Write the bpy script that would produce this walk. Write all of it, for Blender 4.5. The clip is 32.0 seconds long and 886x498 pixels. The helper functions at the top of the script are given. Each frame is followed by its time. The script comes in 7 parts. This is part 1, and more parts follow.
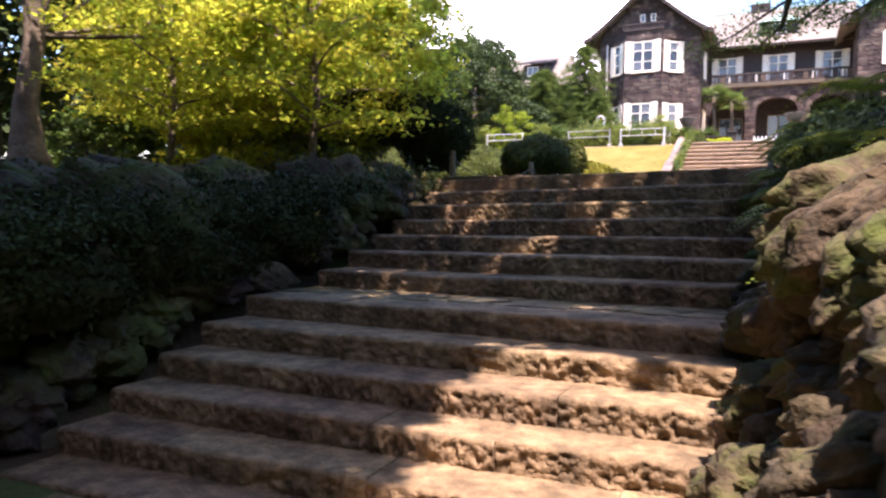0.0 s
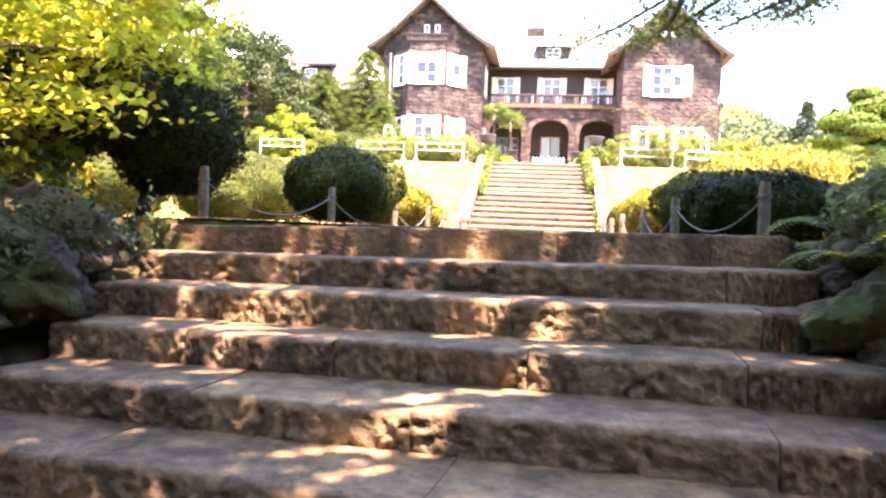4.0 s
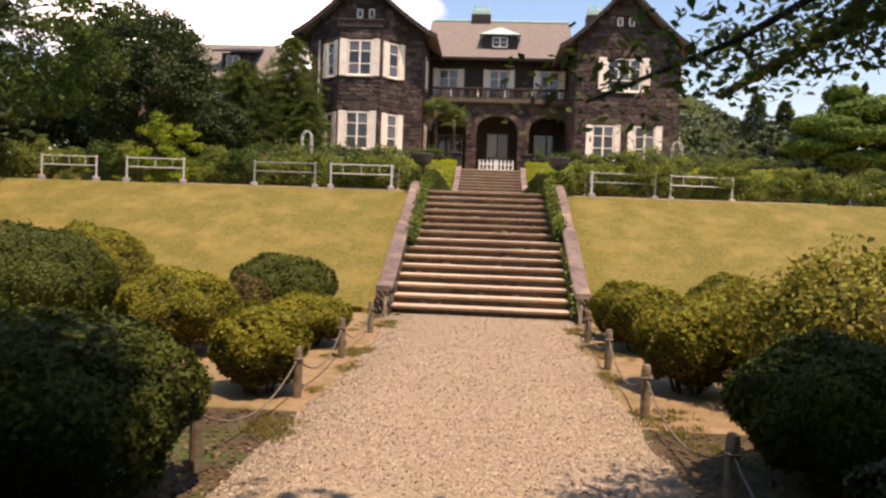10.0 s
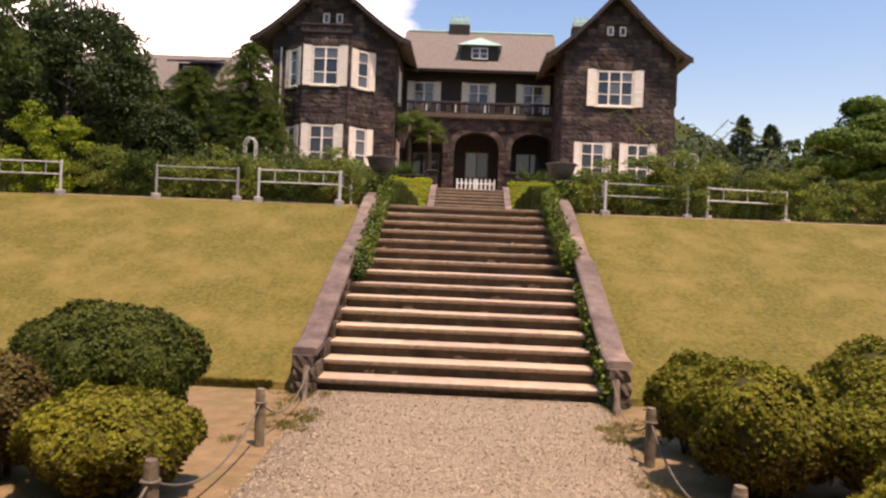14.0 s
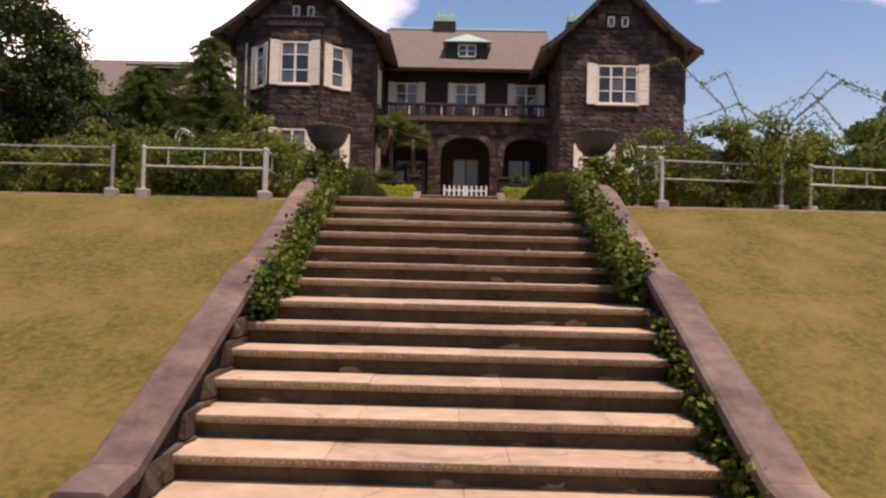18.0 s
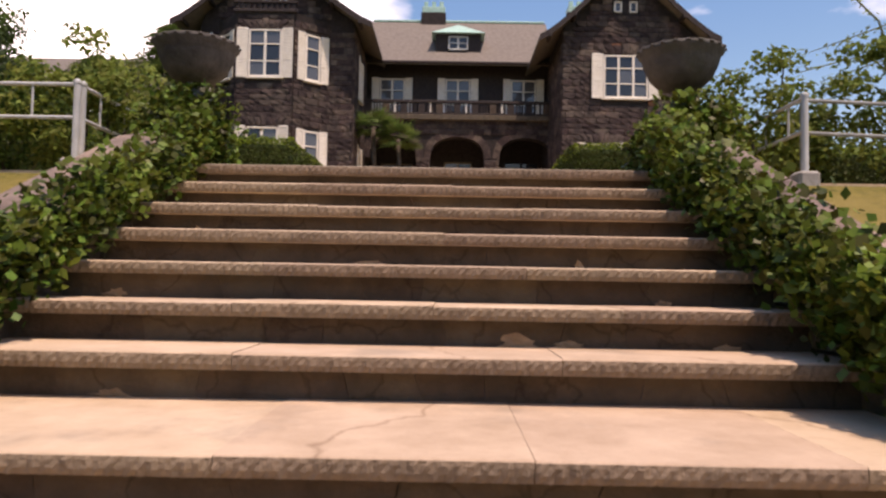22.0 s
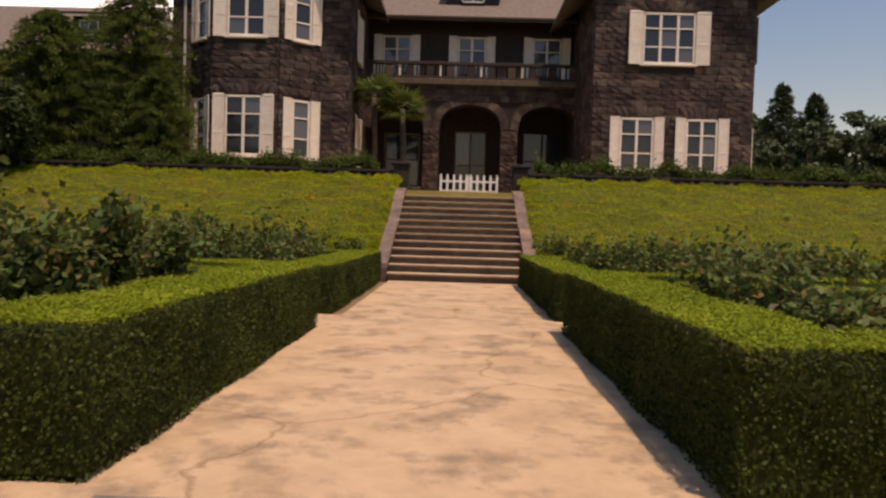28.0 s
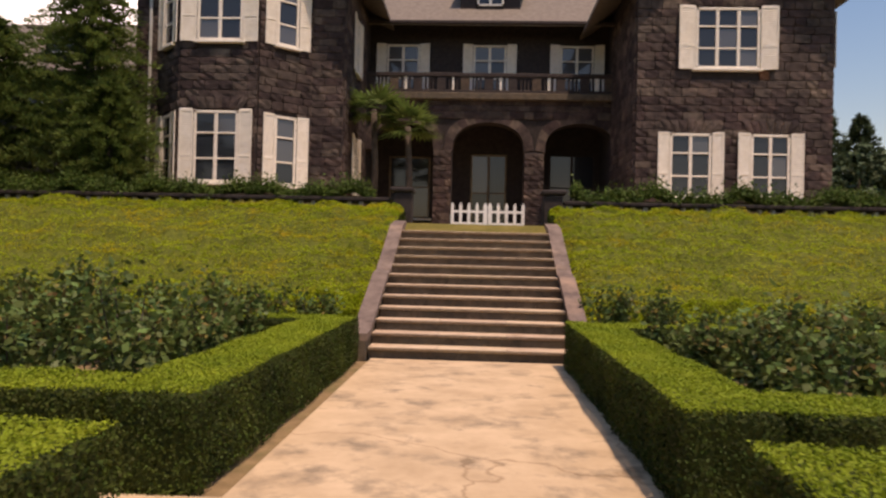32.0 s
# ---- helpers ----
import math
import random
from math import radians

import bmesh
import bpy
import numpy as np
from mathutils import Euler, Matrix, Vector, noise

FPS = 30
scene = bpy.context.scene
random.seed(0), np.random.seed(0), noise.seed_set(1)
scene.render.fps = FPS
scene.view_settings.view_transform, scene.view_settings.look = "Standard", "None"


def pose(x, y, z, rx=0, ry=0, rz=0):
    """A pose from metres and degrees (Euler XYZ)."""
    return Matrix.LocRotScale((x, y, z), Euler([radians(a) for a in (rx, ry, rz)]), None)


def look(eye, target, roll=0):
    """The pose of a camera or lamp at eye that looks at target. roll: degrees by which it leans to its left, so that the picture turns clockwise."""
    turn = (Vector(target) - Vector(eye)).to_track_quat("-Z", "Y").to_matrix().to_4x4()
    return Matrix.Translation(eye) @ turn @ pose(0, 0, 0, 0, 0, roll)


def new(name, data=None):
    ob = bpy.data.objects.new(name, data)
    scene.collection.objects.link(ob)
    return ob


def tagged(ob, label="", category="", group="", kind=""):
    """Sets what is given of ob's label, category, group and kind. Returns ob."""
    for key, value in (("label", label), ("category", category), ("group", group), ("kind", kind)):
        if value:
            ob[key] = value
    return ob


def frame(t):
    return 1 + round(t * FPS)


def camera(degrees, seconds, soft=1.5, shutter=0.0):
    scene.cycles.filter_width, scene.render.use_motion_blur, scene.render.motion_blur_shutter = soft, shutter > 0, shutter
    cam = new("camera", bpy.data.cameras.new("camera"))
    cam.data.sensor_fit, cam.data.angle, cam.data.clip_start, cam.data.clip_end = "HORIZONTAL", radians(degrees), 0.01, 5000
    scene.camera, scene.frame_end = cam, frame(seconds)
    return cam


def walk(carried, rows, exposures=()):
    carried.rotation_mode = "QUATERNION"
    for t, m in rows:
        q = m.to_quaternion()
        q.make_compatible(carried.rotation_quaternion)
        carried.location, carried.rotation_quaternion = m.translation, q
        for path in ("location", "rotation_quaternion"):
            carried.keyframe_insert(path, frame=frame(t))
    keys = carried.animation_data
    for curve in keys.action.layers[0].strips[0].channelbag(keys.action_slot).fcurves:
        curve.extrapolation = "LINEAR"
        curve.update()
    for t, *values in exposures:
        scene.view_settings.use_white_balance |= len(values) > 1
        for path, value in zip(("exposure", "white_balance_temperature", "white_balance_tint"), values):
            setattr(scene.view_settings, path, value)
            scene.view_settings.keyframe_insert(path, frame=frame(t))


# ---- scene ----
cam = camera(64.0, 32.0, soft=2.4, shutter=0.3)
PATH = [
    (0, (1.950, -22.616, -0.620), (1.070, -20.822, -0.690), 1.1),
    (0.5, (1.416, -22.102, -0.642), (0.717, -20.230, -0.713), 1.7),
    (1, (1.017, -21.538, -0.650), (0.547, -19.595, -0.716), 2.2),
    (1.5, (0.690, -21.042, -0.668), (0.290, -19.082, -0.696), 2.5),
    (2, (0.489, -20.496, -0.650), (0.209, -18.516, -0.652), 2.5),
    (2.5, (0.348, -20.014, -0.530), (0.057, -18.035, -0.541), 3.0),
    (3, (0.280, -19.520, -0.371), (0.012, -17.538, -0.408), 3.0),
    (3.5, (0.253, -19.146, -0.199), (0.028, -17.159, -0.227), 2.8),
    (4, (0.245, -18.716, -0.028), (-0.029, -16.735, -0.060), 2.5),
    (4.5, (0.238, -18.347, 0.133), (0.054, -16.356, 0.073), 2.3),
    (6.5, (0.207, -16.077, 0.747), (0.043, -14.086, 0.669), 2.2),
    (7, (0.142, -15.588, 0.919), (-0.022, -13.596, 0.863), 0.8),
    (7.5, (0.185, -15.110, 1.095), (0.018, -13.117, 1.073), -0.1),
    (8, (0.163, -14.708, 1.244), (0.090, -12.709, 1.217), 0.7),
    (8.5, (0.134, -14.356, 1.389), (0.078, -12.357, 1.371), 3.3),
    (9, (0.082, -14.010, 1.514), (0.035, -12.011, 1.498), 3.7),
    (9.5, (0.011, -13.735, 1.653), (-0.155, -11.742, 1.615), 3.3),
    (10, (0.030, -13.244, 1.724), (-0.091, -11.249, 1.657), 2.1),
    (10.5, (0.019, -12.669, 1.770), (-0.023, -10.670, 1.718), 1.5),
    (11, (-0.007, -12.098, 1.772), (-0.038, -10.098, 1.763), 2.2),
    (11.5, (0.013, -11.507, 1.769), (-0.031, -9.507, 1.754), 2.5),
    (12, (0.015, -10.927, 1.775), (-0.070, -8.929, 1.752), 2.7),
    (12.5, (-0.005, -10.285, 1.770), (-0.065, -8.286, 1.772), 2.5),
    (13, (-0.005, -9.632, 1.756), (-0.016, -7.632, 1.776), 2.0),
    (13.5, (-0.020, -9.019, 1.760), (-0.083, -7.020, 1.775), 2.3),
    (15.5, (0.059, -6.576, 1.730), (0.010, -4.577, 1.721), 2.5),
    (16, (0.065, -5.990, 1.747), (0.022, -3.990, 1.773), 1.8),
    (16.5, (0.054, -5.389, 1.764), (0.010, -3.390, 1.818), 1.7),
    (17, (0.015, -4.830, 1.745), (0.021, -2.831, 1.784), 1.4),
    (17.5, (-0.019, -4.177, 1.741), (-0.092, -2.178, 1.767), 1.4),
    (18, (-0.001, -3.577, 1.717), (-0.034, -1.578, 1.775), 1.4),
    (18.5, (-0.020, -2.914, 1.726), (-0.035, -0.914, 1.748), 1.4),
    (19, (0.012, -2.359, 1.730), (0.027, -0.359, 1.723), 0.9),
    (19.5, (-0.001, -1.777, 1.723), (-0.036, 0.223, 1.727), 1.2),
    (20, (0.015, -1.172, 1.711), (0.050, 0.828, 1.749), 1.1),
    (20.5, (0.029, -0.555, 1.690), (0.061, 1.444, 1.738), 1.3),
    (21, (0.090, 0.019, 1.675), (0.154, 2.018, 1.708), 0.9),
    (21.5, (0.130, 0.485, 1.743), (0.121, 2.485, 1.786), 1.4),
    (22, (0.160, 0.855, 1.871), (0.143, 2.853, 1.962), 1.0),
    (22.5, (0.180, 1.248, 2.016), (0.106, 3.244, 2.106), 1.9),
    (23, (0.185, 1.629, 2.163), (0.158, 3.629, 2.175), 1.5),
    (23.5, (0.175, 1.954, 2.319), (0.088, 3.951, 2.249), 2.4),
    (24, (0.160, 2.392, 2.541), (0.042, 4.387, 2.467), 2.3),
    (24.5, (0.150, 2.676, 2.733), (0.013, 4.671, 2.683), 1.5),
    (25, (0.150, 3.089, 2.900), (0.026, 5.084, 2.844), 0.2),
    (25.5, (0.150, 3.454, 3.086), (0.046, 5.450, 3.018), -0.3),
    (26, (0.155, 3.876, 3.300), (0.046, 5.872, 3.227), 0.5),
    (26.5, (0.165, 4.284, 3.436), (0.065, 6.280, 3.370), 1.8),
    (28.5, (0.175, 5.775, 4.107), (0.135, 7.774, 4.051), 1.6),
    (29, (0.143, 6.269, 4.191), (0.075, 8.267, 4.162), 2.3),
    (29.5, (0.134, 6.802, 4.229), (0.036, 8.799, 4.175), 2.7),
    (30, (0.149, 7.507, 4.246), (0.061, 9.503, 4.169), 2.8),
    (30.5, (0.228, 8.371, 4.302), (0.231, 10.371, 4.254), 2.0),
    (31, (0.188, 9.214, 4.319), (0.137, 11.214, 4.323), 1.8),
    (31.5, (0.220, 10.073, 4.315), (0.186, 12.072, 4.350), 1.2),
    (32, (0.204, 10.829, 4.325), (0.105, 12.827, 4.349), 1.4),
]
EXPOSURES = [(0, 2.05, 6700, 36), (1, 2.65, 7600, 40), (2, 3.36, 7900, 43), (4, 3.75, 7800, 43), (6.5, 3.05, 8200, 43), (7.5, 2.25, 8100, 40), (8.5, 1.55, 7900, 33), (9.5, 0.85, 8200, 33), (11, 0.45, 8300, 34), (13, 0.47, 8200, 36), (16, 0.17, 8100, 35),
             (17.5, -0.02, 8000, 37), (20, 0.05, 7700, 36), (24.5, 0.25, 7700, 29), (25.2, 0.1, 7900, 31), (26, -0.38, 8800, 35), (28.5, -0.39, 8900, 36), (30, -0.36, 8900, 36), (31, -0.1, 8500, 32), (32, -0.1, 8400, 33)]
walk(cam, [(t, look(eye, target, roll)) for t, eye, target, roll in PATH], EXPOSURES)

# ---- sky and sun ----
SUN_ELEV, SUN_AZ = 70.0, 142.0  # azimuth counted from +y towards +x
world = bpy.data.worlds.new("sky")
scene.world = world
world.use_nodes = True
wn = world.node_tree
sky = wn.nodes.new("ShaderNodeTexSky")
sky.sky_type, sky.sun_disc = "NISHITA", False
sky.sun_elevation, sky.sun_rotation = radians(SUN_ELEV), radians(SUN_AZ)
sky.air_density, sky.dust_density, sky.ozone_density = 1.45, 1.1, 2.8
background = wn.nodes["Background"]
background.inputs["Strength"].default_value = 0.15
# broken summer cloud over the blue
wco = wn.nodes.new("ShaderNodeTexCoord")
wmap = wn.nodes.new("ShaderNodeMapping")
wmap.inputs["Scale"].default_value = (1.6, 1.6, 5.0)
wno = wn.nodes.new("ShaderNodeTexNoise")
wno.inputs["Scale"].default_value, wno.inputs["Detail"].default_value = 1.7, 6.0
wra = wn.nodes.new("ShaderNodeValToRGB")
wra.color_ramp.elements[0].position, wra.color_ramp.elements[1].position = 0.54, 0.72
wmx = wn.nodes.new("ShaderNodeMix")
wmx.data_type = "RGBA"
wmx.inputs["B"].default_value = (13.0, 13.2, 13.6, 1)
wn.links.new(wco.outputs["Generated"], wmap.inputs["Vector"])
wn.links.new(wmap.outputs["Vector"], wno.inputs["Vector"])
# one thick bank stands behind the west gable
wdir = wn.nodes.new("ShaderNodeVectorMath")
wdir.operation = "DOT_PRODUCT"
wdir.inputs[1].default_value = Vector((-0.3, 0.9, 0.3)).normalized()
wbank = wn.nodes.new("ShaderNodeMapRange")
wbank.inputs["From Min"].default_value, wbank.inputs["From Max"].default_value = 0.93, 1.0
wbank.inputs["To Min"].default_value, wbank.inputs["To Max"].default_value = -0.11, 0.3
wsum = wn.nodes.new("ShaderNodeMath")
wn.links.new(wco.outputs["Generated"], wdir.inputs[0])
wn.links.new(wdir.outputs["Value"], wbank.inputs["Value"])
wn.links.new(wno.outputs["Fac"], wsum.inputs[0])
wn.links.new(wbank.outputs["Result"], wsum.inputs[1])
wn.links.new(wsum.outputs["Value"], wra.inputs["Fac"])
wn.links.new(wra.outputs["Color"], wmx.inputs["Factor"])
whue = wn.nodes.new("ShaderNodeHueSaturation")
whue.inputs["Saturation"].default_value = 1.3
wn.links.new(sky.outputs["Color"], whue.inputs["Color"])
wn.links.new(whue.outputs["Color"], wmx.inputs["A"])
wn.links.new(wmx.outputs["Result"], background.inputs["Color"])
sun = new("sun", bpy.data.lights.new("sun", "SUN"))
sun.data.energy, sun.data.angle, sun.data.color = 4.4, radians(0.55), (1.0, 0.93, 0.82)
_az, _el = radians(SUN_AZ), radians(SUN_ELEV)
SUN_DIR = Vector((math.sin(_az) * math.cos(_el), math.cos(_az) * math.cos(_el), math.sin(_el)))
sun.matrix_world = look(SUN_DIR * 80, (0, 0, 0))


# ---- materials ----
def material(name, dark, light, scale=6.0, rough=0.85, bump=0.3, bump_scale=40.0, per="", spread=0.25, metal=0.0, stain=None,
             stain_scale=0.6, stain_lo=0.5, stain_hi=0.68, translucent=0.0, spec=0.3, streak=1.0, crack=0.0, crack_w=0.012):
    """Two-scale noise colour with bump; per: 'object' or 'island' shifts the value piece by piece."""
    mat = bpy.data.materials.new(name)
    mat.use_nodes = True
    nt = mat.node_tree
    bsdf = nt.nodes["Principled BSDF"]
    co = nt.nodes.new("ShaderNodeTexCoord").outputs["Object"]
    geo = nt.nodes.new("ShaderNodeNewGeometry")
    pos = geo.outputs["Position"]
    n1 = nt.nodes.new("ShaderNodeTexNoise")
    n1.inputs["Scale"].default_value, n1.inputs["Detail"].default_value, n1.inputs["Roughness"].default_value = scale, 8, 0.65
    nt.links.new(pos, n1.inputs["Vector"])
    ramp = nt.nodes.new("ShaderNodeValToRGB")
    ramp.color_ramp.elements[0].position, ramp.color_ramp.elements[1].position = 0.32, 0.68
    ramp.color_ramp.elements[0].color, ramp.color_ramp.elements[1].color = (*dark, 1), (*light, 1)
    nt.links.new(n1.outputs["Fac"], ramp.inputs["Fac"])
    colour = ramp.outputs["Color"]
    if stain:
        n2 = nt.nodes.new("ShaderNodeTexNoise")
        n2.inputs["Scale"].default_value, n2.inputs["Detail"].default_value, n2.inputs["Roughness"].default_value = stain_scale, 9, 0.66
        if streak != 1.0:
            mp = nt.nodes.new("ShaderNodeMapping")
            mp.inputs["Scale"].default_value = (1.0, 1.0, streak)
            nt.links.new(pos, mp.inputs["Vector"])
            nt.links.new(mp.outputs["Vector"], n2.inputs["Vector"])
        else:
            nt.links.new(pos, n2.inputs["Vector"])
        r2 = nt.nodes.new("ShaderNodeValToRGB")
        r2.color_ramp.elements[0].position, r2.color_ramp.elements[1].position = stain_lo, stain_hi
        nt.links.new(n2.outputs["Fac"], r2.inputs["Fac"])
        mx = nt.nodes.new("ShaderNodeMix")
        mx.data_type = "RGBA"
        mx.inputs["B"].default_value = (*stain, 1)
        nt.links.new(r2.outputs["Color"], mx.inputs["Factor"])
        nt.links.new(colour, mx.inputs["A"])
        colour = mx.outputs["Result"]
    if crack:
        nd = nt.nodes.new("ShaderNodeTexNoise")
        nd.inputs["Scale"].default_value, nd.inputs["Detail"].default_value = crack * 2.5, 6
        nt.links.new(pos, nd.inputs["Vector"])
        vm = nt.nodes.new("ShaderNodeVectorMath")
        vm.operation = "MULTIPLY_ADD"
        vm.inputs[1].default_value = (0.5 / crack,) * 3
        nt.links.new(nd.outputs["Color"], vm.inputs[0])
        nt.links.new(pos, vm.inputs[2])
        vo = nt.nodes.new("ShaderNodeTexVoronoi")
        vo.feature = "DISTANCE_TO_EDGE"
        vo.inputs["Scale"].default_value = crack
        nt.links.new(vm.outputs["Vector"], vo.inputs["Vector"])
        rc = nt.nodes.new("ShaderNodeValToRGB")
        rc.color_ramp.elements[0].position, rc.color_ramp.elements[1].position = 0.0, crack_w
        rc.color_ramp.elements[0].color, rc.color_ramp.elements[1].color = (0.66, 0.62, 0.58, 1), (1, 1, 1, 1)
        nt.links.new(vo.outputs["Distance"], rc.inputs["Fac"])
        mc = nt.nodes.new("ShaderNodeMix")
        mc.data_type, mc.blend_type = "RGBA", "MULTIPLY"
        mc.inputs["Factor"].default_value = 1.0
        nt.links.new(colour, mc.inputs["A"])
        nt.links.new(rc.outputs["Color"], mc.inputs["B"])
        colour = mc.outputs["Result"]
    if per:
        rnd = nt.nodes.new("ShaderNodeObjectInfo").outputs["Random"] if per == "object" else geo.outputs["Random Per Island"]
        hsv = nt.nodes.new("ShaderNodeHueSaturation")
        mr = nt.nodes.new("ShaderNodeMapRange")
        mr.inputs["To Min"].default_value, mr.inputs["To Max"].default_value = 1 - spread, 1 + spread
        nt.links.new(rnd, mr.inputs["Value"])
        nt.links.new(mr.outputs["Result"], hsv.inputs["Value"])
        mh = nt.nodes.new("ShaderNodeMapRange")
        mh.inputs["To Min"].default_value, mh.inputs["To Max"].default_value = 0.5 - spread * 0.06, 0.5 + spread * 0.06
        nt.links.new(rnd, mh.inputs["Value"])
        nt.links.new(mh.outputs["Result"], hsv.inputs["Hue"])
        nt.links.new(colour, hsv.inputs["Color"])
        colour = hsv.outputs["Color"]
    nt.links.new(colour, bsdf.inputs["Base Color"])
    bsdf.inputs["Roughness"].default_value, bsdf.inputs["Metallic"].default_value = rough, metal
    bsdf.inputs["Specular IOR Level"].default_value = spec
    if bump:
        n3 = nt.nodes.new("ShaderNodeTexNoise")
        n3.inputs["Scale"].default_value, n3.inputs["Detail"].default_value = bump_scale, 5
        nt.links.new(pos, n3.inputs["Vector"])
        bp = nt.nodes.new("ShaderNodeBump")
        bp.inputs["Strength"].default_value, bp.inputs["Distance"].default_value = bump, 0.6 / bump_scale
        nt.links.new(n3.outputs["Fac"], bp.inputs["Height"])
        nt.links.new(bp.outputs["Normal"], bsdf.inputs["Normal"])
    if translucent:
        tr = nt.nodes.new("ShaderNodeBsdfTranslucent")
        nt.links.new(colour, tr.inputs["Color"])
        ms = nt.nodes.new("ShaderNodeMixShader")
        ms.inputs["Fac"].default_value = translucent
        nt.links.new(bsdf.outputs["BSDF"], ms.inputs[1])
        nt.links.new(tr.outputs["BSDF"], ms.inputs[2])
        nt.links.new(ms.outputs["Shader"], nt.nodes["Material Output"].inputs["Surface"])
    return mat


M_WALL = material("andesite_blocks", (0.024, 0.0175, 0.016), (0.08, 0.058, 0.05), 3.0, 0.9, 0.8, 14, per="object", spread=0.45, stain=(0.13, 0.09, 0.074), stain_scale=0.8)
M_WALLJ = material("andesite_joined", (0.024, 0.0175, 0.016), (0.08, 0.058, 0.05), 3.0, 0.9, 0.8, 14, per="island", spread=0.45, stain=(0.13, 0.09, 0.074), stain_scale=0.8)
M_RUST = material("rust_stained_blocks", (0.07, 0.034, 0.024), (0.24, 0.1, 0.055), 5.0, 0.9, 0.8, 14, per="object", spread=0.3)
M_CONC = material("pale_concrete", (0.25, 0.235, 0.205), (0.4, 0.38, 0.335), 6.0, 0.9, 0.3, 40)
M_WALLD = material("dark_mortar_wall", (0.022, 0.018, 0.017), (0.045, 0.036, 0.032), 4.0, 0.95, 0.6, 18)
M_TIMBER = material("dark_stained_timber", (0.018, 0.013, 0.012), (0.045, 0.033, 0.028), 8.0, 0.7, 0.2, 30)
M_ROOF = material("brown_slate", (0.125, 0.108, 0.09), (0.2, 0.172, 0.142), 5.0, 0.8, 0.3, 22, per="island", spread=0.12)
M_WHITE = material("cream_white_paint", (0.68, 0.63, 0.52), (0.82, 0.77, 0.66), 5.0, 0.5, 0.05, 30, spec=0.4)
M_WHITE2 = material("white_fence_paint", (0.72, 0.7, 0.64), (0.85, 0.83, 0.78), 6.0, 0.5, 0.05, 30)
M_RAIL = material("pale_grey_metal_paint", (0.42, 0.43, 0.4), (0.58, 0.58, 0.54), 6.0, 0.45, 0.05, 30)
M_RAILG = material("bare_grey_metal", (0.2, 0.21, 0.19), (0.34, 0.35, 0.32), 9.0, 0.5, 0.05, 30)
M_COPPER = material("green_copper", (0.22, 0.4, 0.34), (0.4, 0.6, 0.52), 6.0, 0.6, 0.1, 20)
M_STEP = material("sandstone_tread", (0.42, 0.31, 0.205), (0.56, 0.43, 0.3), 4.0, 0.85, 0.3, 55, per="object", spread=0.1, stain=(0.27, 0.22, 0.165), stain_scale=1.8, stain_lo=0.54, stain_hi=0.8, crack=0.45, crack_w=0.006)
M_EDGE = material("worn_edging_stone", (0.2, 0.166, 0.12), (0.37, 0.303, 0.222), 5.0, 0.88, 0.4, 45, per="object", spread=0.12, stain=(0.13, 0.115, 0.085), stain_scale=2.6, stain_lo=0.52, stain_hi=0.66, crack=0.7, crack_w=0.008)
# Riser stone is toned dark: shade below the tread overhang is painted in.
M_RISER = material("sandstone_riser_shaded", (0.065, 0.051, 0.036), (0.14, 0.11, 0.076), 4.0, 0.9, 0.5, 40, per="object", spread=0.12, stain=(0.08, 0.07, 0.055), stain_scale=2.5, stain_lo=0.5, stain_hi=0.75, crack=2.2, crack_w=0.02)
# Rough weathered tread fronts, darkened further for facing away from the sun.
M_NOSE = material("chiselled_shaded_edge", (0.19, 0.145, 0.098), (0.32, 0.245, 0.165), 14.0, 0.92, 0.7, 50, per="object", spread=0.12)
M_FLAKE = material("flaking_mortar", (0.3, 0.21, 0.125), (0.46, 0.34, 0.21), 14.0, 0.95, 0.9, 45)
M_COPE = material("weathered_coping", (0.09, 0.066, 0.055), (0.21, 0.16, 0.13), 4.0, 0.85, 0.3, 35, per="object", spread=0.12, stain=(0.33, 0.23, 0.16), stain_scale=0.8, stain_lo=0.52, stain_hi=0.72)
M_RUBBLE = material("wall_rubble", (0.05, 0.038, 0.027), (0.15, 0.113, 0.08), 4.0, 0.9, 0.7, 25, per="object", spread=0.3, stain=(0.055, 0.05, 0.03), stain_scale=2.0)
# Streaks mix weather stain with painted bands of foliage shade.
M_OLD = material("old_brown_step_stone", (0.125, 0.087, 0.047), (0.34, 0.235, 0.127), 9.0, 0.92, 1.0, 34, per="object", spread=0.12, stain=(0.09, 0.066, 0.038), stain_scale=4.0, stain_lo=0.46, stain_hi=0.66, streak=0.35)
M_FLAG = material("mossy_crazy_paving", (0.12, 0.092, 0.046), (0.28, 0.21, 0.11), 5.0, 0.92, 0.8, 30, per="object", spread=0.2, stain=(0.075, 0.08, 0.03), stain_scale=1.6)
M_ROCK = material("mossy_rock", (0.02, 0.0155, 0.009), (0.1, 0.073, 0.041), 5.5, 0.95, 1.0, 16, per="object", spread=0.3, stain=(0.06, 0.075, 0.015), stain_scale=1.3, stain_lo=0.48, stain_hi=0.6)
M_SOIL = material("dry_soil", (0.17, 0.115, 0.055), (0.28, 0.192, 0.096), 5.0, 0.95, 0.6, 40, stain=(0.13, 0.115, 0.04), stain_scale=0.9)
M_GRAVELBED = material("gravel_bed", (0.2, 0.16, 0.105), (0.34, 0.272, 0.185), 48.0, 0.95, 0.7, 70, stain=(0.27, 0.23, 0.145), stain_scale=0.6)
M_GRAVEL = material("gravel_stones", (0.26, 0.206, 0.135), (0.46, 0.37, 0.25), 20.0, 0.9, 0.2, 60, per="island", spread=0.2)
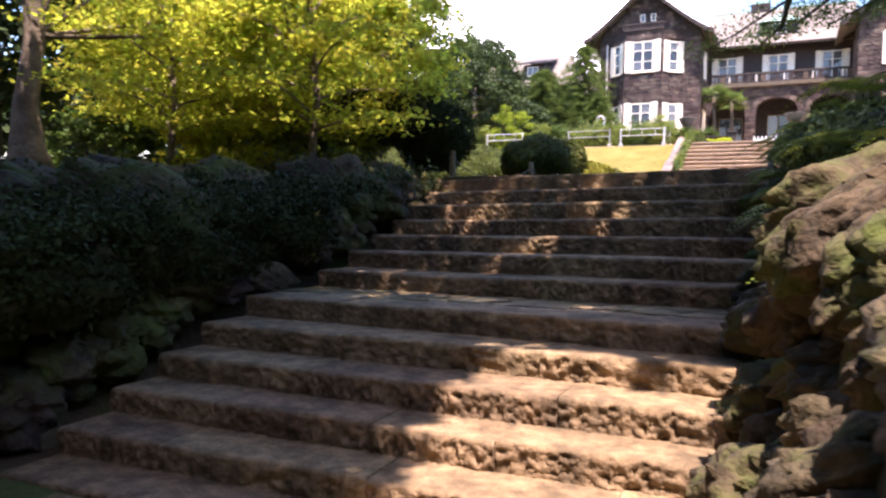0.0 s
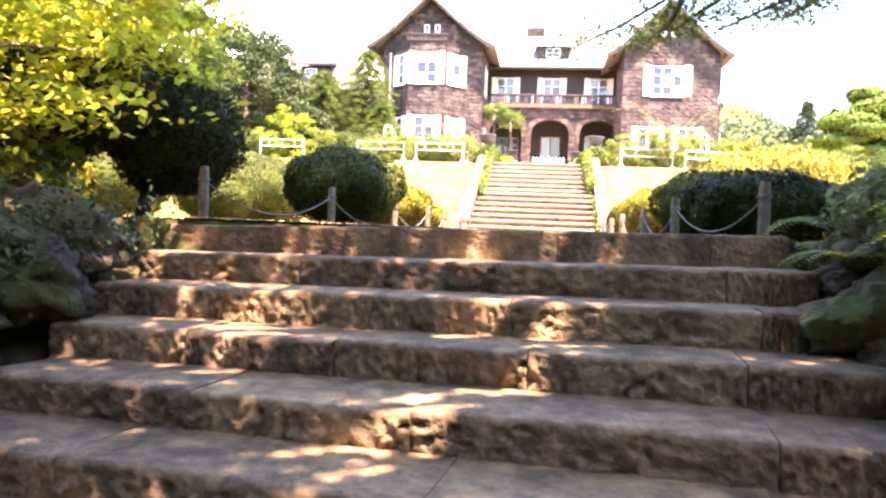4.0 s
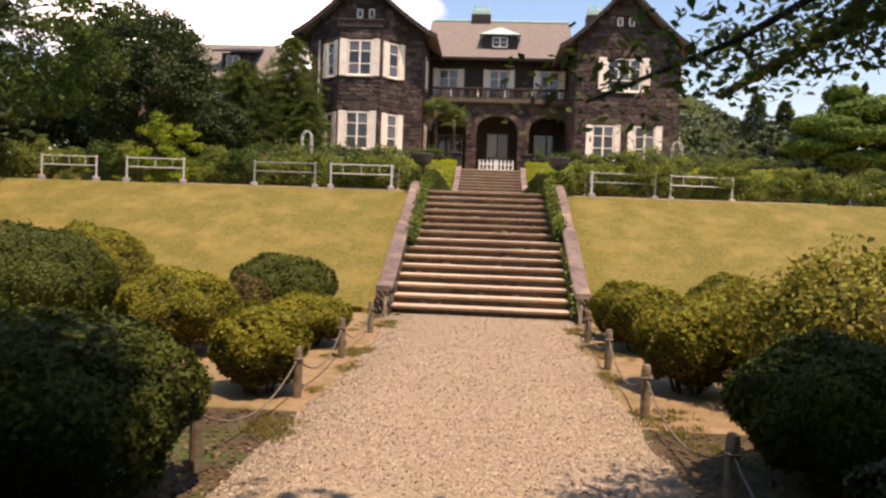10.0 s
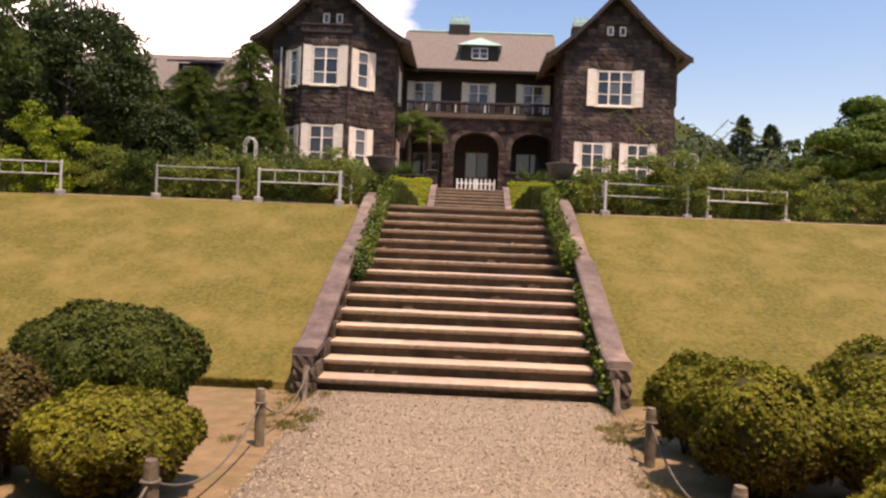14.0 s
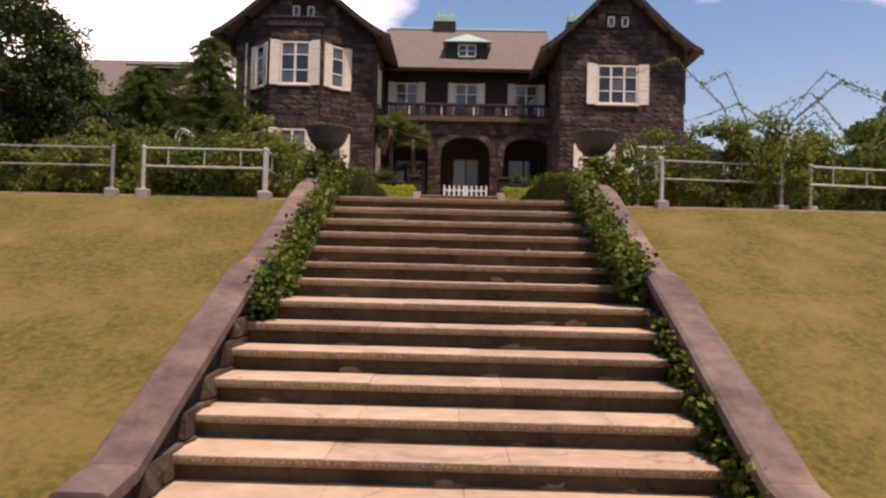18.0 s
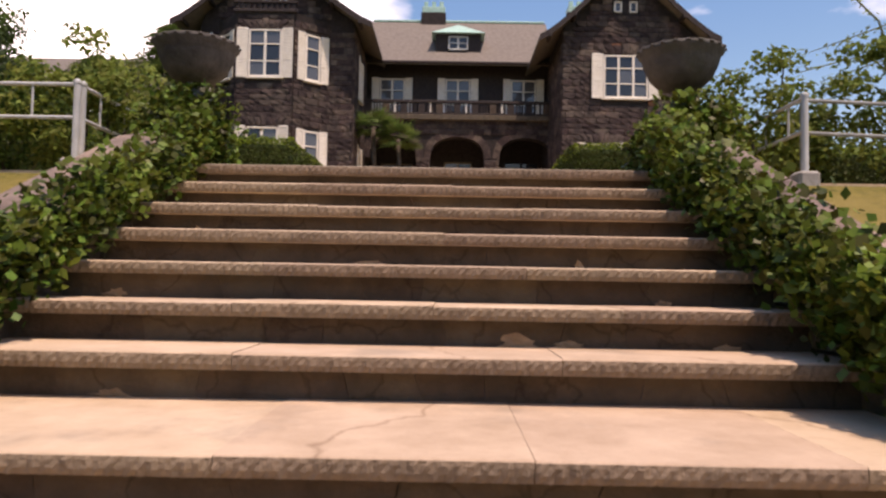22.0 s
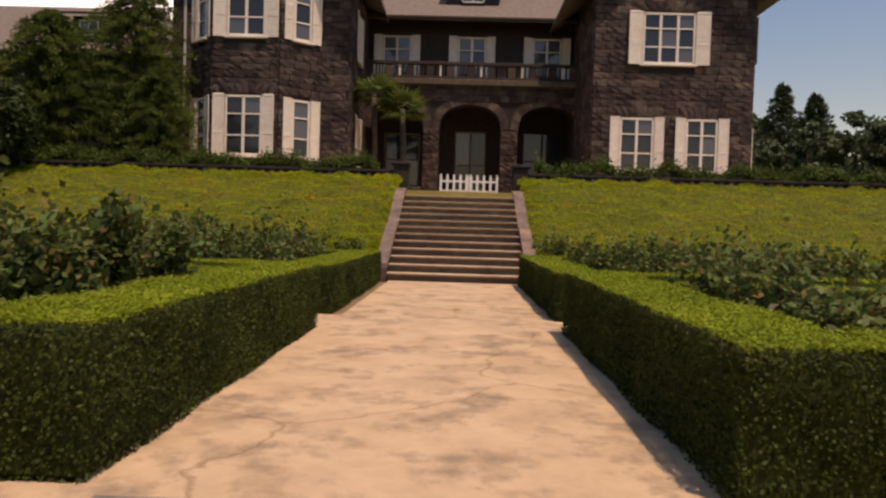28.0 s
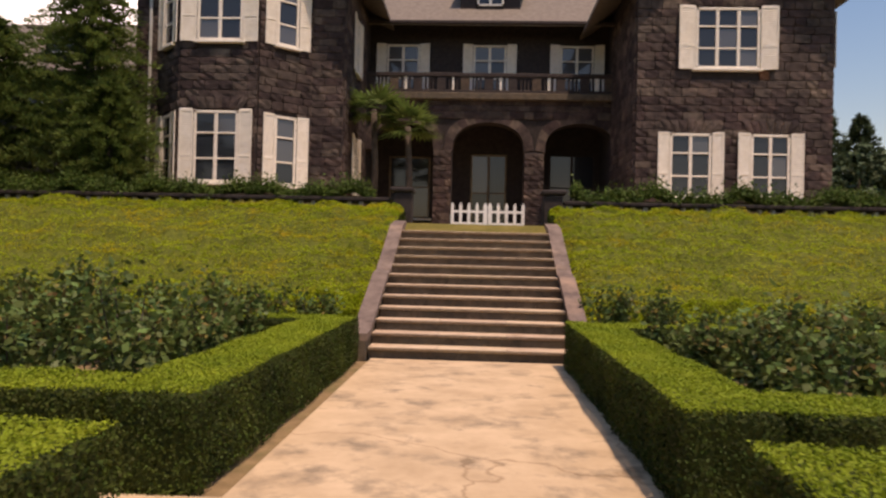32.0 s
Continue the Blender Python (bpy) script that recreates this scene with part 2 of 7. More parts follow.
M_TURF = material("summer_turf", (0.058, 0.062, 0.01), (0.18, 0.145, 0.027), 16.0, 0.95, 1.0, 45, stain=(0.21, 0.16, 0.045), stain_scale=1.2, stain_lo=0.45, stain_hi=0.74)
M_BLADE = material("grass_blades", (0.11, 0.108, 0.018), (0.21, 0.172, 0.036), 0.9, 0.8, 0, per="island", spread=0.06, translucent=0.4, stain=(0.28, 0.215, 0.065), stain_scale=0.55, stain_lo=0.48, stain_hi=0.72)
# Mossy earth below the trees, its colour lowered to carry their shade.
M_EARTH = material("shade_toned_earth", (0.034, 0.024, 0.011), (0.1, 0.066, 0.03), 2.2, 0.95, 0.8, 25, stain=(0.05, 0.07, 0.014), stain_scale=0.8, stain_lo=0.44, stain_hi=0.58)
M_PAVE = material("beaten_terrace_paving", (0.42, 0.305, 0.183), (0.58, 0.435, 0.275), 1.8, 0.9, 0.25, 30, stain=(0.26, 0.2, 0.13), stain_scale=2.1, stain_lo=0.5, stain_hi=0.66, crack=0.16, crack_w=0.003)
M_LITTER = material("fallen_leaves", (0.04, 0.028, 0.016), (0.13, 0.085, 0.044), 3.0, 0.9, 0, per="island", spread=0.4)
M_IRON = material("cast_iron_cover", (0.16, 0.14, 0.11), (0.27, 0.235, 0.185), 9.0, 0.7, 0.3, 40, metal=0.3)
M_WOOD = material("weathered_post_wood", (0.09, 0.068, 0.042), (0.22, 0.175, 0.115), 9.0, 0.85, 0.4, 30, per="object", spread=0.2)
M_ROPE = material("grey_rope", (0.09, 0.078, 0.06), (0.2, 0.175, 0.135), 30.0, 0.9, 0.3, 90)
M_URN = material("mossy_urn_stone", (0.045, 0.042, 0.038), (0.115, 0.107, 0.094), 5.0, 0.9, 0.5, 25, stain=(0.08, 0.085, 0.05), stain_scale=2.0)
M_GLASS = bpy.data.materials.new("window_glass")
M_GLASS.use_nodes = True
_g = M_GLASS.node_tree.nodes["Principled BSDF"]
_g.inputs["Base Color"].default_value, _g.inputs["Roughness"].default_value = (0.018, 0.022, 0.028, 1), 0.06
_g.inputs["Specular IOR Level"].default_value = 0.6
# Paler panes: drawn curtains and reflected sky put into one base colour.
M_GLASSL = bpy.data.materials.new("curtain_and_sky_glass")
M_GLASSL.use_nodes = True
_g = M_GLASSL.node_tree.nodes["Principled BSDF"]
_g.inputs["Base Color"].default_value, _g.inputs["Roughness"].default_value = (0.085, 0.092, 0.1, 1), 0.05
_g.inputs["Specular IOR Level"].default_value = 0.7
M_BARK = material("pale_bark", (0.075, 0.058, 0.04), (0.22, 0.175, 0.125), 4.0, 0.9, 0.7, 18)
M_CANE = material("green_rose_cane", (0.07, 0.085, 0.03), (0.15, 0.16, 0.06), 9.0, 0.6, 0.1, 30)
M_BLOOM = material("red_rose_petals", (0.35, 0.04, 0.03), (0.6, 0.14, 0.08), 30.0, 0.5, 0.2, 60, per="object", spread=0.25)
M_BARKD = material("dark_bark", (0.04, 0.032, 0.024), (0.1, 0.08, 0.06), 5.0, 0.9, 0.8, 16)


def leafmat(name, dark, light, translucent=0.3, spread=0.35, rough=0.6, stain=None, stain_lo=0.5, stain_hi=0.68):
    return material(name, dark, light, 1.3, rough, 0, per="island", spread=spread, translucent=translucent, stain=stain, stain_scale=0.9, stain_lo=stain_lo, stain_hi=stain_hi, spec=0.15)


# Hedge sides are coloured as shaded, the new growth on top as sunlit.
L_HEDGE = leafmat("hedge_shaded_side_leaves", (0.02, 0.036, 0.006), (0.064, 0.086, 0.014), 0.15, 0.45)
L_HEDGETOP = leafmat("sunlit_new_growth", (0.135, 0.205, 0.013), (0.265, 0.335, 0.026), 0.32, 0.15)
L_BANK = leafmat("bank_leaves", (0.14, 0.21, 0.007), (0.34, 0.4, 0.013), 0.34, 0.28, stain=(0.42, 0.28, 0.013), stain_lo=0.5, stain_hi=0.72)
L_BUSH = leafmat("azalea_leaves", (0.028, 0.046, 0.007), (0.085, 0.105, 0.014), 0.2)
# Darker copy of the azalea green, with deep tree shade worked into it.
L_BUSHD = leafmat("azalea_leaves_shade_toned", (0.014, 0.025, 0.005), (0.045, 0.06, 0.01), 0.12)
L_BUSHY = leafmat("azalea_yellow_leaves", (0.1, 0.112, 0.011), (0.25, 0.235, 0.024), 0.3, 0.26)
L_PALE = leafmat("pale_shrub_leaves", (0.14, 0.145, 0.02), (0.32, 0.29, 0.05), 0.35, 0.3)
L_BROWN = leafmat("azalea_browned_and_shaded_leaves", (0.05, 0.042, 0.011), (0.125, 0.092, 0.026), 0.2, 0.4)
L_JUNIPER = leafmat("juniper_sprays", (0.085, 0.12, 0.042), (0.22, 0.265, 0.1), 0.38, 0.4)
L_IVY = leafmat("ivy_leaves", (0.022, 0.048, 0.008), (0.155, 0.19, 0.026), 0.25, 0.65, 0.42)
L_SHRUB = leafmat("shrub_leaves", (0.08, 0.12, 0.022), (0.235, 0.275, 0.055), 0.38)
L_ROSE = leafmat("rose_leaves", (0.04, 0.07, 0.018), (0.145, 0.2, 0.055), 0.28, 0.45, 0.45)
L_RED = leafmat("rose_young_red_leaves", (0.09, 0.07, 0.02), (0.23, 0.165, 0.048), 0.25)
L_DARK = leafmat("dark_tree_leaves", (0.018, 0.034, 0.011), (0.05, 0.078, 0.024), 0.2, 0.25)
L_MID = leafmat("tree_leaves", (0.03, 0.06, 0.012), (0.09, 0.14, 0.025), 0.3)
L_MAPLE = leafmat("maple_leaves", (0.22, 0.29, 0.022), (0.55, 0.53, 0.06), 0.68, 0.45)
# Evergreen leaves taken near black: the west bank's shade is in the colour.
L_SHADED = leafmat("shade_dark_leaves", (0.012, 0.018, 0.005), (0.034, 0.042, 0.011), 0.1, 0.3, 0.9)
L_PINE = leafmat("pine_needles", (0.06, 0.12, 0.018), (0.16, 0.23, 0.045), 0.25)
L_CONIFER = leafmat("conifer_needles", (0.048, 0.086, 0.022), (0.155, 0.21, 0.052), 0.35)
# Far leaves are paled: distance haze is mixed into the colour.
L_FAR = leafmat("hazed_far_leaves", (0.042, 0.068, 0.034), (0.1, 0.135, 0.066), 0.2)
L_FERN = leafmat("fern_leaves", (0.08, 0.12, 0.014), (0.22, 0.26, 0.035), 0.4)
# Solid fills behind the leaves, darkened to paint the shade inside the plants.
M_BANKCORE = material("bank_shaded_fill", (0.045, 0.06, 0.006), (0.11, 0.125, 0.01), 6.0, 0.9, 0.5, 30)
M_HEDGECORE = material("shaded_green_fill", (0.02, 0.032, 0.006), (0.05, 0.068, 0.011), 6.0, 0.9, 0.5, 30)
M_YELLOWCORE = material("azalea_shaded_fill", (0.022, 0.021, 0.005), (0.06, 0.054, 0.01), 8.0, 0.9, 0.5, 40)
M_CORE = material("shaded_dark_fill", (0.02, 0.024, 0.006), (0.045, 0.05, 0.012), 5.0, 0.95, 0.5, 30)


# ---- mesh helpers ----
def mesh_obj(name, verts, faces, mat, parent=None, label="", smooth=False):
    me = bpy.data.meshes.new(name)
    me.from_pydata([tuple(v) for v in verts], [], [tuple(f) for f in faces])
    if mat:
        me.materials.append(mat)
    if smooth:
        me.polygons.foreach_set("use_smooth", [True] * len(me.polygons))
    ob = new(name, me)
    if parent:
        ob.parent = parent
    if label:
        ob["label"] = label
    return ob


def quads_obj(name, V, mat, parent=None, label=""):
    """A mesh of separate quads; V has the shape (n, 4, 3)."""
    n = len(V)
    me = bpy.data.meshes.new(name)
    me.vertices.add(n * 4)
    me.vertices.foreach_set("co", np.ascontiguousarray(V, dtype=np.float32).ravel())
    me.loops.add(n * 4)
    me.loops.foreach_set("vertex_index", np.arange(n * 4, dtype=np.int32))
    me.polygons.add(n)
    me.polygons.foreach_set("loop_start", np.arange(n, dtype=np.int32) * 4)
    me.update(calc_edges=True)
    me.materials.append(mat)
    ob = new(name, me)
    if parent:
        ob.parent = parent
    if label:
        ob["label"] = label
    return ob


def empty(name, x, y, z, rz=0.0, **tags):
    ob = new(name)
    ob.empty_display_size = 0.2
    ob.matrix_basis = pose(x, y, z, 0, 0, rz)
    return tagged(ob, **tags)


def box_vf(x0, y0, z0, x1, y1, z1, c=0.0):
    """A box with chamfered edges."""
    if c <= 0:
        v = [(x, y, z) for z in (z0, z1) for y in (y0, y1) for x in (x0, x1)]
        return v, [(0, 2, 3, 1), (4, 5, 7, 6), (0, 1, 5, 4), (2, 6, 7, 3), (0, 4, 6, 2), (1, 3, 7, 5)]
    bm = bmesh.new()
    m = Matrix.Translation(((x0 + x1) / 2, (y0 + y1) / 2, (z0 + z1) / 2)) @ Matrix.Diagonal((x1 - x0, y1 - y0, z1 - z0, 1))
    bmesh.ops.create_cube(bm, size=1, matrix=m)
    c = min(c, 0.45 * min(abs(x1 - x0), abs(y1 - y0), abs(z1 - z0)))
    bmesh.ops.bevel(bm, geom=bm.edges[:], offset=c, segments=1, affect="EDGES")
    v = [tuple(p.co) for p in bm.verts]
    bm.verts.index_update()
    f = [tuple(p.index for p in q.verts) for q in bm.faces]
    bm.free()
    return v, f


def join(*vfs):
    V, F = [], []
    for v, f in vfs:
        k = len(V)
        V += list(v)
        F += [tuple(i + k for i in q) for q in f]
    return V, F


def boxpart(name, a, b, mat, parent=None, label="", c=0.01):
    return mesh_obj(name, *box_vf(*a, *b, c), mat, parent, label)


def tube_vf(points, radii, n=8, cap=True):
    P = [Vector(p) for p in points]
    V, F = [], []
    ref = Vector((0.31, 0.17, 0.93))
    for i, p in enumerate(P):
        d = (P[min(i + 1, len(P) - 1)] - P[max(i - 1, 0)]).normalized()
        a = d.cross(ref)
        if a.length < 0.05:
            a = d.cross(Vector((1, 0, 0)))
        a.normalize()
        b = d.cross(a)
        for k in range(n):
            w = 2 * math.pi * k / n
            V.append(p + (a * math.cos(w) + b * math.sin(w)) * radii[i])
    for i in range(len(P) - 1):
        for k in range(n):
            F.append((i * n + k, i * n + (k + 1) % n, (i + 1) * n + (k + 1) % n, (i + 1) * n + k))
    if cap:
        F += [tuple(range(n))[::-1], tuple(range((len(P) - 1) * n, len(P) * n))]
    return V, F


def lathe_vf(profile, n=24):
    V, F = [], []
    for r, z in profile:
        for k in range(n):
            w = 2 * math.pi * k / n
            V.append((r * math.cos(w), r * math.sin(w), z))
    for i in range(len(profile) - 1):
        for k in range(n):
            F.append((i * n + k, i * n + (k + 1) % n, (i + 1) * n + (k + 1) % n, (i + 1) * n + k))
    F += [tuple(range(n))[::-1], tuple(range((len(profile) - 1) * n, len(profile) * n))]
    return V, F


RNG = np.random.default_rng(7)


def unit(v):
    return v / np.maximum(np.linalg.norm(v, axis=-1, keepdims=True), 1e-9)


def leaf_quads(P, N, size, aspect=1.8, wild=0.7, droop=0.0):
    """Leaves (kites) at the points P, facing roughly along N."""
    n = len(P)
    N = unit(N + wild * RNG.normal(size=(n, 3)))
    T = unit(np.cross(N, RNG.normal(size=(n, 3))))
    T[:, 2] -= droop
    T = unit(T)
    B = unit(np.cross(N, T))
    s = size * (0.6 + 0.8 * RNG.random((n, 1)))
    L, W = s * 0.5 * aspect, s * 0.5
    return np.stack([P - T * L, P + B * W + T * L * 0.1, P + T * L, P - B * W + T * L * 0.1], axis=1)


def on_ellipsoid(n, c, r, zmin=-0.6, lump=0.07):
    D = unit(RNG.normal(size=(int(n * 1.6) + 8, 3)))
    D = D[D[:, 2] > zmin][:n]
    ph = np.array([1.7, 0.3, 2.1])
    w = 1 + lump * (np.sin(D @ np.array([5.1, 3.3, 2.7]) * 1.3 + c[0] * 3) + np.sin(D @ np.array([-3.9, 6.1, 4.3]) + c[1] * 2 + ph[0])) * 0.6
    return np.array(c) + D * np.array(r) * w[:, None], unit(D / np.array(r)), D


def blob_vf(c, r, nu=14, nv=9, lump=0.07, zmin=-1.0):
    V, F = [], []
    for j in range(nv + 1):
        th = math.pi * j / nv
        for i in range(nu):
            w = 2 * math.pi * i / nu
            d = Vector((math.sin(th) * math.cos(w), math.sin(th) * math.sin(w), max(math.cos(th), zmin)))
            k = 1 + lump * noise.noise(d * 2.2 + Vector(c)) * 1.6
            V.append((c[0] + d.x * r[0] * k, c[1] + d.y * r[1] * k, c[2] + d.z * r[2] * k))
    for j in range(nv):
        for i in range(nu):
            F.append((j * nu + i, (j + 1) * nu + i, (j + 1) * nu + (i + 1) % nu, j * nu + (i + 1) % nu))
    return V, F


# ---- ground ----
LOW_EDGE = (-14.0, -14.5, -14.96, -15.43, -15.97, -16.48, -16.94, -18.0, -18.4, -18.82, -19.2, -19.58, -19.98)  # front edge y of each old step at x = 0
LOW_Z = (0.038, -0.16, -0.349, -0.537, -0.716, -0.888, -1.065, -1.234, -1.405, -1.58, -1.755, -1.92, -2.08)
LOW_SKEW = (-0.085, -0.1, -0.09, -0.11, -0.12, -0.12, -0.08, -0.07, -0.01, 0.0, 0.03, 0.05, 0.05)  # the flight is not quite square to the path
LOW_LEAN = 0.018


def step_frame(k):
    """Frame of the k-th old step: x along its front edge, y into the tread, z up from it."""
    return Matrix.Translation((0, LOW_EDGE[k], LOW_Z[k])) @ Euler((0, -math.atan(LOW_LEAN), math.atan(LOW_SKEW[k]))).to_matrix().to_4x4()


def step_z(y):
    """Height of the old flight at y along its middle."""
    return float(np.interp(-y, [-e for e in LOW_EDGE], LOW_Z))


def smooth(a, b, v):
    u = min(1.0, max(0.0, (v - a) / (b - a)))
    return u * u * (3 - 2 * u)


def lerp(a, b, u):
    return a + (b - a) * u


def path_rise(y):
    """The gravel climbs a little towards the head of the old steps."""
    return 0.02 * smooth(-9.0, -13.5, y)


def terrain(x, y):
    # lower garden, cut by the old steps
    low = -2.14
    if y < -13.8:
        y += 0.6
        side = max(smooth(1.75, 2.5, x - 0.05 * max(0, -18 - y)), smooth(-2.55, -3.4, x))
        fall = smooth(-20.0, -24.5, y) if x < 0 else smooth(-20.5, -25.0, y)
        bank = lerp(0.12 + 0.25 * smooth(2.0, 5.0, abs(x)), low + 0.5, fall)
        if x < 0:
            bank = lerp(0.1, low + 0.5, smooth(-14.2, -23.0, y)) - 0.15 * smooth(-6.5, -4.5, x)
        ramp = max(step_z(y - 1.15) - 0.22, low)
        return lerp(ramp, bank - 0.06, side)
    z = path_rise(y)
    if y > 0.15:
        z = lerp(0.08, 2.62, min(1.0, max(0, (y - 0.15) / 5.9)) ** 0.92) if y < 6.05 else 2.62
    if abs(x) < 1.9 and 0.1 < y < 6.3:
        z -= 0.6
    if y > 22.3:
        z = lerp(2.62, 5.3, smooth(23.6, 31.2, y))
        if abs(x - 0.12) < 1.95 and y < 32:
            z = min(z, 2.62 + max(0, (y - 22.4)) * 0.44 - 0.5)
    return z


gx = sorted(set([-600, -300, -150, -80, -50, -35, -28, -22, -18] + [i * 1.0 for i in range(-15, 16)] + [-4.5, -3.5, -3.4, -2.9, -2.55, -2.3, -2.04, -1.75, -1.45, 1.4, 1.7, 2.04, 2.3, 2.6, 3.4, 3.5, 4.5] + [18, 22, 28, 35, 50, 80, 150, 300, 600]))
gy = sorted(set([-600, -250, -120, -70, -50, -40, -34, -30, -27] + [i * 0.5 for i in range(-52, -26)] + [-13.85, -13.75, -12.5, -11.5, -10.5, -9.5] + [i * 1.0 for i in range(-13, 1)] + [0.14, 0.16] + [0.5 + i * 0.275 for i in range(20)] + [6.04, 6.06, 6.29, 6.31, 7, 8, 10, 12, 14, 16, 18, 20, 22.2, 22.4] + [23 + 0.75 * i for i in range(12)] + [33, 36, 40, 46, 60, 90, 160, 320, 900]))
gv = [(x, y, terrain(x, y)) for y in gy for x in gx]
gf, gm = [], []
for j in range(len(gy) - 1):
    for i in range(len(gx) - 1):
        a = j * len(gx) + i
        gf.append((a, a + 1, a + len(gx) + 1, a + len(gx)))
        cx, cy = (gx[i] + gx[i + 1]) / 2, (gy[j] + gy[j + 1]) / 2
        if 0.15 < cy < 6.05 or (6 < cy < 7):
            gm.append(1)
        elif -7.4 < cy < 0.2 and abs(cx) < 14 or 6 < cy < 23:
            gm.append(0)
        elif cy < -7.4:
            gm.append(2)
        else:
            gm.append(3)
ground = mesh_obj("ground", gv, gf, M_SOIL)
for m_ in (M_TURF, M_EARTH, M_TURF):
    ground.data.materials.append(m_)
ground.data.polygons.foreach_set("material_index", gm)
tagged(ground, "garden ground of dry soil, summer turf and mossy earth darkened for tree shade", "ground", kind="structure")


def sheet(name, outline, z, mat, label, category, lift=0.0, thick=0.05):
    n = len(outline)
    V = [(x, y, z - thick) for x, y in outline] + [(x, y, z) for x, y in outline]
    F = [tuple(range(n, 2 * n)), tuple(range(n))[::-1]] + [(i, (i + 1) % n, n + (i + 1) % n, n + i) for i in range(n)]
    return tagged(mesh_obj(name, V, F, mat), label, category, kind="structure")


PATH_EDGE = ((-13.9, -2.45, 1.75), (-12.4, -2.15, 1.7), (-11.2, -1.78, 1.52), (-9.5, -1.65, 1.46), (-8, -1.58, 1.42), (-5, -1.5, 1.42), (-2, -1.6, 1.55), (0.28, -1.72, 1.72))


def path_side(y, i):
    return float(np.interp(y, [p[0] for p in PATH_EDGE], [p[i] for p in PATH_EDGE])) + 0.05 * noise.noise(Vector((i, y * 1.4, 0))) + 0.05 * noise.noise(Vector((i, y * 6, 4)))


def gravel_sheet():
    V, F, n = [], [], 118
    for j in range(n):
        y = lerp(-13.72, 0.28, j / (n - 1))
        a, b, z = path_side(y, 1), path_side(y, 2), 0.02 + path_rise(y)
        V += [(a, y, z - 0.05), (a, y, z)] + [(lerp(a, b, i / 4), y, z + 0.006 * noise.noise(Vector((i, y * 1.5, 2)))) for i in (1, 2, 3)] + [(b, y, z), (b, y, z - 0.05)]
    F = [(j * 7 + i, j * 7 + i + 1, j * 7 + i + 8, j * 7 + i + 7) for j in range(n - 1) for i in range(6)]
    return tagged(mesh_obj("gravel_path", V, F, M_GRAVELBED, smooth=True), "sunlit garden path of fine tan gravel", "path", kind="structure")


gravel_path = gravel_sheet()
terrace_path = sheet("terrace_path", [(-9.0, 6.16), (9.0, 6.16), (9.0, 8.7), (1.58, 8.75), (1.58, 14.4), (3.6, 14.4), (3.6, 15.6), (1.6, 15.6), (1.75, 22.35), (-1.5, 22.35), (-1.5, 15.6), (-3.6, 15.6), (-3.6, 14.4), (-1.6, 14.4), (-1.68, 8.75), (-9.0, 8.7)], 2.655, M_PAVE, "pale beaten terrace path with grey stains between clipped hedges", "path")

# ---- old lower steps ----
def step_stone_mesh(seed):
    """A rough-hewn kerb stone: worn top, pitted front; one metre long, 0.6 deep, 0.3 high before scaling."""
    prof = [(0.5, -0.5), (0.5, 0.5), (0.1, 0.5), (-0.25, 0.5), (-0.44, 0.5), (-0.475, 0.488), (-0.492, 0.46), (-0.5, 0.41)] + [(-0.5, 0.36 - 0.06 * i) for i in range(13)] + [(-0.5, -0.5)]
    V, F, n, m = [], [], 64, len(prof)
    for i in range(n + 1):
        u = i / n - 0.5
        for j, (y, z) in enumerate(prof):
            p = Vector((u * 1.2 + seed * 7.1, z * 0.3, y * 0.6))
            face = smooth(0.5, 0.3, z) if y < -0.45 else 0.0
            pit = abs(noise.noise(p * 15)) + 0.6 * abs(noise.noise(p * 34 + Vector((3, 1, 2))))
            hollow = max(0.0, noise.noise(Vector((p.x * 22, p.y * 40, seed))) - 0.08) * max(0.0, 0.5 + noise.noise(p * 3.2 + Vector((4, 7, 1))))
            dy = 0.016 * noise.noise(p * 4.5) + face * (0.045 * pit + 0.2 * hollow + 0.025 * noise.noise(p * 26)) - 0.024 * face
            wear = 0.02 * max(0.0, noise.noise(p * 5 + Vector((9, 9, 9)))) if j in (4, 5, 6) else 0.0
            dz = 0.02 * noise.noise(p * 3) + 0.012 * noise.noise(p * 13) - wear
            V.append((u, y + (dy if y < 0.05 and y > -0.6 and z > -0.49 else 0.0) * (1 if y < -0.3 else 0), z + (dz if z > 0.3 else 0.0)))
    for i in range(n):
        for j in range(m):
            F.append((i * m + j, i * m + (j + 1) % m, (i + 1) * m + (j + 1) % m, (i + 1) * m + j))
    F += [tuple(range(m))[::-1], tuple(range(n * m, n * m + m))]
    me = bpy.data.meshes.new("old_stone")
    me.from_pydata(V, [], F)
    me.materials.append(M_OLD)
    me.polygons.foreach_set("use_smooth", [len(p.vertices) == 4 for p in me.polygons])
    return me


STONE_V = [step_stone_mesh(k) for k in range(7)]
BLOCK_V = []
for _k in range(6):
    bm = bmesh.new()
    bmesh.ops.create_cube(bm, size=1)
    bmesh.ops.subdivide_edges(bm, edges=bm.edges[:], cuts=1, use_grid_fill=True)
    for v in bm.verts:
        d = noise.noise_vector(v.co * 3 + Vector((5 * _k, 1, 2)))
        if v.co.y < -0.4:
            if abs(v.co.x) < 0.1 or abs(v.co.z) < 0.1:
                v.co.y -= 0.12 + 0.25 * abs(d.y)
            else:
                v.co.x *= 0.97
                v.co.z *= 0.95
            v.co.y += 0.2 * d.x
    me = bpy.data.meshes.new("block")
    bm.to_mesh(me)
    bm.free()
    BLOCK_V.append(me)


